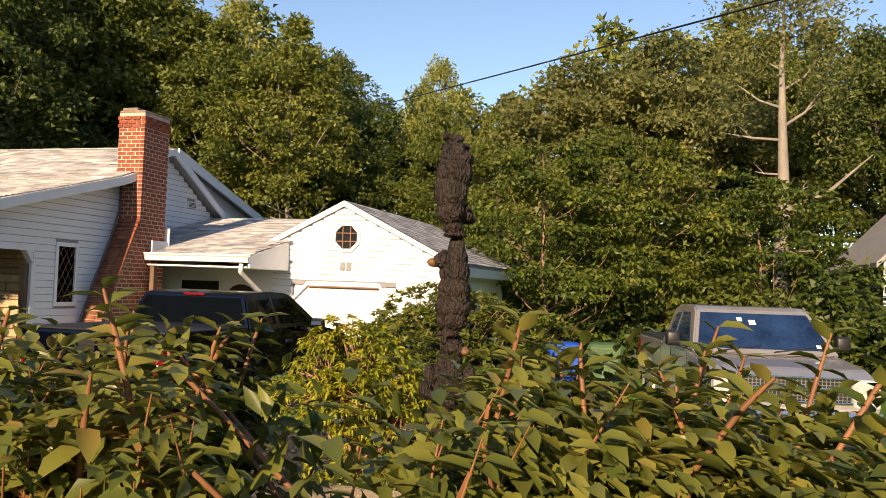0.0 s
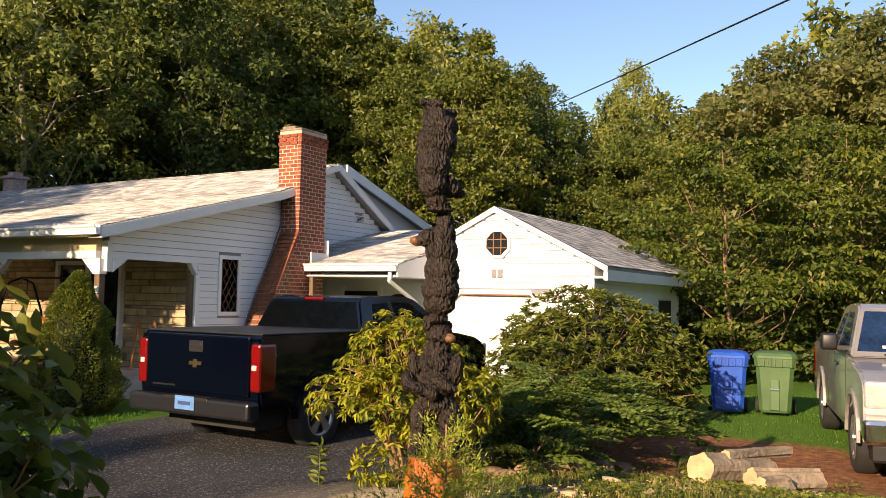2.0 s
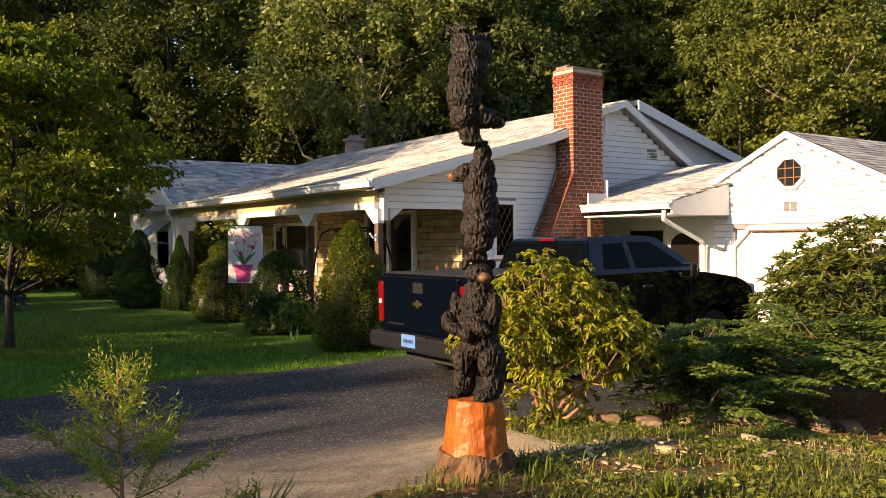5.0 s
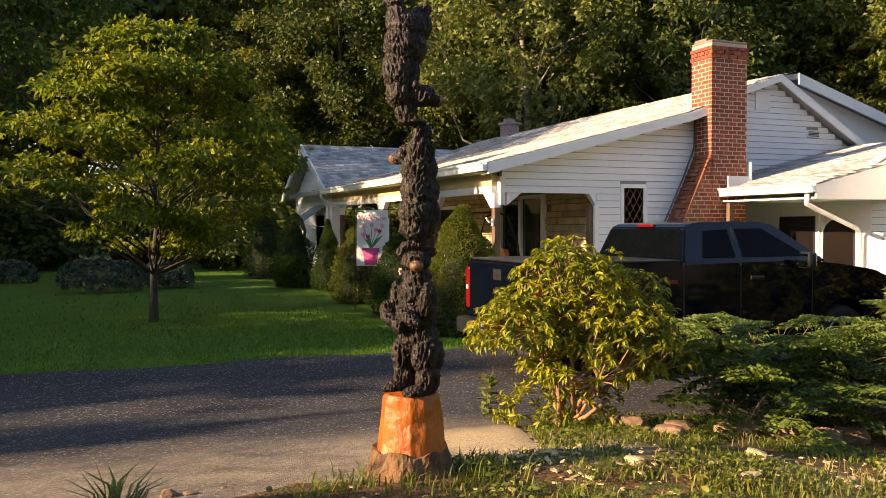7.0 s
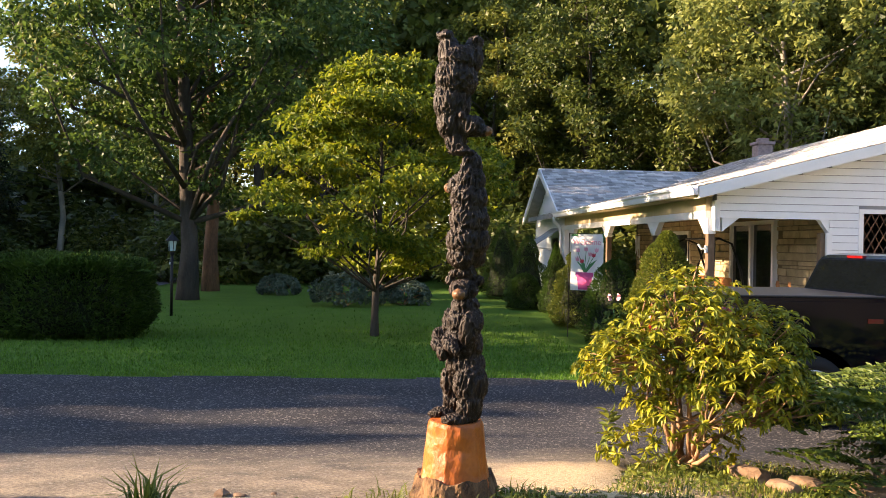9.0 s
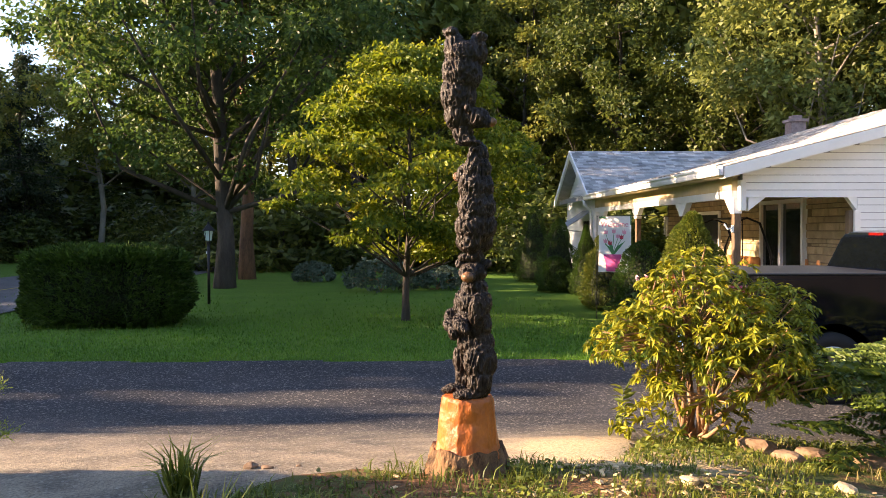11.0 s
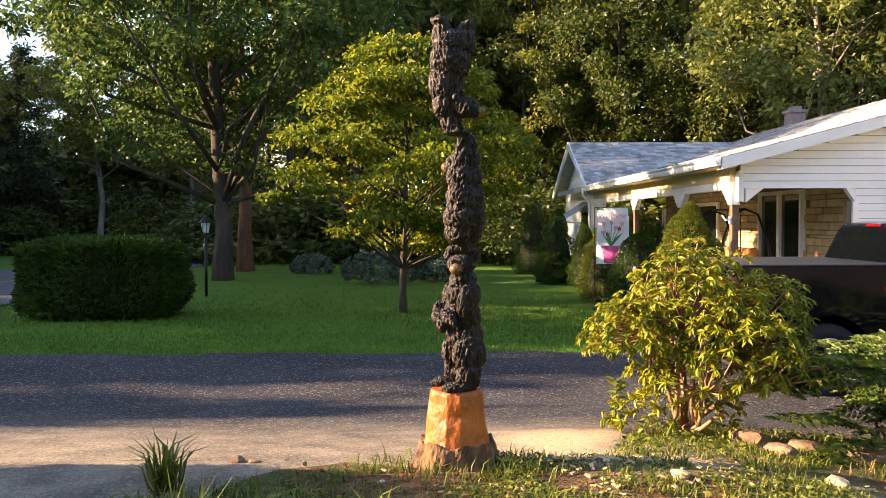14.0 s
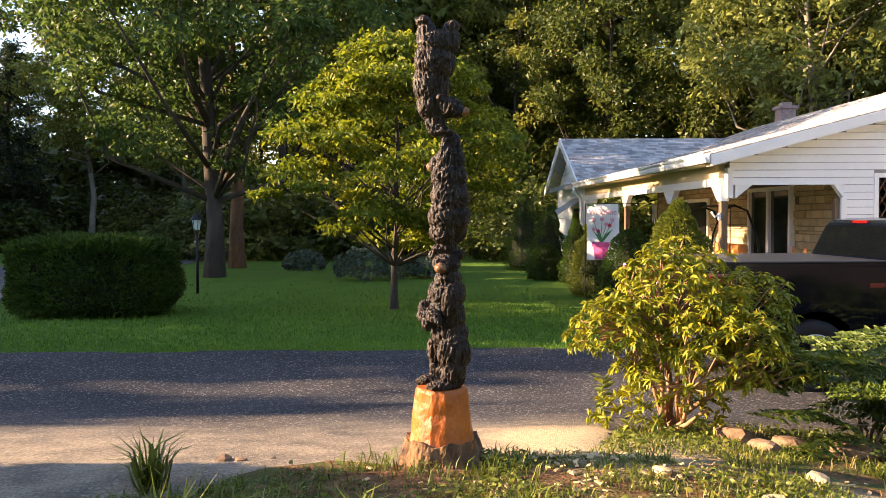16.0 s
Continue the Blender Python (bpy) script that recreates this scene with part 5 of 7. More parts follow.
shorten(black_truck)
silver_truck = pickup("pickup_truck", "silver-grey pickup truck with a chrome grille parked on grass", M_SILVER_PAINT, (11.18, -1.47, 0.0), 192, M_RIM, M_SILVER_PAINT, M_BLUE_GLASS, M_CHROME)
for y, z, w, h in ((-0.25, 1.66, 0.07, 0.05), (-0.1, 1.62, 0.09, 0.06), (0.68, 1.345, 0.06, 0.04), (-0.6, 1.35, 0.16, 0.03)):
    x = 4.435 - (z - 1.315) * 1.244
    part("sticker", slab([(x, y + w, z), (x, y, z), (x - h * 1.24, y, z + h), (x - h * 1.24, y + w, z + h)], 0.002), M_PAPER, silver_truck)
part("badge_bar", box(1.80, -0.973, 1.11, 1.96, -0.962, 1.155), M_RED_LAMP, black_truck)


# ---- wheeled bins ----
def wheelie_bin(label, mat, x, y, rz):
    t = thing("wheelie_bin", label, "bin", "wheeled bins on the grass", at=(x, y, gz(x, y)), rz=rz)
    bm = bmesh.new()
    rings = []
    for z, hx, hy in ((0.06, 0.22, 0.23), (0.10, 0.235, 0.245), (0.80, 0.285, 0.295), (0.81, 0.305, 0.315), (0.94, 0.315, 0.325), (0.95, 0.29, 0.30)):
        c = 0.06
        rings.append([bm.verts.new((px, py, z)) for px, py in ((hx - c, -hy), (hx, -hy + c), (hx, hy - c), (hx - c, hy), (-hx + c, hy), (-hx, hy - c), (-hx, -hy + c), (-hx + c, -hy))])
    for a, b in zip(rings, rings[1:]):
        for i in range(8):
            bm.faces.new((a[i], a[(i + 1) % 8], b[(i + 1) % 8], b[i]))
    bm.faces.new(rings[0][::-1]), bm.faces.new(rings[-1])
    body = part("body", bm, mat, t)
    lid = bmesh.new()
    rings = []
    for z, hx, hy in ((0.945, 0.335, 0.345), (0.985, 0.335, 0.345), (1.03, 0.30, 0.31), (1.06, 0.20, 0.22)):
        c = 0.08
        rings.append([lid.verts.new((px + 0.02, py, z)) for px, py in ((hx - c, -hy), (hx, -hy + c), (hx, hy - c), (hx - c, hy), (-hx + c, hy), (-hx, hy - c), (-hx, -hy + c), (-hx + c, -hy))])
    for a, b in zip(rings, rings[1:]):
        for i in range(8):
            lid.faces.new((a[i], a[(i + 1) % 8], b[(i + 1) % 8], b[i]))
    lid.faces.new(rings[0][::-1]), lid.faces.new(rings[-1])
    part("lid", lid, mat, t)
    for i in range(9):
        py = -0.22 + i * 0.055
        part("rib", box(-0.327, py - 0.010, 0.815, -0.30, py + 0.010, 0.935, 0.004), mat, body)
    part("grip", box(-0.293, -0.07, 0.42, -0.245, 0.07, 0.60, 0.012), mat, body)
    part("grip_lip", box(-0.30, -0.075, 0.44, -0.268, 0.075, 0.455, 0.004), M_PLATE, body)
    part("front_rib", box(-0.268, -0.075, 0.10, -0.235, 0.075, 0.43, 0.012), mat, body)
    for s in (-1, 1):
        part("wheel", revolve_y([(0.03, -0.03), (0.12, -0.03), (0.13, -0.015), (0.13, 0.015), (0.12, 0.03), (0.03, 0.03)], 20, (0.24, s * 0.29, 0.13)), M_TYRE, t)
    part("handle", tube([(0.30, -0.24, 0.93), (0.38, -0.24, 0.97), (0.38, 0.24, 0.97), (0.30, 0.24, 0.93)], 0.016, 8), mat, t)
    return t


wheelie_bin("blue plastic wheeled bin with a ribbed rim on the grass", M_BIN_BLUE, 10.75, 0.78, 12)
wheelie_bin("olive green plastic wheeled bin with a ribbed rim on the grass", M_BIN_GREEN, 10.95, 0.06, 8)

# ---- carved statue ----
def carved_statue():
    """Three carved bears, one above another: standing, standing with its back turned, and head down."""
    bm = bmesh.new()

    def blob(face, f, s, z, rf, rs, rz, tilt=0.0, lean=0.0):
        fx, fy = face
        m = Matrix(((fx, fy, 0, 0), (fy, -fx, 0, 0), (0, 0, 1, 0), (0, 0, 0, 1)))
        place = Matrix.Translation((ox + fx * f + fy * s, oy + fy * f - fx * s, z))
        bmesh.ops.create_icosphere(bm, subdivisions=3, radius=1.0, matrix=place @ m @ pose(0, 0, 0, lean, tilt, 0) @ Matrix.Diagonal((rf, rs, rz, 1)))
    # the lowest stands, its forelegs folded on its belly
    ox, oy = 0.032, 0.010
    a, hd = (-0.95, -0.31), (-0.34, -0.94)
    for s in (-1, 1):
        blob(a, 0.05, 0.076 * s, 0.962, 0.085, 0.046, 0.032)
        blob(a, 0.0, 0.080 * s, 1.03, 0.060, 0.048, 0.10)
        blob(a, -0.008, 0.072 * s, 1.13, 0.082, 0.058, 0.11)
        blob(hd, 0.0, 0.066 * s, 1.652, 0.015, 0.024, 0.026)
    blob(a, -0.012, 0.0, 1.225, 0.088, 0.094, 0.085)
    blob(a, 0.0, 0.0, 1.33, 0.088, 0.098, 0.115)
    blob(a, -0.005, 0.0, 1.44, 0.084, 0.094, 0.095)
    blob(a, -0.005, 0.0, 1.525, 0.062, 0.070, 0.055)
    blob(hd, 0.012, 0.0, 1.605, 0.068, 0.066, 0.056)
    blob(hd, 0.080, 0.0, 1.585, 0.046, 0.033, 0.030)
    blob(a, 0.02, 0.104, 1.42, 0.042, 0.032, 0.085, 0, -8)
    blob(a, 0.055, 0.130, 1.345, 0.046, 0.034, 0.060)
    blob(a, 0.090, 0.07, 1.31, 0.032, 0.07, 0.032, 0, 20)
    blob(a, 0.02, -0.102, 1.41, 0.042, 0.034, 0.095, 0, 5)
    blob(a, 0.086, -0.055, 1.335, 0.032, 0.078, 0.032, 0, 28)
    blob(a, 0.102, 0.0, 1.28, 0.026, 0.032, 0.04)
    # the second stands on its head, back turned, forelegs raised
    ox, oy = 0.040, 0.010
    b = (-0.75, 0.66)
    blob(b, 0.0, 0.0, 1.69, 0.040, 0.042, 0.05)
    for s in (-1, 1):
        blob(b, 0.02, 0.034 * s, 1.688, 0.052, 0.028, 0.022)
        blob(b, 0.0, 0.044 * s, 1.775, 0.066, 0.052, 0.065)
        blob(b, -0.02, 0.040 * s, 2.215, 0.028, 0.024, 0.085, 0, 4 * s)
    blob(b, -0.005, 0.0, 1.855, 0.092, 0.110, 0.098)
    blob(b, -0.010, 0.0, 1.96, 0.086, 0.096, 0.115)
    blob(b, -0.008, 0.0, 2.07, 0.080, 0.090, 0.095)
    blob(b, -0.015, 0.0, 2.16, 0.062, 0.074, 0.075)
    blob(b, -0.02, 0.0, 2.245, 0.042, 0.046, 0.06)
    blob(b, 0.045, 0.018, 2.145, 0.066, 0.056, 0.055)
    blob(b, 0.110, 0.026, 2.128, 0.043, 0.030, 0.029)
    blob(b, 0.02, 0.068, 2.195, 0.016, 0.022, 0.022)
    ox, oy = 0.012, 0.0
    blob(b, 0.0, 0.0, 2.302, 0.066, 0.070, 0.014)
    # the third balances head down, its hind feet in the air
    ox, oy = -0.005, 0.0
    c = (0.88, -0.47)
    for s in (-1, 1):
        blob(c, 0.0, 0.028 * s, 2.325, 0.040, 0.026, 0.028)
        blob(c, 0.04, 0.058 * s, 2.478, 0.015, 0.020, 0.022)
    blob(c, -0.012, 0.0, 2.355, 0.050, 0.054, 0.055)
    blob(c, -0.035, 0.0, 2.45, 0.066, 0.082, 0.09)
    blob(c, 0.058, 0.0, 2.432, 0.066, 0.056, 0.055)
    blob(c, 0.118, 0.0, 2.405, 0.043, 0.030, 0.029)
    blob(c, -0.035, 0.0, 2.56, 0.082, 0.098, 0.13)
    blob(c, -0.016, 0.0, 2.68, 0.094, 0.106, 0.12)
    blob(c, 0.0, 0.0, 2.77, 0.086, 0.100, 0.075)
    left, right = (-1.0, 0.05), (1.0, 0.05)
    for way, top in ((left, 2.90), (right, 2.875)):
        blob(way, 0.052, 0.0, top - 0.09, 0.050, 0.062, 0.085)
        blob(way, 0.066, 0.0, top - 0.012, 0.036, 0.060, 0.030, 14)
        blob(way, 0.082, 0.03 if way is left else -0.03, top + 0.002, 0.030, 0.028, 0.020)
    me = bpy.data.meshes.new("rough_blocks")
    bm.to_mesh(me), bm.free()
    ob = new("rough_blocks", me)
    mod = ob.modifiers.new("remesh", "REMESH")
    mod.mode, mod.voxel_size = "VOXEL", 0.0048
    sm = ob.modifiers.new("smooth", "SMOOTH")
    sm.factor, sm.iterations = 0.5, 3
    out = bpy.data.meshes.new_from_object(ob.evaluated_get(bpy.context.evaluated_depsgraph_get()))
    bpy.data.objects.remove(ob), bpy.data.meshes.remove(me)
    k = len(out.vertices)
    co, no = np.empty(k * 3), np.empty(k * 3)
    out.vertices.foreach_get("co", co), out.vertices.foreach_get("normal", no)
    co, no = co.reshape(-1, 3), no.reshape(-1, 3)
    nose = [((-0.34, -0.94), 0.110, 0, 1.585, 0.032, 0.032), ((-0.75, 0.66), 0.135, 0.026, 2.126, 0.03, 0.040), ((0.88, -0.47), 0.148, 0, 2.40, 0.026, -0.005)]
    spots = np.array([(o + fx * f + fy * s, 0.01 * (o > 0) + fy * f - fx * s, z) for (fx, fy), f, s, z, r, o in nose])
    soft = np.minimum.reduce([np.linalg.norm(co - p, axis=1) / (r[4] * 1.9) for p, r in zip(spots, nose)]).clip(0, 1)
    cut = np.empty(k)
    for i, (x, y, z) in enumerate(co):
        w = 0.03 * noise.noise(Vector((x * 6, y * 6, z * 3)))
        ridge = noise.noise(Vector((x * 78 + w * 90, y * 78 - w * 90, z * 17 + w * 60)))
        hair = noise.noise(Vector((x * 140, y * 140, z * 30 + w * 60)))
        fine = noise.noise(Vector((x * 24, y * 24, z * 7)))
        cut[i] = 0.010 * (0.36 - abs(ridge) * 2.5) + 0.003 * hair + 0.004 * fine
    co += no * (cut * soft)[:, None]
    co[:, :2] = (co[:, :2] - [0.022, 0.004]) * 1.14 + [0.022, 0.004]
    out.vertices.foreach_set("co", co.ravel())
    out.name = "carved_bear_statue"
    out.materials.clear()
    out.materials.append(M_CHAR), out.materials.append(M_MUZZLE)
    mid = np.empty(len(out.polygons) * 3)
    out.polygons.foreach_get("center", mid)
    mid = mid.reshape(-1, 3)
    spots[:, :2] = (spots[:, :2] - [0.022, 0.004]) * 1.14 + [0.022, 0.004]
    near = np.minimum.reduce([np.linalg.norm(mid - p, axis=1) / (r[4] * 1.12) for p, r in zip(spots, nose)]) < 1
    out.polygons.foreach_set("material_index", near.astype(np.int32))
    out.update()
    out.shade_smooth()
    return tagged(new("carved_bear_statue", out), "dark charred wooden carving of three stacked bears with tan muzzles", "sculpture")


carved_statue()


def hewn(rings, sides, seed, rough, tall):
    """A hewn round: flats between rings of uneven corners, closed on top."""
    g = np.random.default_rng(seed)
    v, f = [], []
    side = 1 + rough * g.normal(size=sides)
    for j, (r, z) in enumerate(rings):
        for i in range(sides):
            a = 2 * math.pi * i / sides
            rr = r * float(side[i]) * (1 + rough * 0.5 * g.normal())
            v.append((rr * math.cos(a), rr * math.sin(a), z + tall * g.normal() * (1.0 if 0 < j < len(rings) - 2 else 0.4)))
    for j in range(len(rings) - 1):
        for i in range(sides):
            p, q = j * sides + i, j * sides + (i + 1) % sides
            u, w = p + sides, q + sides
            f.append((p, q, w, u))
    f.append(tuple((len(rings) - 1) * sides + i for i in range(sides)))
    return v, f


stump = thing("stump", "orange oiled stump, hewn to flats, with rough bark at its foot", "tree stump")
v, f = hewn([(0.192, 0.60), (0.184, 0.645), (0.173, 0.70), (0.164, 0.76), (0.157, 0.82), (0.151, 0.88), (0.146, 0.925), (0.134, 0.945), (0.07, 0.948)], 13, 4, 0.028, 0.006)
wood = mesh_object("cut_wood", v, f, M_STUMP, stump)
wood_bevel = wood.modifiers.new("worn_edges", "BEVEL")
wood_bevel.width, wood_bevel.segments, wood_bevel.limit_method = 0.006, 2, "NONE"
v, f = hewn([(0.32 - 0.133 * (q ** 0.6), 0.36 + 0.31 * q) for q in np.linspace(0, 1, 15)] + [(0.15, 0.66)], 84, 5, 0.008, 0.003)
v = [Vector(p) * 1.0 for p in v]
for p in v:
    deep = 0.10 * noise.noise(Vector((p.x * 9, p.y * 9, p.z * 4))) + 0.07 * noise.noise(Vector((p.x * 26, p.y * 26, p.z * 12))) + 0.04 * noise.noise(p * 55)
    p.x, p.y, p.z = p.x * (1 + deep), p.y * (1 + deep), p.z + (0.03 * noise.noise(Vector((p.x * 11, p.y * 11, 2))) if p.z > 0.62 else 0.0)
tagged(mesh_object("bark_foot", v, f, M_BARK_FOOT, stump), "rough brown bark")

# ---- trees ----
def make_tree(name, label, height, spread, bole, trunk_r, leaves, leaf, mat, seed, clumps=60, clump_r=0.16, limbs=14, shape=0.5, bark=None, lean=0.0, width=0.6, droop=0.25, simple=False, category="tree", flat=0.5):
    """A trunk with limbs and a crown of leaf clumps. bole: the height at which the crown begins."""
    g = np.random.default_rng(seed)
    tree = tagged(new(name), label, category)
    bm = bmesh.new()
    top = height * 0.93
    zs = np.linspace(-0.3, top, 9)
    way = np.cumsum(g.normal(size=(9, 2)) * height * 0.012, 0)
    way -= way[0]
    trunk_pts = [(way[i, 0] + lean * zs[i], way[i, 1], zs[i]) for i in range(9)]
    add_tube(bm, trunk_pts, [trunk_r * (1.35 if i == 0 else 1 - 0.9 * i / 8) for i in range(9)], 9)

    def on_trunk(z):
        i = np.interp(z, zs, np.arange(9))
        k = int(min(i, 7))
        return np.array(trunk_pts[k]) * (1 - (i - k)) + np.array(trunk_pts[k + 1]) * (i - k)
    cs = []
    while len(cs) < clumps:
        u = g.uniform(-1, 1, 3)
        r = np.linalg.norm(u)
        if not 0.4 < r < 1:
            continue
        h = (u[2] + 1) / 2
        wide = (1 - h) ** shape * (0.55 + 0.45 * min(1, h * 4))
        z = bole + h * (height - bole)
        cs.append(on_trunk(min(z, top)) * [1, 1, 0] + [u[0] * spread * wide * 1.25, u[1] * spread * wide * 1.25, z])
    cs = np.array(cs)
    for i in g.choice(len(cs), min(limbs, len(cs)), replace=False):
        c = cs[i]
        z0 = max(bole * 0.8, c[2] - np.hypot(*(c[:2] - on_trunk(min(c[2], top))[:2])) * g.uniform(0.6, 1.1))
        a = on_trunk(min(z0, top))
        mid = (a + c) / 2 + g.normal(size=3) * 0.04 * height * [1, 1, 0.4] - [0, 0, 0.02 * height]
        r = trunk_r * 0.36 * (1 - 0.7 * z0 / height)
        add_tube(bm, [a, mid, c], [r, r * 0.65, r * 0.2], 5)
    part("trunk", bm, bark or M_BARK, tree, smooth=True)
    per = leaves // clumps
    cr = clump_r * spread * 2
    k = per * clumps
    # leaves lie on small shelves within each clump
    off = unit(g.normal(size=(k, 3))) * g.uniform(0.15, 1.0, (k, 1)) ** 0.5 * cr * [0.85, 0.85, flat] * np.repeat(g.uniform(0.55, 1.35, (clumps, 1)), per, 0)
    off[:, 2] = np.round(off[:, 2] / (cr * 0.22)) * cr * 0.22 + g.normal(size=k) * cr * 0.04 - 0.25 * np.hypot(off[:, 0], off[:, 1]) * 0.6
    p = np.repeat(cs, per, 0) + off
    ax = unit(off * [1, 1, 0.3] + g.normal(size=p.shape) * cr * 0.45 + [0, 0, -0.2 * cr])
    leaves_mesh("crown", p, ax, g.uniform(0.65, 1.35, len(p)) * leaf, mat, tree, width=width, droop=droop, rand=g, simple=simple)
    return tree


def plant(src, x, y, size=1.0, turn=0.0, z=None, wide=1.0):
    m = pose(x, y, gz(x, y) - 0.05 if z is None else z, 0, 0, turn) @ Matrix.Diagonal((size * wide, size * wide, size, 1))
    return copy_thing(src, m)


FL = "tall broadleaf tree in full late-summer leaf"
KINDS = [make_tree("forest_tree", FL, 15, 4.4, 2.8 + 0.9 * i, 0.20, 25000, 0.20, (M_LEAF_FAR, M_LEAF_PALE, M_LEAF_OAK, M_LEAF_FAR)[i], 20 + i, clumps=175, clump_r=(0.092, 0.085, 0.10, 0.09)[i], shape=0.42 + 0.1 * i, limbs=34, flat=(0.5, 0.8, 0.55, 0.4)[i], bark=(M_BARK, M_BARK_PALE, M_BARK, M_BARK_PALE)[i], simple=True) for i in range(4)]
THIN = [make_tree("forest_tree", FL, 15, 4.4, 2.6 + 0.6 * i, 0.22, 7200, 0.38, M_LEAF_FAR, 25 + i, clumps=90, clump_r=0.13, simple=True, shape=0.45 + 0.1 * i, limbs=10) for i in range(2)]
# A coarse tree, added out of view to block sun and sky.
SHADE = make_tree("forest_tree", FL, 15, 4.4, 2.6, 0.22, 2800, 0.66, M_LEAF_FAR, 28, simple=True, clumps=80, clump_r=0.14, shape=0.5, limbs=8)
ASH = make_tree("forest_tree", "tall tree with pale tan seed clusters among its leaves", 15, 4.6, 3.0, 0.24, 20000, 0.27, M_LEAF_TAN, 31, simple=True, clumps=110, clump_r=0.11, shape=0.38, limbs=24)
BUSH = make_tree("understory_shrub", "dense green shrub at the edge of the woods", 3.4, 2.3, 0.15, 0.05, 3400, 0.24, M_LEAF_OAK, 40, simple=True, clumps=46, clump_r=0.17, shape=0.4, category="shrub")
HEM = make_tree("forest_tree", "dark conifer in the woods", 14, 2.6, 0.8, 0.2, 11000, 0.26, M_LEAF_DARKNEEDLE, 41, simple=True, clumps=110, clump_r=0.12, shape=0.95, width=0.3, droop=0.4)
for o, (x, y) in zip(KINDS + THIN + [SHADE, ASH, BUSH, HEM], ((-30, 62), (-22, 66), (24, 60), (36, 52), (-40, 20), (-44, 26), (-46, 32), (46, 10), (-24, 50), (-16, 58))):
    o.location = (x, y, -0.3)
g = np.random.default_rng(3)
RISE = ([-40, 30, 45, 55, 61, 65, 67, 70, 73, 75, 78, 83, 88, 100, 116], [0.5, 0.5, 0.44, 0.37, 0.33, 0.27, 0.25, 0.29, 0.26, 0.23, 0.31, 0.34, 0.36, 0.36, 0.30])
for bearing in np.arange(-38, 116, 4.9):
    for row, dist in enumerate((39, 51)):
        west = bearing < -10
        if west and row or row == 0 and -11 < bearing < 30:
            continue
        b = radians(bearing + g.uniform(-1.0, 1.0) + 2.3 * row)
        d = dist + g.uniform(-4.5, 4.5) + (14 if west else 0)
        rise = float(np.interp(math.degrees(b), *RISE)) * g.uniform(0.84, 1.02) * (0.55 if west else 1)
        src = ASH if 76 < bearing < 94 and row == 0 else HEM if g.uniform() < 0.07 and bearing < 60 else KINDS[g.integers(4)] if row == 0 else THIN[g.integers(2)]
        plant(src, -3 + d * math.sin(b), -3 + d * math.cos(b), (1.8 + rise * d) / 15, g.uniform(0, 360), z=-0.3)
for bearing in np.arange(-38, 116, 5.2):
    b = radians(bearing + g.uniform(-1.5, 1.5))
    d = 37 + g.uniform(-2.5, 2.5) + (16 if bearing < -12 else 0)
    plant(BUSH, -3 + d * math.sin(b), -3 + d * math.cos(b), g.uniform(0.8, 1.5), g.uniform(0, 360), z=-0.3, wide=1.3)
for bearing in np.arange(-38, 30, 5.0):
    b = radians(bearing + g.uniform(-1, 1))
    d = (60 if bearing < -12 else 44) + g.uniform(-2, 2)
    plant(BUSH, -3 + d * math.sin(b), -3 + d * math.cos(b), g.uniform(1.2, 1.8), g.uniform(0, 360), z=-0.3, wide=1.5)
for bearing in np.arange(-40, -8, 4.0):
    b = radians(bearing)
    plant(BUSH, -3 + 68 * math.sin(b), -3 + 68 * math.cos(b), g.uniform(2.2, 3.2), g.uniform(0, 360), z=-0.3, wide=1.3)
for bearing in np.arange(-8, 32, 5.0):
    b = radians(bearing)
    plant(THIN[int(bearing) % 2], -3 + 62 * math.sin(b), -3 + 62 * math.cos(b), 1.0, 11 * bearing, z=-0.3, wide=1.2)
# mostly the dark-leaved kind, chosen to stand in for deep shade here
for i, (x, y, k) in enumerate(((-4.0, 48.0, 1.1), (0.5, 44.0, 1.1), (5.0, 40.0, 1.1), (9.5, 36.5, 1.1), (14.0, 33.0, 1.05), (18.5, 29.5, 1.05))):
    plant(KINDS[(3, 2, 0, 2, 2, 2)[i]], x, y, k, 77 * i, z=-0.3)
# a slim pale tree that stands above the garage, and dark oaks beside it
for bearing, d, rise, k, wide in ((70.8, 47, 0.295, 1, 0.8), (62.5, 46, 0.30, 2, 0.9), (56.0, 44, 0.35, 1, 0.9), (49.0, 43, 0.41, 2, 1.0)):
    b = radians(bearing)
    plant(KINDS[k], -3 + d * math.sin(b), -3 + d * math.cos(b), (1.8 + rise * d) / 15, 40 * bearing, z=-0.3, wide=wide)
# the maples beside the road
maple = make_tree("maple_tree", "broad maple with a thick grey trunk at the road's edge", 17, 5.7, 3.1, 0.30, 44000, 0.19, M_LEAF_MAPLE, 51, clumps=300, clump_r=0.088, limbs=60, shape=0.35)
maple.matrix_basis = pose(-6.6, 22.3, -0.1)
m2 = make_tree("maple_tree", "tall maple with reddish peeling bark", 16, 5.0, 5.0, 0.28, 12000, 0.22, M_LEAF_MAPLE, 52, clumps=110, clump_r=0.09, limbs=24, bark=M_BARK_RED)
m2.matrix_basis = pose(-6.9, 27.2, -0.1)
# unseen trees added beyond the road to shade the lawn
for i, y in enumerate(np.arange(7.7, 48, 2.7)):
    plant(SHADE, -31 + 2 * (i % 2), y, (0.82, 0.86, 0.79)[i % 3], 67 * i, z=-0.2)
# a taller row added farther out to keep the low woods dark
for i, y in enumerate(np.arange(38.0, 82, 4.0)):
    plant(SHADE, -43 - 3 * (i % 2), y, 1.15, 41 * i, z=-0.2)
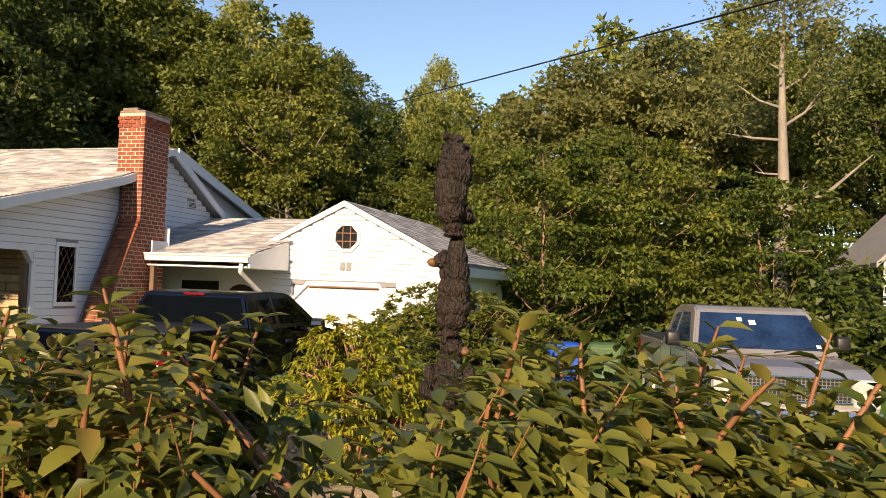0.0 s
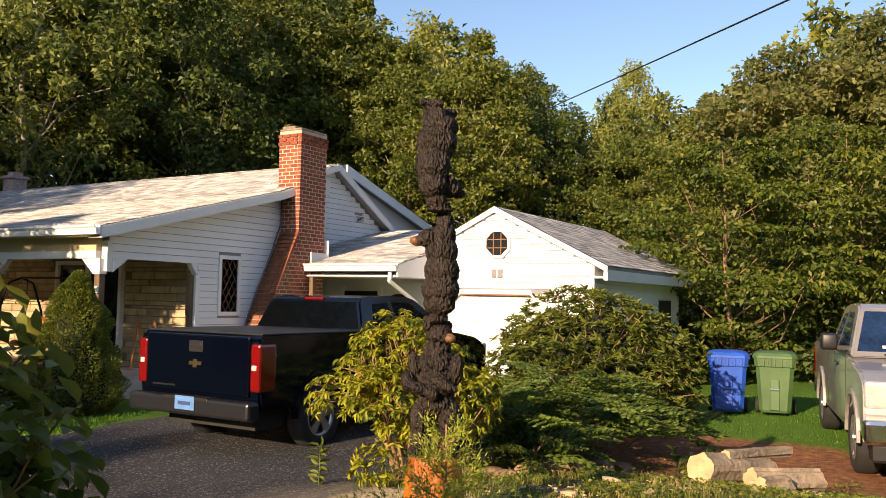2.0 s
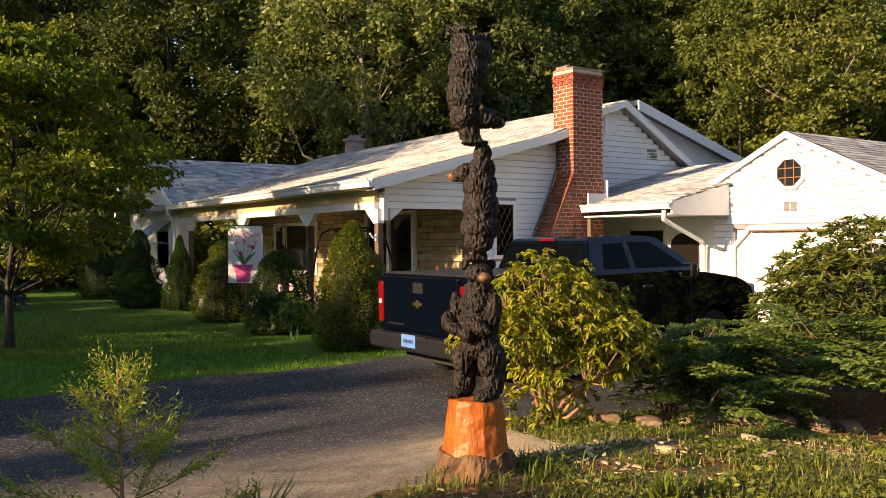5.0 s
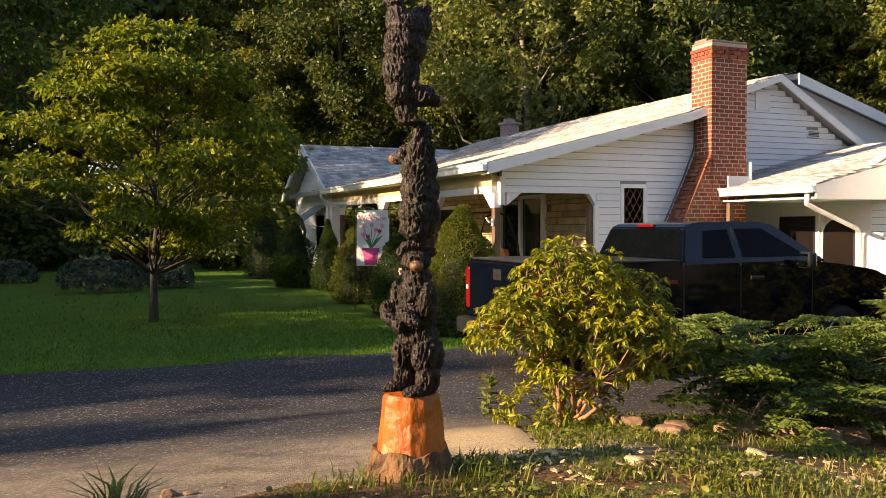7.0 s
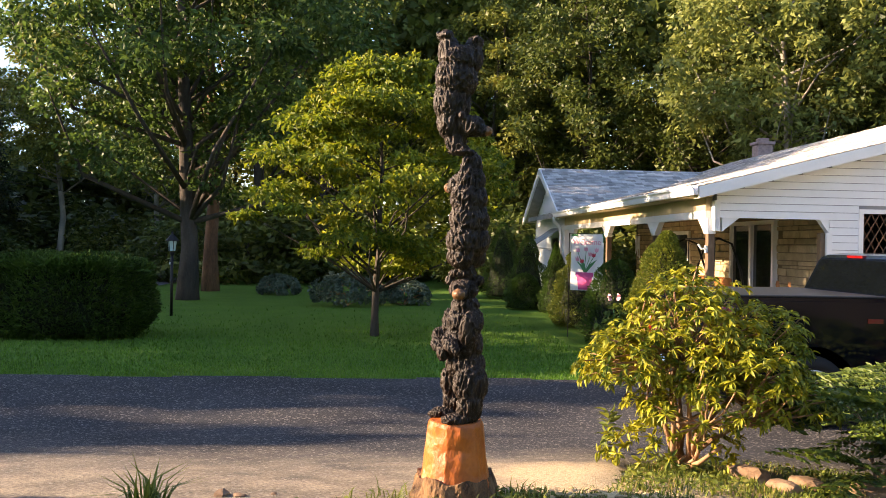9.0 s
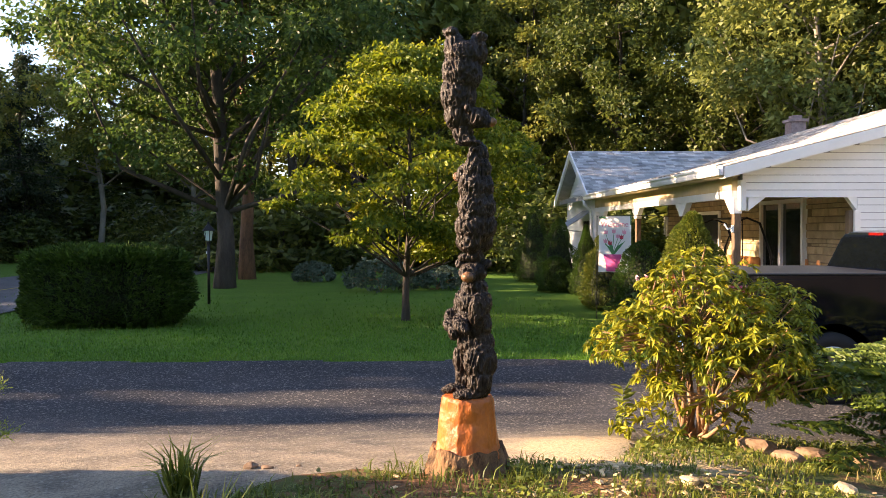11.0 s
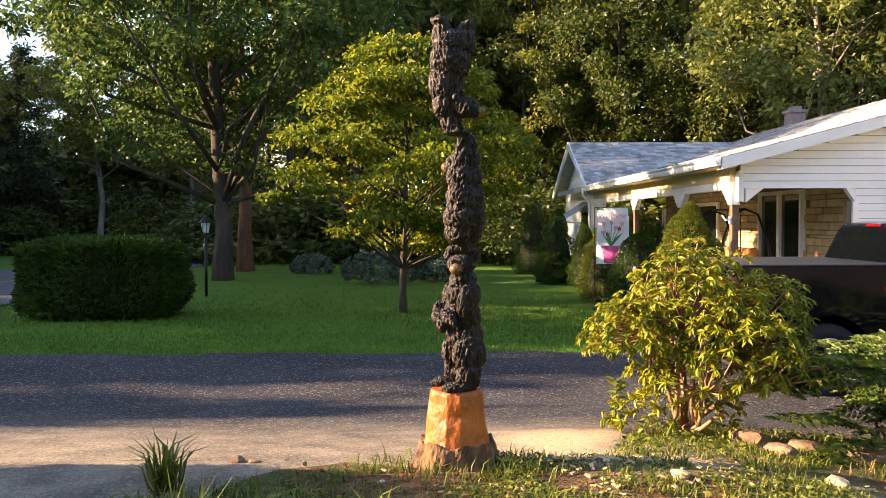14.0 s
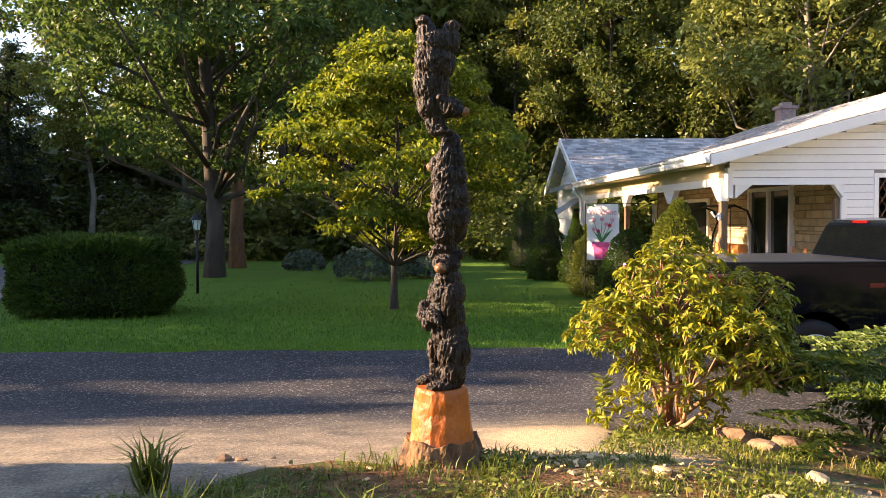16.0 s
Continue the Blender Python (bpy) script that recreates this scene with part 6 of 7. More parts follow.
# two more, added to dapple the light on the drive's near end
plant(SHADE, -33.5, 4.6, 0.80, 20, z=-0.2)
plant(SHADE, -34.5, 1.7, 0.78, 130, z=-0.2)
# unseen woods added across the road, behind the way taken, to block sky reflections
for i, bearing in enumerate(np.arange(120, 288, 6.2)):
    b = radians(bearing)
    d = 33 + 4 * (i % 2)
    plant(SHADE, -2 + d * math.sin(b), -4 + d * math.cos(b), 0.95 if bearing < 232 else 0.56, 50 * i, z=0.2)
# slender trees behind the garage
for i, (x, y, h) in enumerate(((17.6, 2.2, 6.6), (20.5, -0.6, 7.2), (21.5, -3.6, 6.4), (24.5, 1.8, 8.0))):
    t = make_tree("young_tree", "slender young tree with spreading feathery foliage", h, 2.9, 0.9, 0.09, 12000, 0.14, M_LEAF_MIMOSA, 60 + i, clumps=85, clump_r=0.135, limbs=30, shape=0.28, lean=0.05, bark=M_BARK_TAN, flat=0.16)
    t.matrix_basis = pose(x, y, -0.3, 0, 0, 70 * i)
for i, (x, y, k) in enumerate(((19.0, 0.4, 0.75), (19.5, -2.2, 0.8), (20.0, -5.0, 0.85), (20.5, -7.6, 0.9), (22.5, 3.2, 1.0), (18.4, 3.4, 0.7), (21.5, -10.0, 0.9))):
    plant(BUSH, x, y, k, 55 * i, z=-0.1, wide=1.15)
# a dead tree
g = np.random.default_rng(8)
dead = tagged(new("dead_tree"), "pale dying tree with bare limbs and few leaves", "tree")
bm = bmesh.new()
add_tube(bm, [(0, 0, -0.3), (0.05, 0.05, 3), (0.0, -0.03, 5.6), (0.1, 0.05, 8.2), (0.0, 0.12, 10.4), (0.1, 0.05, 13.0)], [0.28, 0.24, 0.21, 0.15, 0.09, 0.02], 10)
for z, a, ln, rise, r in ((5.3, -95, 2.6, 0.75, 0.10), (6.6, 80, 1.3, 0.10, 0.05), (6.0, -60, 1.2, 0.2, 0.05), (7.8, 95, 1.9, 0.15, 0.06), (8.3, -80, 1.5, 0.9, 0.07), (8.9, 100, 1.6, 0.55, 0.06), (9.6, -70, 1.2, 1.0, 0.05), (10.2, 70, 1.2, 0.9, 0.04), (3.2, 85, 1.5, 0.05, 0.04), (3.9, -90, 1.2, 0.1, 0.04)):
    d = Vector((0.35 * math.cos(radians(a)), math.sin(radians(a)), 0))
    p = Vector((0.05, 0, z))
    mid = p + d * ln * 0.5 + Vector((0, g.normal() * 0.08, ln * rise * 0.35))
    tip = p + d * ln + Vector((0, g.normal() * 0.15, ln * rise))
    add_tube(bm, [p, mid, tip], [r, r * 0.7, r * 0.2], 6)
    add_tube(bm, [mid, mid + d * ln * 0.3 + Vector((0.1, 0.1 * g.normal(), ln * 0.3))], [r * 0.4, r * 0.1], 5)
part("trunk", bm, M_BARK_PALE, dead, smooth=True)
c = np.concatenate([g.normal(size=(k, 3)) * [0.7, w, 0.55] + [0.1, dy, zz] for zz, dy, w, k in ((10.2, -1.3, 0.5, 700), (10.9, 1.2, 0.6, 800), (11.8, -0.8, 0.7, 1100), (12.8, 0.6, 0.9, 1200), (13.6, -0.3, 0.8, 900), (14.2, 0.2, 0.5, 400), (9.0, 1.7, 0.4, 260), (8.2, -1.5, 0.3, 160), (4.4, 1.4, 0.3, 90))])
leaves_mesh("sparse_leaves", c, g.normal(size=c.shape), g.uniform(0.12, 0.24, len(c)), M_LEAF_TAN, dead, rand=g)
dead.matrix_basis = pose(26.1, -4.5, -0.3)
# the dogwood on the lawn
dog = make_tree("dogwood_tree", "small dogwood on the lawn turning yellow-green", 5.75, 2.75, 1.1, 0.085, 30000, 0.105, M_LEAF_DOG, 71, flat=0.2, clumps=120, clump_r=0.115, limbs=44, shape=0.5, droop=0.45, width=0.55)
dog.matrix_basis = pose(-0.62, 12.53, 0.0, 0, 0, 30)

# ---- shrubs and plants ----
def rosettes(tips, ways, count, size, g, tilt=0.35):
    """Leaf stalks and ways for whorls of leaves at shoot tips."""
    k = len(tips)
    c = np.repeat(tips, count, 0)
    w = np.repeat(unit(ways), count, 0)
    r = unit(np.cross(w, g.normal(size=(k * count, 3))))
    ax = unit(r + w * g.uniform(-0.1, tilt * 2, (k * count, 1)))
    return c - w * g.uniform(0, 0.03, (k * count, 1)), ax


def stems(bm, base, tips, g, r0=0.02, r1=0.004, forks=5, sag=0.0):
    """Stems from a few boughs at the base out to the tips."""
    boughs = [tips[i] for i in g.choice(len(tips), forks, replace=False)]
    mids = []
    for b in boughs:
        m = base + (b - base) * 0.55 + g.normal(size=3) * 0.05 + [0, 0, 0.06]
        add_tube(bm, [base + g.normal(size=3) * [0.05, 0.05, 0], base + (m - base) * 0.5 + g.normal(size=3) * 0.03, m], [r0, r0 * 0.75, r0 * 0.55], 6)
        mids.append(m)
    mids = np.array(mids)
    for t in tips:
        m = mids[np.argmin(np.linalg.norm(mids - t, axis=1))]
        q = (m + t) / 2 + g.normal(size=3) * 0.04 - [0, 0, sag]
        add_tube(bm, [m, q, t], [r0 * 0.4, r0 * 0.3, r1], 4, cap=False)


def dome_tips(k, centre, radii, g, low=-0.35, lump=0.25):
    """Points on an uneven dome, and the ways out of it."""
    v = unit(g.normal(size=(k * 3, 3)))
    v = v[v[:, 2] > low][:k]
    n = 1 - lump * g.uniform(0, 1, (len(v), 1)) ** 1.5
    swell = 1 + 0.12 * np.sin(v[:, :1] * 5 + 1) * np.sin(v[:, 1:2] * 4)
    return centre + v * radii * n * swell, unit(v / np.asarray(radii))


# yellow-green pieris beside the statue
g = np.random.default_rng(81)
base = np.array([1.62, 1.29, gz(1.62, 1.29)])
pieris = thing("pieris_shrub", "yellow-green pieris shrub with drooping leaf whorls and bare tan stems", "shrub")
boughs = [dome_tips(n_, base + np.array(c_), np.array(r_), g, low=-0.5, lump=0.4) for n_, c_, r_ in (
    (330, (0.05, 0.05, 0.92), (0.46, 0.52, 0.44)), (130, (-0.42, -0.12, 0.74), (0.32, 0.34, 0.26)), (170, (0.56, 0.05, 0.80), (0.36, 0.42, 0.34)),
    (120, (0.22, -0.42, 0.68), (0.38, 0.30, 0.28)), (70, (0.72, -0.25, 0.50), (0.24, 0.24, 0.20)), (60, (-0.25, 0.40, 0.66), (0.34, 0.30, 0.26)), (150, (0.15, -0.20, 0.48), (0.58, 0.42, 0.20)))]
tips, ways = np.concatenate([q[0] for q in boughs]), np.concatenate([q[1] for q in boughs])
bm = bmesh.new()
stems(bm, base, tips[::4], g, 0.021, 0.005, forks=12)
part("stemwork", bm, M_TWIG, pieris, smooth=True)
c, ax = rosettes(tips, ways * 0.5 + [0, 0, 0.5], 13, 0.1, g, tilt=0.25)
fine_leaves("foliage", c, ax, g.uniform(0.042, 0.066, len(c)), M_LEAF_PIERIS, pieris, width=0.36, droop=0.55, spread=0.4, rand=g)
low, lw = dome_tips(60, base + [-0.1, -0.05, 0.12], np.array([0.5, 0.4, 0.25]), g, low=-0.1)
c, ax = rosettes(low, lw, 10, 0.08, g)
tagged(fine_leaves("basal_growth", c, ax, g.uniform(0.04, 0.08, len(c)), M_LEAF_PIERIS, pieris, width=0.32, droop=0.3, rand=g), kind="stuff")


# feathery compound-leaved plants
def frond_mesh(g, length=0.5):
    """A twice-divided leaf: pairs of feathers along an arching stalk."""
    c, ax, s = [], [], []
    for i in range(9):
        t = 0.18 + 0.82 * i / 8
        p = np.array([length * t, 0, length * (0.28 * t - 0.42 * t * t)])
        ln = length * 0.42 * math.sin(math.pi * (0.15 + 0.8 * (1 - abs(t - 0.5))))* (1.15 - 0.55 * t)
        for sd in (-1, 1):
            d = unit(np.array([0.45, sd, -0.22 + g.normal() * 0.06]))
            for j in range(9):
                q = p + d * ln * (j + 0.6) / 9
                for e in (-1, 1):
                    c.append(q), ax.append(unit(np.array([0.75 * e + 0.25, 0.35 * sd, -0.05]))), s.append(length * 0.095 * (1 - 0.45 * j / 9))
    return np.array(c), np.array(ax), np.array(s)


def feathery(label, x, y, height, spread, count, seed, length=0.5):
    g = np.random.default_rng(seed)
    z0 = gz(x, y)
    t = thing("feathery_shrub", label, "shrub", "feathery shrubs along the bed")
    tips, ways = dome_tips(count, np.array([x, y, z0 + height * 0.45]), np.array([spread, spread, height * 0.55]), g, low=-0.2, lump=0.5)
    bm, stalks = bmesh.new(), bmesh.new()
    stems(bm, np.array([x, y, z0]), tips, g, 0.014, 0.003, forks=6)
    C, A, S = [], [], []
    fc, fa, fs = frond_mesh(g)
    for p, w in zip(tips, ways):
        k = g.uniform(0.7, 1.25) * length / 0.5
        yaw = math.atan2(w[1], w[0]) + g.normal() * 0.5
        pitch = g.uniform(-0.10, 0.50)
        cy, sy, cp, sp = math.cos(yaw), math.sin(yaw), math.cos(pitch), math.sin(pitch)
        R = np.array([[cy * cp, -sy, -cy * sp], [sy * cp, cy, -sy * sp], [sp, 0, cp]])
        C.append(p - w * 0.1 + (fc * k) @ R.T), A.append(fa @ R.T), S.append(fs * k)
        q = np.array([[0, 0, 0], [0.25, 0, 0.044], [0.5, 0, -0.07]]) * k
        add_tube(stalks, [p - w * 0.1 + R @ a for a in q], [0.004, 0.003, 0.001], 4, cap=False)
    part("stemwork", bm, M_BARK_TAN, t)
    part("stalkwork", stalks, M_LEAF_FERN, t)
    leaves_mesh("frond_foliage", np.concatenate(C), np.concatenate(A), np.concatenate(S), M_LEAF_FERN, t, width=0.5, droop=0.1, rand=g)
    return t


FT = "low spreading shrub with feathery divided green leaves"
for i, (x, y, h, s, n) in enumerate(((3.05, 1.30, 0.95, 0.5, 42), (3.5, 1.75, 0.95, 0.7, 56), (4.4, 1.35, 1.1, 0.8, 66), (5.3, 1.0, 0.95, 0.75, 60), (4.6, 2.3, 1.25, 0.7, 57), (5.9, 1.7, 1.2, 0.8, 64), (2.80, 0.72, 0.42, 0.36, 26))):
    feathery(FT, x, y, h * 0.8, s * 0.85, int(n * 0.42), 90 + i, 0.74)

# rhododendron in front of the garage
g = np.random.default_rng(101)
rh = thing("rhododendron_shrub", "large rhododendron with whorls of glossy leaves in front of the garage", "shrub")
base = np.array([8.35, 2.3, gz(8.35, 2.3)])
tips, ways = dome_tips(1700, base + [0, 0, 0.9], np.array([1.45, 1.65, 1.28]), g, low=-0.5, lump=0.42)
bm = bmesh.new()
stems(bm, base, tips[::9], g, 0.03, 0.006, forks=9)
part("stemwork", bm, M_TWIG, rh)
c, ax = rosettes(tips, ways * 0.5 + [0, 0, 0.8], 11, 0.15, g, tilt=0.55)
# a dark solid fills the bush in place of the shade within
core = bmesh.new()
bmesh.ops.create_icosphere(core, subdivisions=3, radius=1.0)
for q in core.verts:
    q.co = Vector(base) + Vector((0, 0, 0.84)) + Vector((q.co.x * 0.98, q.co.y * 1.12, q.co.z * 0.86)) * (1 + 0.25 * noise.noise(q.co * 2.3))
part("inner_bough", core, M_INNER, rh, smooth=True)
fine_leaves("foliage", c, ax, g.uniform(0.085, 0.14, len(c)), M_LEAF_RHODO, rh, width=0.25, droop=0.25, rand=g)
rh2 = thing("shrub", "dense dark green shrub beside the garage wall", "shrub")
base = np.array([10.2, 2.0, gz(10.2, 2)])
tips, ways = dome_tips(420, base + [0, 0, 0.5], np.array([0.8, 0.75, 0.75]), g, low=-0.5)
bm = bmesh.new()
stems(bm, base, tips[::6], g, 0.02, 0.005, forks=6)
part("stemwork", bm, M_TWIG, rh2)
c, ax = rosettes(tips, ways, 9, 0.1, g)
leaves_mesh("foliage", c, ax, g.uniform(0.05, 0.10, len(c)), M_LEAF_FERN, rh2, width=0.5, rand=g)


# clipped evergreens along the porch
def cone(label, x, y, height, radius, mat, seed, name="dwarf_spruce", power=0.62, n=14000, leaf=0.042):
    g = np.random.default_rng(seed)
    t = thing(name, label, "shrub", "evergreens along the porch", at=(x, y, gz(x, y)))
    h = g.uniform(0, 1, n) ** 1.25
    a = g.uniform(0, 2 * math.pi, n)
    w = 2.2 / radius ** 0.5
    lump = np.array([1 + 0.42 * noise.noise(Vector((w * math.cos(q) * (1.2 - t_), w * math.sin(q) * (1.2 - t_), t_ * height * 3.4 + seed))) + 0.10 * noise.noise(Vector((5 * math.cos(q), 5 * math.sin(q), t_ * height * 8 + seed))) for q, t_ in zip(a, h)])
    r = radius * (1 - h) ** power * (0.72 + 0.28 * np.minimum(1, h * 6)) * lump * (1 - 0.22 * g.uniform(0, 1, n) ** 2)
    p = np.stack([r * np.cos(a), r * np.sin(a), 0.04 + h * height], -1)
    out = np.stack([np.cos(a), np.sin(a), 0.35 + 0.8 * h], -1)
    part("trunk", tube([(0, 0, -0.05), (0, 0, height * 0.9)], [0.04, 0.006], 7), M_BARK, t)
    # a dark turned core stands for the shade between the twigs
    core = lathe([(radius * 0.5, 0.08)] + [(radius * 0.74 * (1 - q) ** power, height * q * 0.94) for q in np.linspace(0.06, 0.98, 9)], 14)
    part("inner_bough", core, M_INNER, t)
    leaves_mesh("foliage", p, out + g.normal(size=p.shape) * 0.45, g.uniform(0.6, 1.4, n) * leaf, mat, t, width=0.5, droop=0.15, rand=g)
    return t


cone("cone-shaped dwarf spruce with browned patches at the porch corner", 4.0, 8.75, 2.05, 0.74, M_LEAF_CONE, 111, power=0.58, n=26000)
cone("dark rounded evergreen behind the garden flag", 4.0, 11.7, 1.55, 0.72, M_LEAF_YEW, 112, power=0.45)
cone("golden-green cone-shaped evergreen before the porch", 4.05, 14.9, 1.75, 0.72, M_LEAF_CONE, 113, power=0.45)
cone("narrow dark green arborvitae by the wing", 4.2, 18.6, 1.9, 0.5, M_LEAF_YEW, 114, "arborvitae", 0.8)
cone("dark arborvitae at the end of the porch bed", 3.9, 21.5, 2.1, 0.75, M_LEAF_YEW, 115, "arborvitae", 0.6)
cone("low dark evergreen at the end of the porch bed", 3.6, 20.2, 1.0, 0.6, M_LEAF_YEW, 116, "evergreen_shrub", 0.4)
cone("tall dark arborvitae beyond the wing", 3.6, 25.0, 2.6, 0.8, M_LEAF_YEW, 117, "arborvitae", 0.6)

# yew hedge by the road
g = np.random.default_rng(121)
yew = thing("yew_hedge", "broad dark green yew hedge with feathery new growth on top", "hedge")
k = 30000
q = g.uniform(-1, 1, (k, 3))
side = g.choice(3, k, p=[0.28, 0.34, 0.38])
q[np.arange(k), side] = np.where(side == 2, 1, g.choice([-1, 1], k))
q /= (np.abs(q) ** 5).sum(1, keepdims=True) ** 0.2
p = np.array([-6.4, 12.1, 0.70]) + q * [1.45, 1.0, 0.71] * (1 - 0.10 * g.uniform(0, 1, (k, 1)) ** 2) * (1 + 0.03 * np.sin(9 * q[:, :1] + 5 * q[:, 2:]) + 0.02 * np.sin(23 * q[:, :1] + 17 * q[:, 1:2]))
leaves_mesh("foliage", p, q * [1, 1, 0.6] + [0, 0, 0.8] + g.normal(size=p.shape) * 0.5, np.where(q[:, 2] > 0.75, 0.16, 0.09) * g.uniform(0.6, 1.4, k), M_LEAF_YEW, yew, width=0.28, droop=0.3, rand=g)
# dark mound inside the hedge, painted for the shade behind its foliage
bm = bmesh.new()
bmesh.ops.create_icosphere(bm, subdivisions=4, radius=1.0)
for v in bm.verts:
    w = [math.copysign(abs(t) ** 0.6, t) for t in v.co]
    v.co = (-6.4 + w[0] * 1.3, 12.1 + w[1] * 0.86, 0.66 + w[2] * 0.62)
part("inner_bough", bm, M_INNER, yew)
part("trunk", tube([(-6.5, 12.1, -0.1), (-6.5, 12.1, 0.8)], [0.08, 0.05], 7), M_BARK, yew)

# pale bushes across the lawn
for i, (x, y, s) in enumerate(((-1.6, 20.6, 1.0), (0.1, 21.4, 0.75), (-4.2, 25.5, 0.7))):
    g = np.random.default_rng(130 + i)
    t = thing("lawn_shrub", "rounded blue-green shrub at the far side of the lawn", "shrub", "shrubs across the lawn", at=(x, y, 0))
    tips, ways = dome_tips(260, np.array([0, 0, 0.35 * s]), np.array([1.1, 0.8, 0.65]) * s, g, low=-0.4)
    tips[:, 2] = np.maximum(tips[:, 2], 0.02)
    bm = bmesh.new()
    stems(bm, np.zeros(3), tips[::8], g, 0.02, 0.004, forks=4)
    part("stemwork", bm, M_TWIG, t)
    c, ax = rosettes(tips, ways, 12, 0.1, g)
    leaves_mesh("foliage", c, ax, g.uniform(0.08, 0.14, len(c)), M_LEAF_BLUE, t, width=0.55, rand=g)

# the shrub over which the camera looks at first
g = np.random.default_rng(141)
near = thing("hedge_shrub", "leafy green hedge shrub with reddish upright shoots", "shrub")
def lobe(k, ctr, half, turn, low):
    """Places on a boxy mound of foliage, and the ways out of it."""
    m = np.array(Matrix.Rotation(radians(turn), 3, "Z"))
    v = unit(g.normal(size=(k * 3, 3)))
    v = np.sign(v) * np.abs(v) ** 0.46
    v = v[v[:, 2] > low][:k]
    v[:, 2] -= (0.06 * np.clip(-v[:, 0], 0, 1) ** 2 + 0.07 * np.clip(v[:, 0], 0, 1)) * (v[:, 2] > 0.3)
    return ctr + (v * half * (1 - 0.20 * g.uniform(0, 1, (len(v), 1)) ** 1.5)) @ m.T, unit(v / half) @ m.T


LOBES = ((2700, np.array([-3.86, -0.88, 1.035]), np.array([0.92, 0.38, 0.83]), 104), (1000, np.array([-3.83, -1.60, 1.04]), np.array([0.34, 0.22, 0.79]), 37))
mounds = [lobe(k, c_, h_, a_, -0.5) for k, c_, h_, a_ in LOBES]
tips, ways = np.concatenate([q[0] for q in mounds]), np.concatenate([q[1] for q in mounds])
bm = bmesh.new()
stems(bm, np.array([-3.85, -1.10, 0.5]), tips[::14], g, 0.018, 0.004, forks=8)
C, A, S = [], [], []
tall = set(g.choice(np.nonzero(tips[:, 2] > 1.76)[0], 30, replace=False).tolist())
for i, (p, w) in enumerate(zip(tips, ways)):
    up = unit(w * 0.5 + [0.25, -0.30, 0.9] + g.normal(size=3) * 0.22)
    ln = g.uniform(0.08, 0.14) if i in tall else g.uniform(0.015, 0.055)
    bend = g.normal(size=3) * 0.02
    if i in tall:
        add_tube(bm, [p - up * 0.14, p + up * ln * 0.5 + bend * 0.5, p + up * ln + bend], [0.0050, 0.0042, 0.0022], 6, cap=False)
    elif i % 3 == 0:
        add_tube(bm, [p - up * 0.09, p + up * ln * 0.8], [0.0028, 0.0012], 4, cap=False)
    nl = 20 if i in tall else 9
    s1 = unit(np.cross(up, [0.3, 0.9, 0.1]))
    s2 = np.cross(up, s1)
    for j in range(nl):
        t = j / (nl - 1)
        a = j * 2.4 + g.uniform(-0.3, 0.3)
        C.append(p - up * 0.08 + up * (ln + 0.08) * t + bend * t)
        A.append(s1 * math.cos(a) + s2 * math.sin(a) + up * (0.0 + 0.5 * t * t) + np.array([0, 0, 0.05]))
        S.append(g.uniform(0.042, 0.068) * (1.05 - 0.30 * t) * (1.2 if i in tall else 1))
part("stemwork", bm, M_TWIG_RED, near, smooth=True)
fine_leaves("foliage", C, A, np.array(S), M_LEAF_NEAR, near, width=0.46, droop=0.28, fold=0.10, spread=0.35, rand=g)
inner = [lobe(k_, c_, h_ * 0.93, a_, -0.6) for (k, c_, h_, a_), k_ in zip(LOBES, (12000, 4000))]
p, u = np.concatenate([q[0] for q in inner]), np.concatenate([q[1] for q in inner])
leaves_mesh("inner_foliage", p - u * g.uniform(0, 0.14, (len(p), 1)), u * [1, 1, 0.4] + g.normal(size=p.shape) * 0.6, g.uniform(0.045, 0.072, len(p)), M_LEAF_NEAR, near, width=0.48, rand=g)

# a cedar seedling on the bank
g = np.random.default_rng(151)
ced = thing("cedar_seedling", "young cedar seedling with sparse feathery sprays", "sapling")
cb = np.array([-2.15, -1.35, gz(-2.15, -1.35)])
bm = bmesh.new()
add_tube(bm, [cb - [0, 0, 0.05], cb + [0.01, 0, 0.5], cb + [0, 0, 0.93]], [0.010, 0.006, 0.002], 6)
C, A = [], []
for i in range(24):
    t = (i / 24) ** 0.8
    a = i * 2.4
    ln = (0.36 * (1 - t) ** 1.2 + 0.04) * g.uniform(0.75, 1.1)
    o = cb + [0, 0, 0.42 + 0.48 * t]
    d = unit(np.array([math.cos(a), math.sin(a), 0.30 + 0.7 * t]))
    e = o + d * ln
    add_tube(bm, [o, (o + e) / 2 - [0, 0, 0.01], e], [0.0035, 0.0022, 0.001], 4, cap=False)
    for j in range(int(52 * ln / 0.3) + 7):
        s = g.uniform(0.2, 1.0)
        q = o + d * ln * s
        w = unit(d * 0.9 + g.normal(size=3) * [0.5, 0.5, 0.4] + [0, 0, 0.15])
        reach = g.uniform(0.007, 0.013)
        for m_ in range(7):
            C.append(q + w * reach * m_), A.append(unit(w + g.normal(size=3) * 0.55))
tagged(part("stemwork", bm, M_TWIG, ced), kind="stuff")
leaves_mesh("spray_foliage", np.array(C), np.array(A), g.uniform(0.010, 0.019, len(C)), M_CEDAR, ced, width=0.30, droop=0.05, rand=g)

# broad-leaved seedling beside the pieris
g = np.random.default_rng(161)
sd = thing("seedling", "broad-leaved green seedling at the edge of the drive", "sapling")
sb = np.array([1.26, 1.83, gz(1.26, 1.83)])
part("stem", tube([sb - [0, 0, 0.03], sb + [0.01, 0, 0.16], sb + [0.02, 0.01, 0.32]], [0.006, 0.005, 0.002], 5), M_LEAF_FERN, sd)
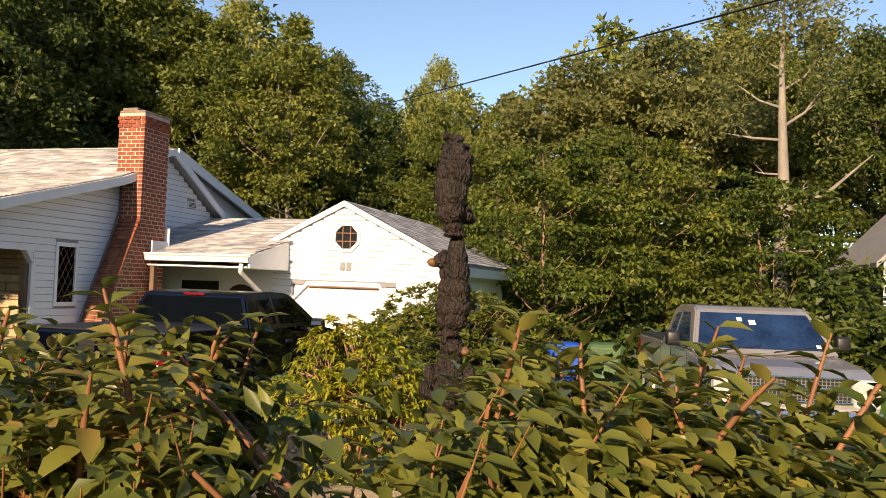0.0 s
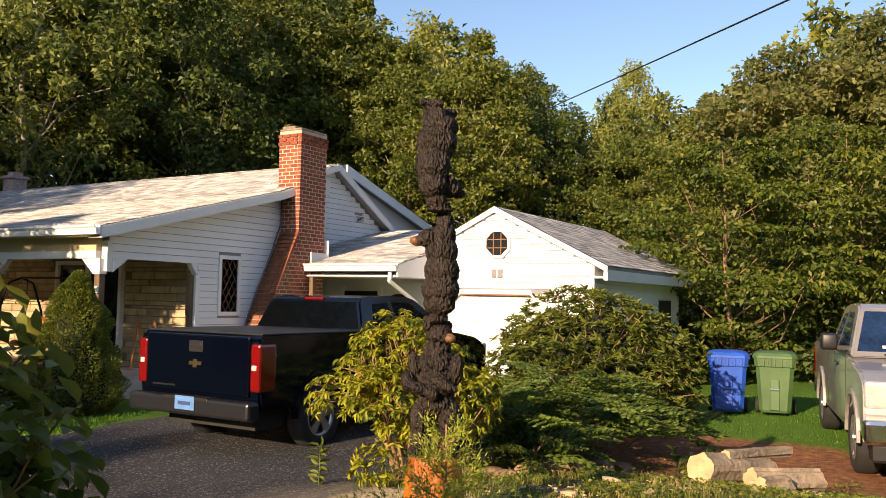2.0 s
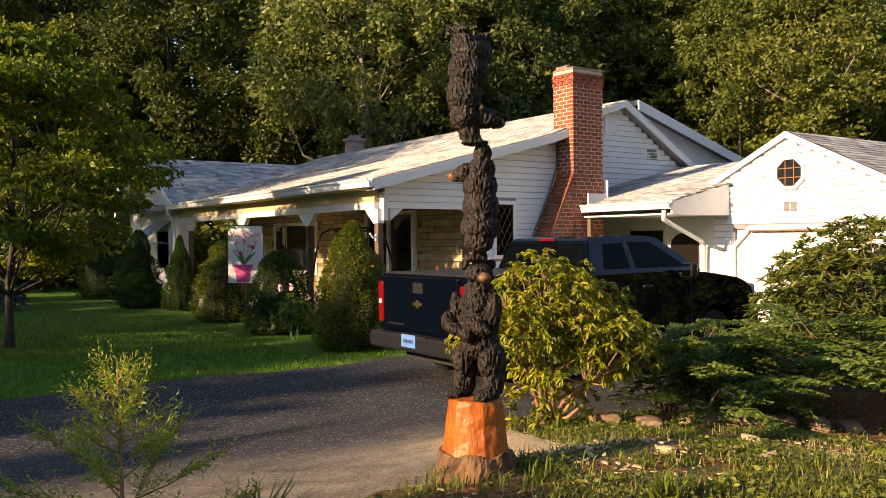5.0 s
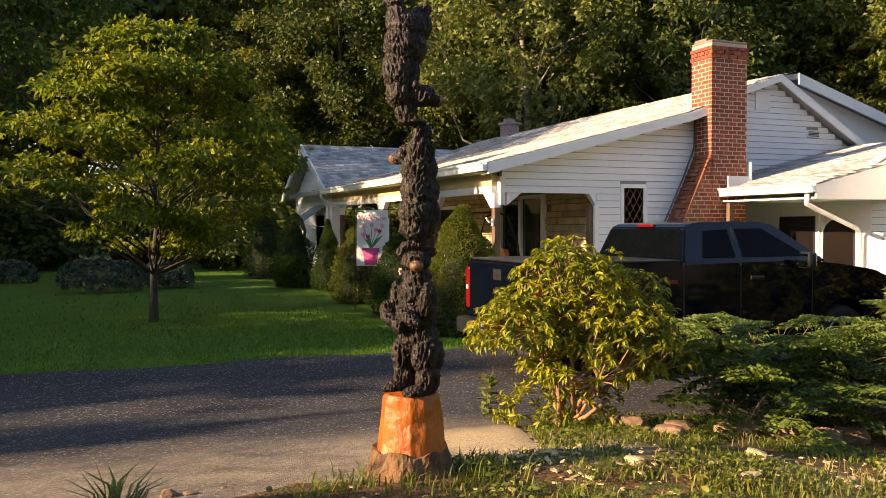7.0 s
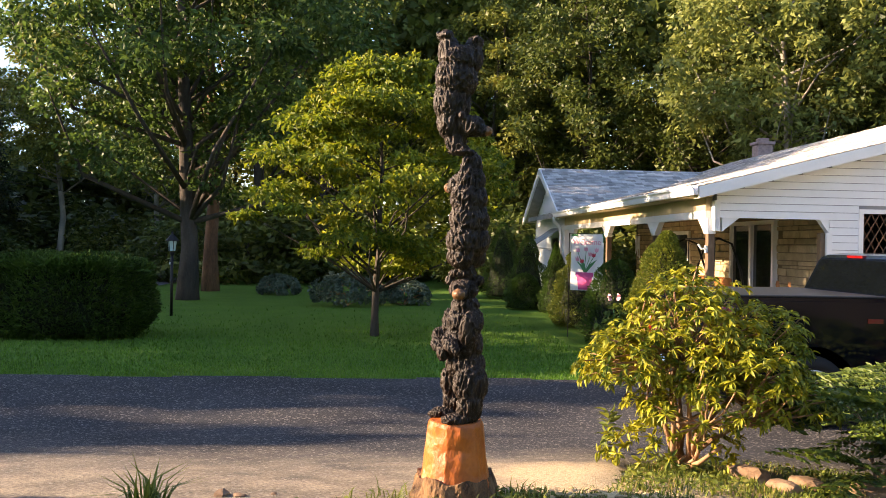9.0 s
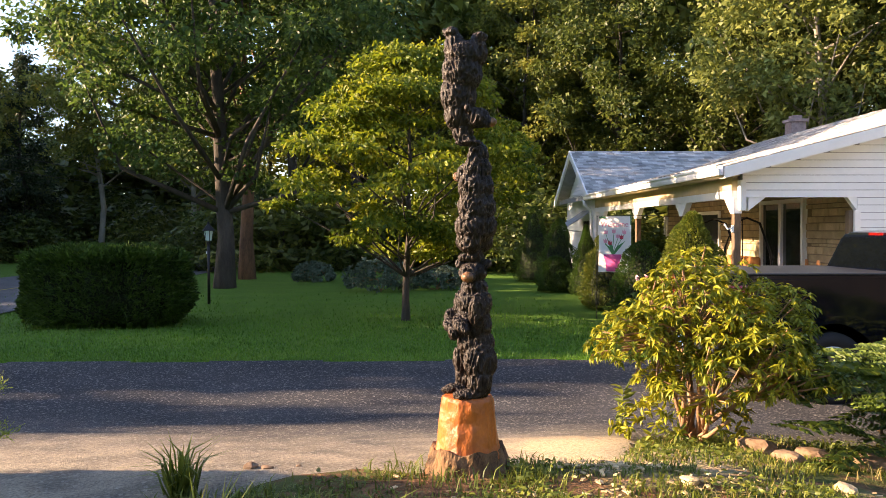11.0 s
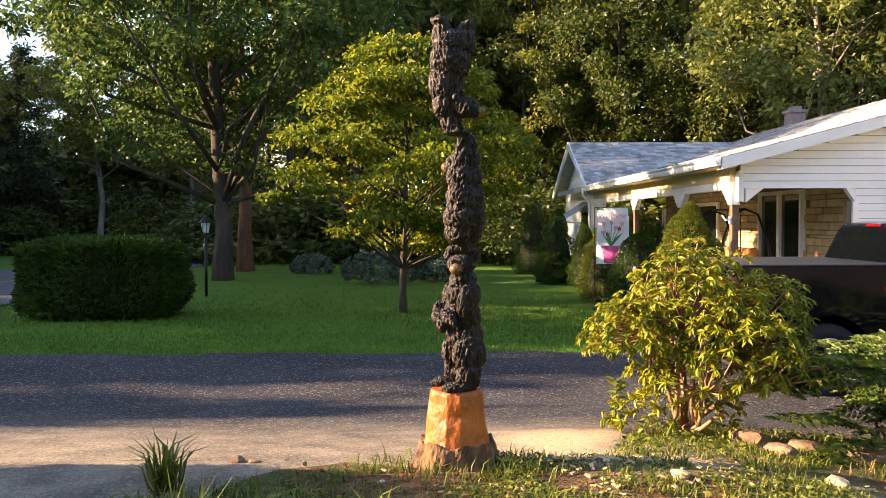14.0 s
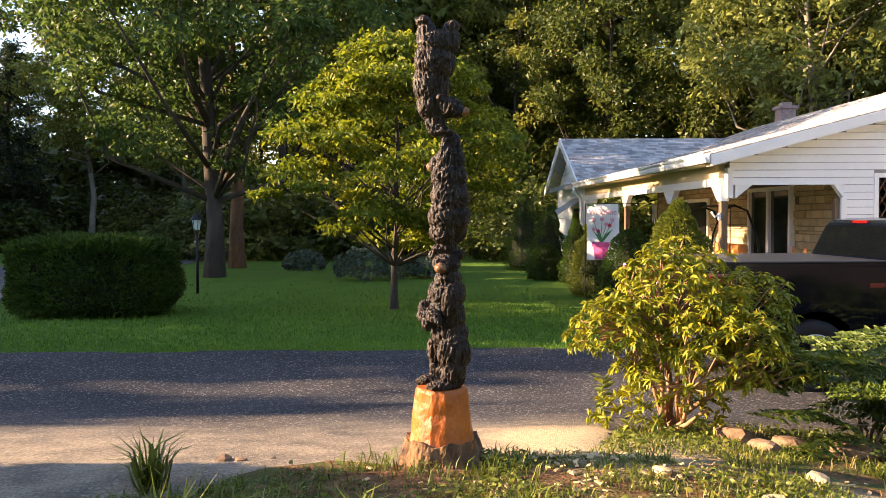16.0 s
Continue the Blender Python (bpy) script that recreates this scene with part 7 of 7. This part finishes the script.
hs = np.repeat(np.linspace(0.06, 0.33, 9), 3)
aa = np.arange(27) * 2.1
fine_leaves("foliage", sb + np.stack([0.06 * hs, 0.03 * hs, hs], -1), np.stack([np.cos(aa), np.sin(aa), 0.25 + 1.2 * hs], -1), g.uniform(0.07, 0.12, 27), M_WEED, sd, width=0.36, droop=0.5, rand=g)

# ---- grass and litter ----
g = np.random.default_rng(201)
# lawn: a dense fringe along the drive, thinner behind
k = 56000
x = g.uniform(-13, 5.2, k)
y = 7.12 + g.exponential(1.0, k) * 2.2
ok = (y < 20) & ~((x > 3.0) & (y > 8.2)) & (y > 7.12 + 0.06 * np.sin(x * 2.1) + 0.03 * np.sin(x * 5.3) + 0.6 * np.maximum(0, x - 3.2) - 0.03)
xy = np.stack([x, y], -1)[ok]
tagged(grass_mesh("lawn_grass", xy, 0.055 + 0.002 * (xy[:, 1] - 7), 0.011 + 0.0012 * (xy[:, 1] - 7), M_GRASS, 0.6, rand=g), "short green lawn grass", "grass", kind="stuff")
# lawn round the bins
k = 16000
xy = np.stack([g.uniform(4.8, 15, k), g.uniform(-4.5, 1.5, k)], -1)
tagged(grass_mesh("lawn_grass", xy[(np.hypot(xy[:, 0] - 5.8, (xy[:, 1] + 0.15) * 1.1) > 2.3 + 0.3 * np.sin(5 * xy[:, 0] + 3 * xy[:, 1])) & (xy[:, 0] > 5.2)], 0.05, 0.010, M_GRASS, 0.6, rand=g), "green grass round the bins", "grass", kind="stuff")


def patchy(k, x0, x1, y0, y1, scale, cut, g):
    xy = np.stack([g.uniform(x0, x1, k), g.uniform(y0, y1, k)], -1)
    keep = np.array([noise.noise(Vector((px * scale, py * scale, 3.3))) > cut for px, py in xy])
    return xy[keep]


def off_drive(xy):
    """Keeps what grows off the drive, and little of it on the bare soil by the logs."""
    bare = (xy[:, 0] > 3.1) & (xy[:, 0] < 7.3) & (xy[:, 1] > -1.5) & (xy[:, 1] < 0.85)
    return xy[(xy[:, 1] < drive_near(xy[:, 0]) + 0.03) & (~bare | (g.uniform(size=len(xy)) < 0.16))]


xy = off_drive(patchy(42000, -4.5, 5.0, -3.2, 1.9, 1.3, -0.08, g))
xy = xy[(np.hypot(xy[:, 0], xy[:, 1]) > 0.24) & ~((xy[:, 0] > 3.6) & (np.abs(xy[:, 1] + 0.2) < 0.7))]
tagged(grass_mesh("bank_grass", xy, 0.075, 0.008, M_WEED, 0.9, rand=g), "rough weedy grass on the bank", "grass", kind="stuff")
xy = off_drive(patchy(30000, -1.2, 4.0, -2.3, 1.3, 2.2, -0.06, g))
xy = xy[(np.hypot(xy[:, 0], xy[:, 1]) > 0.3)]
tagged(grass_mesh("bank_grass", xy, 0.06, 0.009, M_WEED, 1.1, rand=g), "low sunlit grass and weeds among the chips", "grass", kind="stuff")
xy = off_drive(patchy(9000, -3, 4.5, -2.5, 1.7, 1.7, 0.05, g))
tagged(grass_mesh("dry_grass", xy, 0.09, 0.006, M_DRY, 1.2, rand=g), "dry straw-coloured grass", "grass", kind="stuff")
xy = off_drive(patchy(20000, -1.5, 5.5, -2.2, 1.6, 1.4, -0.05, g))
z = ground_z(xy[:, 0], xy[:, 1])
a = g.uniform(0, 6.28, len(xy))
tagged(fine_leaves("ground_ivy", np.stack([xy[:, 0], xy[:, 1], z + g.uniform(0.0, 0.07, len(xy))], -1), np.stack([np.cos(a), np.sin(a), 0.35 + 0 * a], -1), g.uniform(0.02, 0.045, len(xy)), M_WEED, width=0.6, rand=g), "low leafy weeds covering the bank", "weeds", kind="stuff")
# weeds round the cedar seedling
xy = np.stack([g.normal(-1.7, 0.55, 2600), g.normal(-1.05, 0.33, 2600)], -1)
xy = xy[xy[:, 1] < drive_near(xy[:, 0])]
tagged(grass_mesh("seedling_weeds", xy, 0.11, 0.009, M_WEED, 1.0, rand=g), "yellow-green weeds round the cedar seedling", "weeds", kind="stuff")
# weeds round the stump
a = g.uniform(0, 6.28, 380)
r = 0.27 + g.exponential(0.14, 380)
xy = np.stack([r * np.cos(a), r * np.sin(a) - 0.06], -1)
xy = xy[(xy[:, 1] < 0.1)]
tagged(grass_mesh("stump_grass", xy, 0.13, 0.008, M_WEED, 1.0, rand=g), "grass tufts round the foot of the stump", "grass", kind="stuff")
xy = np.stack([g.uniform(0.26, 1.25, 900), g.normal(-0.02, 0.10, 900)], -1)
tagged(grass_mesh("ridge_grass", xy, 0.06, 0.008, M_WEED, 1.1, rand=g), "low weeds on the ridge of soil beside the stump", "grass", kind="stuff")
for i, (cx, cy, n, h) in enumerate(((-0.99, -1.68, 90, 0.42), (-1.40, -0.50, 90, 0.30), (0.35, -1.0, 60, 0.2), (-0.35, -1.05, 60, 0.2))):
    a, r = g.uniform(0, 6.28, n), g.uniform(0, 0.07, n)
    tagged(grass_mesh("grass_tuft", np.stack([cx + r * np.cos(a), cy + r * np.sin(a)], -1), h, 0.014, M_WEED, 0.9, rand=g), "tall coarse green grass tuft on the bank", "grass tuft", "grass tufts on the bank")
# straw clump by the garage shrubs
a, r = g.uniform(0, 6.28, 160), g.uniform(0, 0.12, 160)
tagged(grass_mesh("straw_tuft", np.stack([9.6 + r * np.cos(a), 1.2 + r * np.sin(a)], -1), 0.5, 0.02, M_DRY, 1.2, rand=g), "dry straw-coloured ornamental grass clump", "grass tuft")

# wood chips and stones
g = np.random.default_rng(211)


def lump(name, label, category, x, y, size, mat, seed, group="", sink=0.3, z=None):
    q = np.random.default_rng(seed)
    bm = bmesh.new()
    bmesh.ops.create_icosphere(bm, subdivisions=2, radius=1.0)
    sx, sy, sz = size
    for v in bm.verts:
        n_ = 1 + 0.28 * noise.noise(v.co * 1.3 + Vector((seed, 0, 0))) + 0.12 * noise.noise(v.co * 3.1 + Vector((0, seed, 0)))
        v.co = Vector((math.copysign(abs(v.co.x) ** 0.75, v.co.x) * sx, math.copysign(abs(v.co.y) ** 0.75, v.co.y) * sy, math.copysign(abs(v.co.z) ** 0.7, v.co.z) * sz)) * n_
    ob = part(name, bm, mat)
    ob.matrix_basis = pose(x, y, (gz(x, y) if z is None else z) + sz * (1 - sink), q.uniform(-6, 6), q.uniform(-6, 6), q.uniform(0, 360))
    return tagged(ob, label, category, group)


for i, (x, y, s) in enumerate(((1.95, 0.95, 0.13), (2.25, 0.8, 0.11), (2.6, 0.62, 0.16), (2.95, 0.5, 0.19), (3.3, 0.55, 0.15), (3.62, 0.62, 0.17), (4.0, 0.5, 0.16), (4.35, 0.4, 0.14), (2.0, 0.55, 0.1))):
    lump("border_stone", "flat brown edging stone along the planted bed", "stone", x, y, (s, s * 0.62, s * 0.42), M_ROCK, 300 + i, "stones edging the bed")
for i, (x, y, s) in enumerate(((-1.17, 0.02, 0.05), (-1.08, 0.0, 0.04), (-0.92, 0.06, 0.03))):
    lump("stone", "small brown stone at the edge of the drive", "stone", x, y, (s, s * 0.7, s * 0.7), M_ROCK, 320 + i, "loose stones by the drive")
chips_v, chips_f = [], []
for i in range(460):
    c = ((0.9, -0.5, 1.0, 0.55), (0.75, 0.05, 0.5, 0.2), (2.2, -0.6, 1.0, 0.5), (3.6, -0.6, 0.7, 0.45))[i % 4]
    x, y = g.normal(c[0], c[2] * 0.55), g.normal(c[1], c[3] * 0.55)
    if math.hypot(x, y) < 0.25 or y > float(drive_near(x)) + 0.15:
        continue
    s = g.uniform(0.006, 0.021) * (2.0 if i % 23 == 0 else 1)
    a = g.uniform(0, 6.28)
    u, w = Vector((math.cos(a), math.sin(a), g.normal() * 0.2)) * s, Vector((-math.sin(a), math.cos(a), g.normal() * 0.2)) * s * 0.5
    o = Vector((x, y, gz(x, y) + float(lumps(x, y)) + 0.008))
    n = len(chips_v)
    chips_v += [o - u - w, o + u - w, o + u * 0.8 + w, o - u + w * 0.7] + [p + Vector((0, 0, s * 0.35)) for p in (o - u - w, o + u - w, o + u * 0.8 + w, o - u + w * 0.7)]
    chips_f += [tuple(n + j for j in q) for q in ((4, 5, 6, 7), (0, 1, 5, 4), (1, 2, 6, 5), (2, 3, 7, 6), (3, 0, 4, 7))]
tagged(mesh_object("wood_chips", chips_v, chips_f, M_CHIP), "pale fresh wood chips scattered on the bank", "wood chips", kind="stuff")


def log(label, p, q, r, seed, split=False):
    """A sawn length of trunk, bark round it and pale cut ends."""
    gg = np.random.default_rng(seed)
    p, q = Vector(p), Vector(q)
    d = (q - p).normalized()
    u = d.cross(Vector((0, 0, 1))).normalized()
    w = u.cross(d)
    t = thing("log", label, "log", "felled logs on the bare soil")
    k = 18
    rad = r * (1 + 0.08 * gg.normal(size=k))
    if split:
        rad[: k // 2] *= 0.55
    v, f = [], []
    for i, s in enumerate((0, 0.25, 0.5, 0.75, 1)):
        c = p + (q - p) * s + u * gg.normal() * 0.006
        for j in range(k):
            a = 2 * math.pi * j / k
            v.append(c + (u * math.cos(a) + w * math.sin(a)) * float(rad[j]) * (1 + 0.04 * gg.normal()))
    for i in range(4):
        for j in range(k):
            f.append((i * k + j, i * k + (j + 1) % k, (i + 1) * k + (j + 1) % k, (i + 1) * k + j))
    mesh_object("bark", v, f, M_LOG_BARK, t)
    for name, c, o, s in (("cut_end", p, 0, -1), ("cut_end", q, 4 * k, 1)):
        ring = [v[o + j] * 1.0 + d * s * 0.003 for j in range(k)]
        mesh_object(name, ring + [c + d * s * 0.006], [(j, (j + 1) % k, k) if s < 0 else ((j + 1) % k, j, k) for j in range(k)], M_CUT, t)
    return t


log("large pale-cut log lying on the bare soil", (3.36, -0.62, 0.41), (4.35, -0.95, 0.28), 0.128, 1)
log("split log with weathered bark", (3.55, -1.0, 0.36), (4.1, -1.45, 0.32), 0.12, 2, True)
log("short split log with grey bark", (3.25, -1.12, 0.36), (3.55, -1.28, 0.34), 0.11, 3, True)
log("thin broken limb lying across the logs", (3.7, -0.75, 0.48), (4.7, -1.1, 0.42), 0.05, 4)
for i, (x, y, s) in enumerate(((3.3, -1.4, 0.07), (3.15, -0.95, 0.06), (3.5, -1.5, 0.09), (1.9, -0.35, 0.07), (1.5, -0.75, 0.06), (1.1, -0.35, 0.06))):
    lump("wood_chunk", "pale freshly split chunk of wood", "wood chunk", x, y, (s, s * 0.6, s * 0.45), M_CUT, 340 + i, "split wood on the bank")
tips = g.normal(size=(26, 3)) * [0.22, 0.12, 0.03] + [4.2, -0.35, 0.3]
c, ax = rosettes(tips, g.normal(size=(26, 3)), 7, 0.1, g)
tagged(fine_leaves("cut_foliage", c, ax, g.uniform(0.05, 0.1, len(c)), M_LEAF_RHODO, width=0.4, rand=g), "cut leafy twigs lying on the soil", "cut branches", kind="stuff")

# ---- garden things ----
lamp = thing("lamp_post", "black post lantern with a white glass on the lawn", "lamp post", at=(-5.6, 16.5, -0.08))
part("post", tube([(0, 0, -0.1), (0, 0, 1.62)], [0.038, 0.034], 12), M_BLACK_IRON, lamp, smooth=True)
part("collar", lathe([(0.05, 1.56), (0.055, 1.60), (0.05, 1.64)], 16), M_BLACK_IRON, lamp)
part("glass", lathe([(0.075, 1.66), (0.115, 1.90), (0.115, 1.91)], 6), M_LAMP_GLASS, lamp)
for i in range(6):
    a = i * math.pi / 3
    part("bar", tube([(0.08 * math.cos(a), 0.08 * math.sin(a), 1.65), (0.12 * math.cos(a), 0.12 * math.sin(a), 1.91)], 0.008, 5), M_BLACK_IRON, lamp)
part("roof", lathe([(0.17, 1.90), (0.16, 1.92), (0.06, 2.03), (0.03, 2.06), (0.02, 2.12), (0.0, 2.13)], 6), M_BLACK_IRON, lamp)
part("post_light_sensor", box(-0.05, -0.045, 1.33, -0.03, -0.02, 1.39), M_PAPER, lamp)

flag = thing("garden_flag", "pale garden flag with a pot of tulips and a greeting", "flag")
fw = (Vector((3.896, 12.291, 0)) - Vector((3.32, 12.697, 0))).normalized()
f0 = Vector((3.33, 12.69, 0))
fn = Vector((fw.y, -fw.x, 0))


def on_flag(u, z, d=0.0):
    return f0 + fw * u + Vector((0, 0, z)) + fn * (d + 0.018 * math.sin(u * 7 + z * 2.2))


W, Z0, Z1 = 0.70, 0.965, 2.10
n = 12
grid_v = [on_flag(W * i / n, Z0 + (Z1 - Z0) * j / n) for j in range(n + 1) for i in range(n + 1)]
grid_v += [p - fn * 0.004 for p in grid_v]
cells = [(j * (n + 1) + i, j * (n + 1) + i + 1, (j + 1) * (n + 1) + i + 1, (j + 1) * (n + 1) + i) for j in range(n) for i in range(n)]
cells += [tuple(q + (n + 1) ** 2 for q in c[::-1]) for c in cells]
cloth = mesh_object("cloth", grid_v, cells, M_FLAG, flag)


def patch(name, pts, mat, d=0.004):
    c = [on_flag(u, z, d) for u, z in pts]
    k = len(c)
    return mesh_object(name, c + [p - fn * 0.003 for p in c], [tuple(range(k))] + [(i, k + i, k + (i + 1) % k, (i + 1) % k) for i in range(k)], mat, cloth)


patch("top_band", [(0, 2.06), (W, 2.06), (W, 2.10), (0, 2.10)], M_LEAF_GREEN)
patch("side_band", [(W - 0.02, Z0), (W, Z0), (W, 2.06), (W - 0.02, 2.06)], M_LEAF_GREEN)
patch("flower_pot", [(0.17, 0.98), (0.42, 0.98), (0.47, 1.28), (0.13, 1.28)], M_PINK)
patch("pot_rim", [(0.11, 1.24), (0.49, 1.24), (0.49, 1.33), (0.11, 1.33)], M_PINK, 0.007)
for i, (u, z, m) in enumerate(((0.15, 1.74, M_TULIP), (0.24, 1.52, M_TULIP_RED), (0.33, 1.76, M_TULIP), (0.42, 1.66, M_TULIP), (0.50, 1.64, M_TULIP_RED), (0.56, 1.74, M_TULIP), (0.14, 1.56, M_TULIP))):
    patch("tulip", [(u - 0.035, z), (u + 0.035, z), (u + 0.045, z + 0.08), (u + 0.015, z + 0.055), (u, z + 0.10), (u - 0.015, z + 0.055), (u - 0.045, z + 0.08)], m, 0.006)
    patch("tulip_stem", [(0.29 - 0.006, 1.33), (0.29 + 0.006, 1.33), (u + 0.006, z), (u - 0.006, z)], M_LEAF_GREEN, 0.0045)
for u, z in ((0.12, 1.55), (0.50, 1.50), (0.58, 1.60), (0.2, 1.62)):
    patch("tulip_leaf", [(0.28, 1.33), (0.34, 1.33), ((0.31 + u) / 2 + 0.04, (1.33 + z) / 2 + 0.03), (u, z), ((0.31 + u) / 2 - 0.03, (1.33 + z) / 2 + 0.04)], M_LEAF_GREEN, 0.005)
patch("butterfly", [(0.57, 1.03), (0.62, 1.07), (0.66, 1.04), (0.64, 1.10), (0.66, 1.15), (0.61, 1.12), (0.56, 1.15), (0.58, 1.09)], M_PAPER, 0.006)
text = bpy.data.curves.new("greeting", "FONT")
text.body, text.size, text.align_x, text.extrude = "Welcome", 0.155, "CENTER", 0.0015
text_ob = new("greeting", text)
me = bpy.data.meshes.new_from_object(text_ob.evaluated_get(bpy.context.evaluated_depsgraph_get()))
bpy.data.objects.remove(text_ob), bpy.data.curves.remove(text)
for v in me.vertices:
    v.co = on_flag(0.34 + v.co.x, 1.885 + v.co.y * 1.1, 0.006 + v.co.z)
me.materials.clear()
me.materials.append(M_ROSE_TEXT)
new("greeting", me).parent = cloth
part("pole", tube([(3.30, 12.72, 0.0), (3.30, 12.72, 2.12)], 0.009, 8), M_BLACK_IRON, flag)
part("crossbar", tube([(3.30, 12.72, 2.11), tuple(on_flag(1.25, 2.11))], 0.007, 8), M_BLACK_IRON, flag)
part("pole", tube([tuple(on_flag(0.36, -0.03)), tuple(on_flag(0.36, 0.97))], 0.03, 6), M_POST, flag)

# flowers between the evergreens
g = np.random.default_rng(221)
hib = thing("hibiscus", "pink-flowered hibiscus with broad leaves beside the porch", "flowering plant")
b0 = np.array([3.75, 10.55, 0.0])
tips, ways = dome_tips(60, b0 + [0, 0, 0.35], np.array([0.4, 0.45, 0.45]), g, low=-0.3)
bm = bmesh.new()
stems(bm, b0, tips[::3], g, 0.008, 0.003, forks=5)
part("stemwork", bm, M_LEAF_GREEN, hib)
c, ax = rosettes(tips, ways, 5, 0.1, g)
fine_leaves("foliage", c, ax, g.uniform(0.08, 0.14, len(c)), M_LEAF_FERN, hib, width=0.6, rand=g)
for x, y, z in ((3.72, 11.0, 0.92), (3.80, 10.7, 0.95), (3.9, 10.2, 0.78)):
    a = np.arange(5) * 2 * math.pi / 5
    fine_leaves("flower", np.tile([x, y, z], (5, 1)), np.stack([-0.55 + 0 * a, np.cos(a), np.sin(a)], -1), 0.085, M_FLOWER, hib, width=0.95, droop=0.1, rand=g)

# porch things
ch = thing("wind_chime", "metal wind chime hanging from the porch beam", "wind chime")
part("cord", tube([(5.02, 13.75, 2.38), (5.02, 13.75, 2.12)], 0.003, 4), M_BLACK_IRON, ch)
part("disc", lathe([(0.05, 2.10), (0.055, 2.12), (0.0, 2.13)], 12, (5.02, 13.75)), M_POST, ch)
for i in range(5):
    a = i * 1.257
    x, y = 5.02 + 0.04 * math.cos(a), 13.75 + 0.04 * math.sin(a)
    part("chime", tube([(x, y, 2.10), (x, y, 1.62 + 0.05 * i)], 0.011, 7), M_RIM, ch)
sw = thing("porch_swing", "dark metal-framed porch swing with orange cushions", "porch swing")
for y in (11.3, 13.1):
    part("frame_side", tube([(5.3, y, 0.33), (5.45, y, 1.5), (5.6, y, 1.95), (5.85, y, 2.05), (6.1, y, 1.95), (6.3, y, 1.4), (6.45, y, 0.33)], 0.022, 8), M_BLACK_IRON, sw, smooth=True)
part("top_bar", tube([(5.85, 11.3, 2.05), (5.85, 13.1, 2.05)], 0.022, 8), M_BLACK_IRON, sw)
part("seat", box(5.55, 11.45, 0.75, 6.1, 12.95, 0.85, 0.04), M_CUSHION, sw, "orange seat cushion")
part("back", box(6.05, 11.45, 0.85, 6.2, 12.95, 1.3, 0.05), M_CUSHION, sw, "orange back cushion")
for y in (11.5, 12.9):
    part("hanger", tube([(5.85, y, 2.03), (5.85, y, 0.85)], 0.01, 6), M_BLACK_IRON, sw)
for y in (10.3, 10.75):
    ea = thing("folding_stand", "small orange-brown wooden folding stand on the porch", "folding stand", "folding stands on the porch", at=(6.75, y, 0.33))
    for s in (-1, 1):
        part("leg", tube([(0.0, 0.16 * s, 0.0), (0.0, 0.02 * s, 0.95)], 0.018, 6), M_MUNTIN_BRIGHT, ea)
    part("rung", tube([(0.0, -0.09, 0.42), (0.0, 0.09, 0.42)], 0.012, 6), M_MUNTIN_BRIGHT, ea)
tap = thing("wall_hook", "small white bracket on the corner post", "bracket")
part("arm", tube([(4.98, 9.62, 1.86), (4.88, 9.6, 1.84), (4.82, 9.6, 1.92)], 0.018, 7), M_PAPER, tap)
part("clip", box(4.95, 9.60, 1.78, 4.985, 9.66, 1.90, 0.005), M_PAPER, tap)
part("leaf_litter", box(4.53, 11.2, 2.872, 4.62, 12.6, 2.89, 0.006), M_INNER, house, "dead leaves lodged in the gutter")

# ---- distance ----
bld = thing("neighbour_house", "grey-green sided neighbouring house seen past the truck", "house", kind="structure")
part("wall", prism([(-13.5, -0.4), (-6.65, -0.4), (-6.65, 3.3), (-10.0, 6.6), (-13.5, 3.3)], "x", 21.0, 30.0), M_GREY_SIDING, bld)
for r in range(26):
    z = -0.2 + r * 0.14
    part("board", box(20.98, -13.4, z, 21.0, -6.65, z + 0.012), M_TRIM, bld)
part("roof", prism([(-6.4, 2.95), (-6.4, 3.1), (-10.0, 6.85), (-13.8, 3.1), (-13.8, 2.95), (-10.0, 6.65)], "x", 20.7, 30.3), M_DECK, bld)
part("corner_board", box(20.95, -6.75, -0.3, 21.05, -6.63, 3.2), M_TRIM, bld)
part("vent_pipe", tube([(21.5, -8.0, 4.6), (21.5, -8.0, 5.6)], 0.12, 10), M_TRIM, bld)
wire = thing("overhead_wire", "black utility wire crossing the sky", "wire")
A, B = Vector((4.0, -3.24, 5.25)), Vector((30, 17.83, 8.85))
part("span", tube([A + (B - A) * t + Vector((0, 0, -0.3 * (t - t * t))) for t in np.linspace(0, 1, 14)], 0.013, 6), M_BLACK_IRON, wire)
for dz in (0, 0.55):
    w2 = thing("roadside_wire", "black utility wire along the road", "wire")
    A, B = Vector((-18, 8, 5.2 + dz)), Vector((-12, 70, 5.0 + dz))
    part("span", tube([A + (B - A) * t + Vector((0, 0, -4.5 * (t - t * t))) for t in np.linspace(0, 1, 14)], 0.015, 5), M_BLACK_IRON, w2)
sg = thing("crossing_sign", "white crossed-board sign far along the road", "sign", at=(-19.5, 56, -0.2))
part("post", tube([(0, 0, 0), (0, 0, 2.0)], 0.05, 6), M_TRIM, sg)
for s in (-1, 1):
    part("board", slab([(-0.4, 0, 1.6 - 0.35 * s), (-0.4, 0, 1.75 - 0.35 * s), (0.4, 0, 1.75 + 0.35 * s), (0.4, 0, 1.6 + 0.35 * s)], 0.03), M_TRIM, sg)
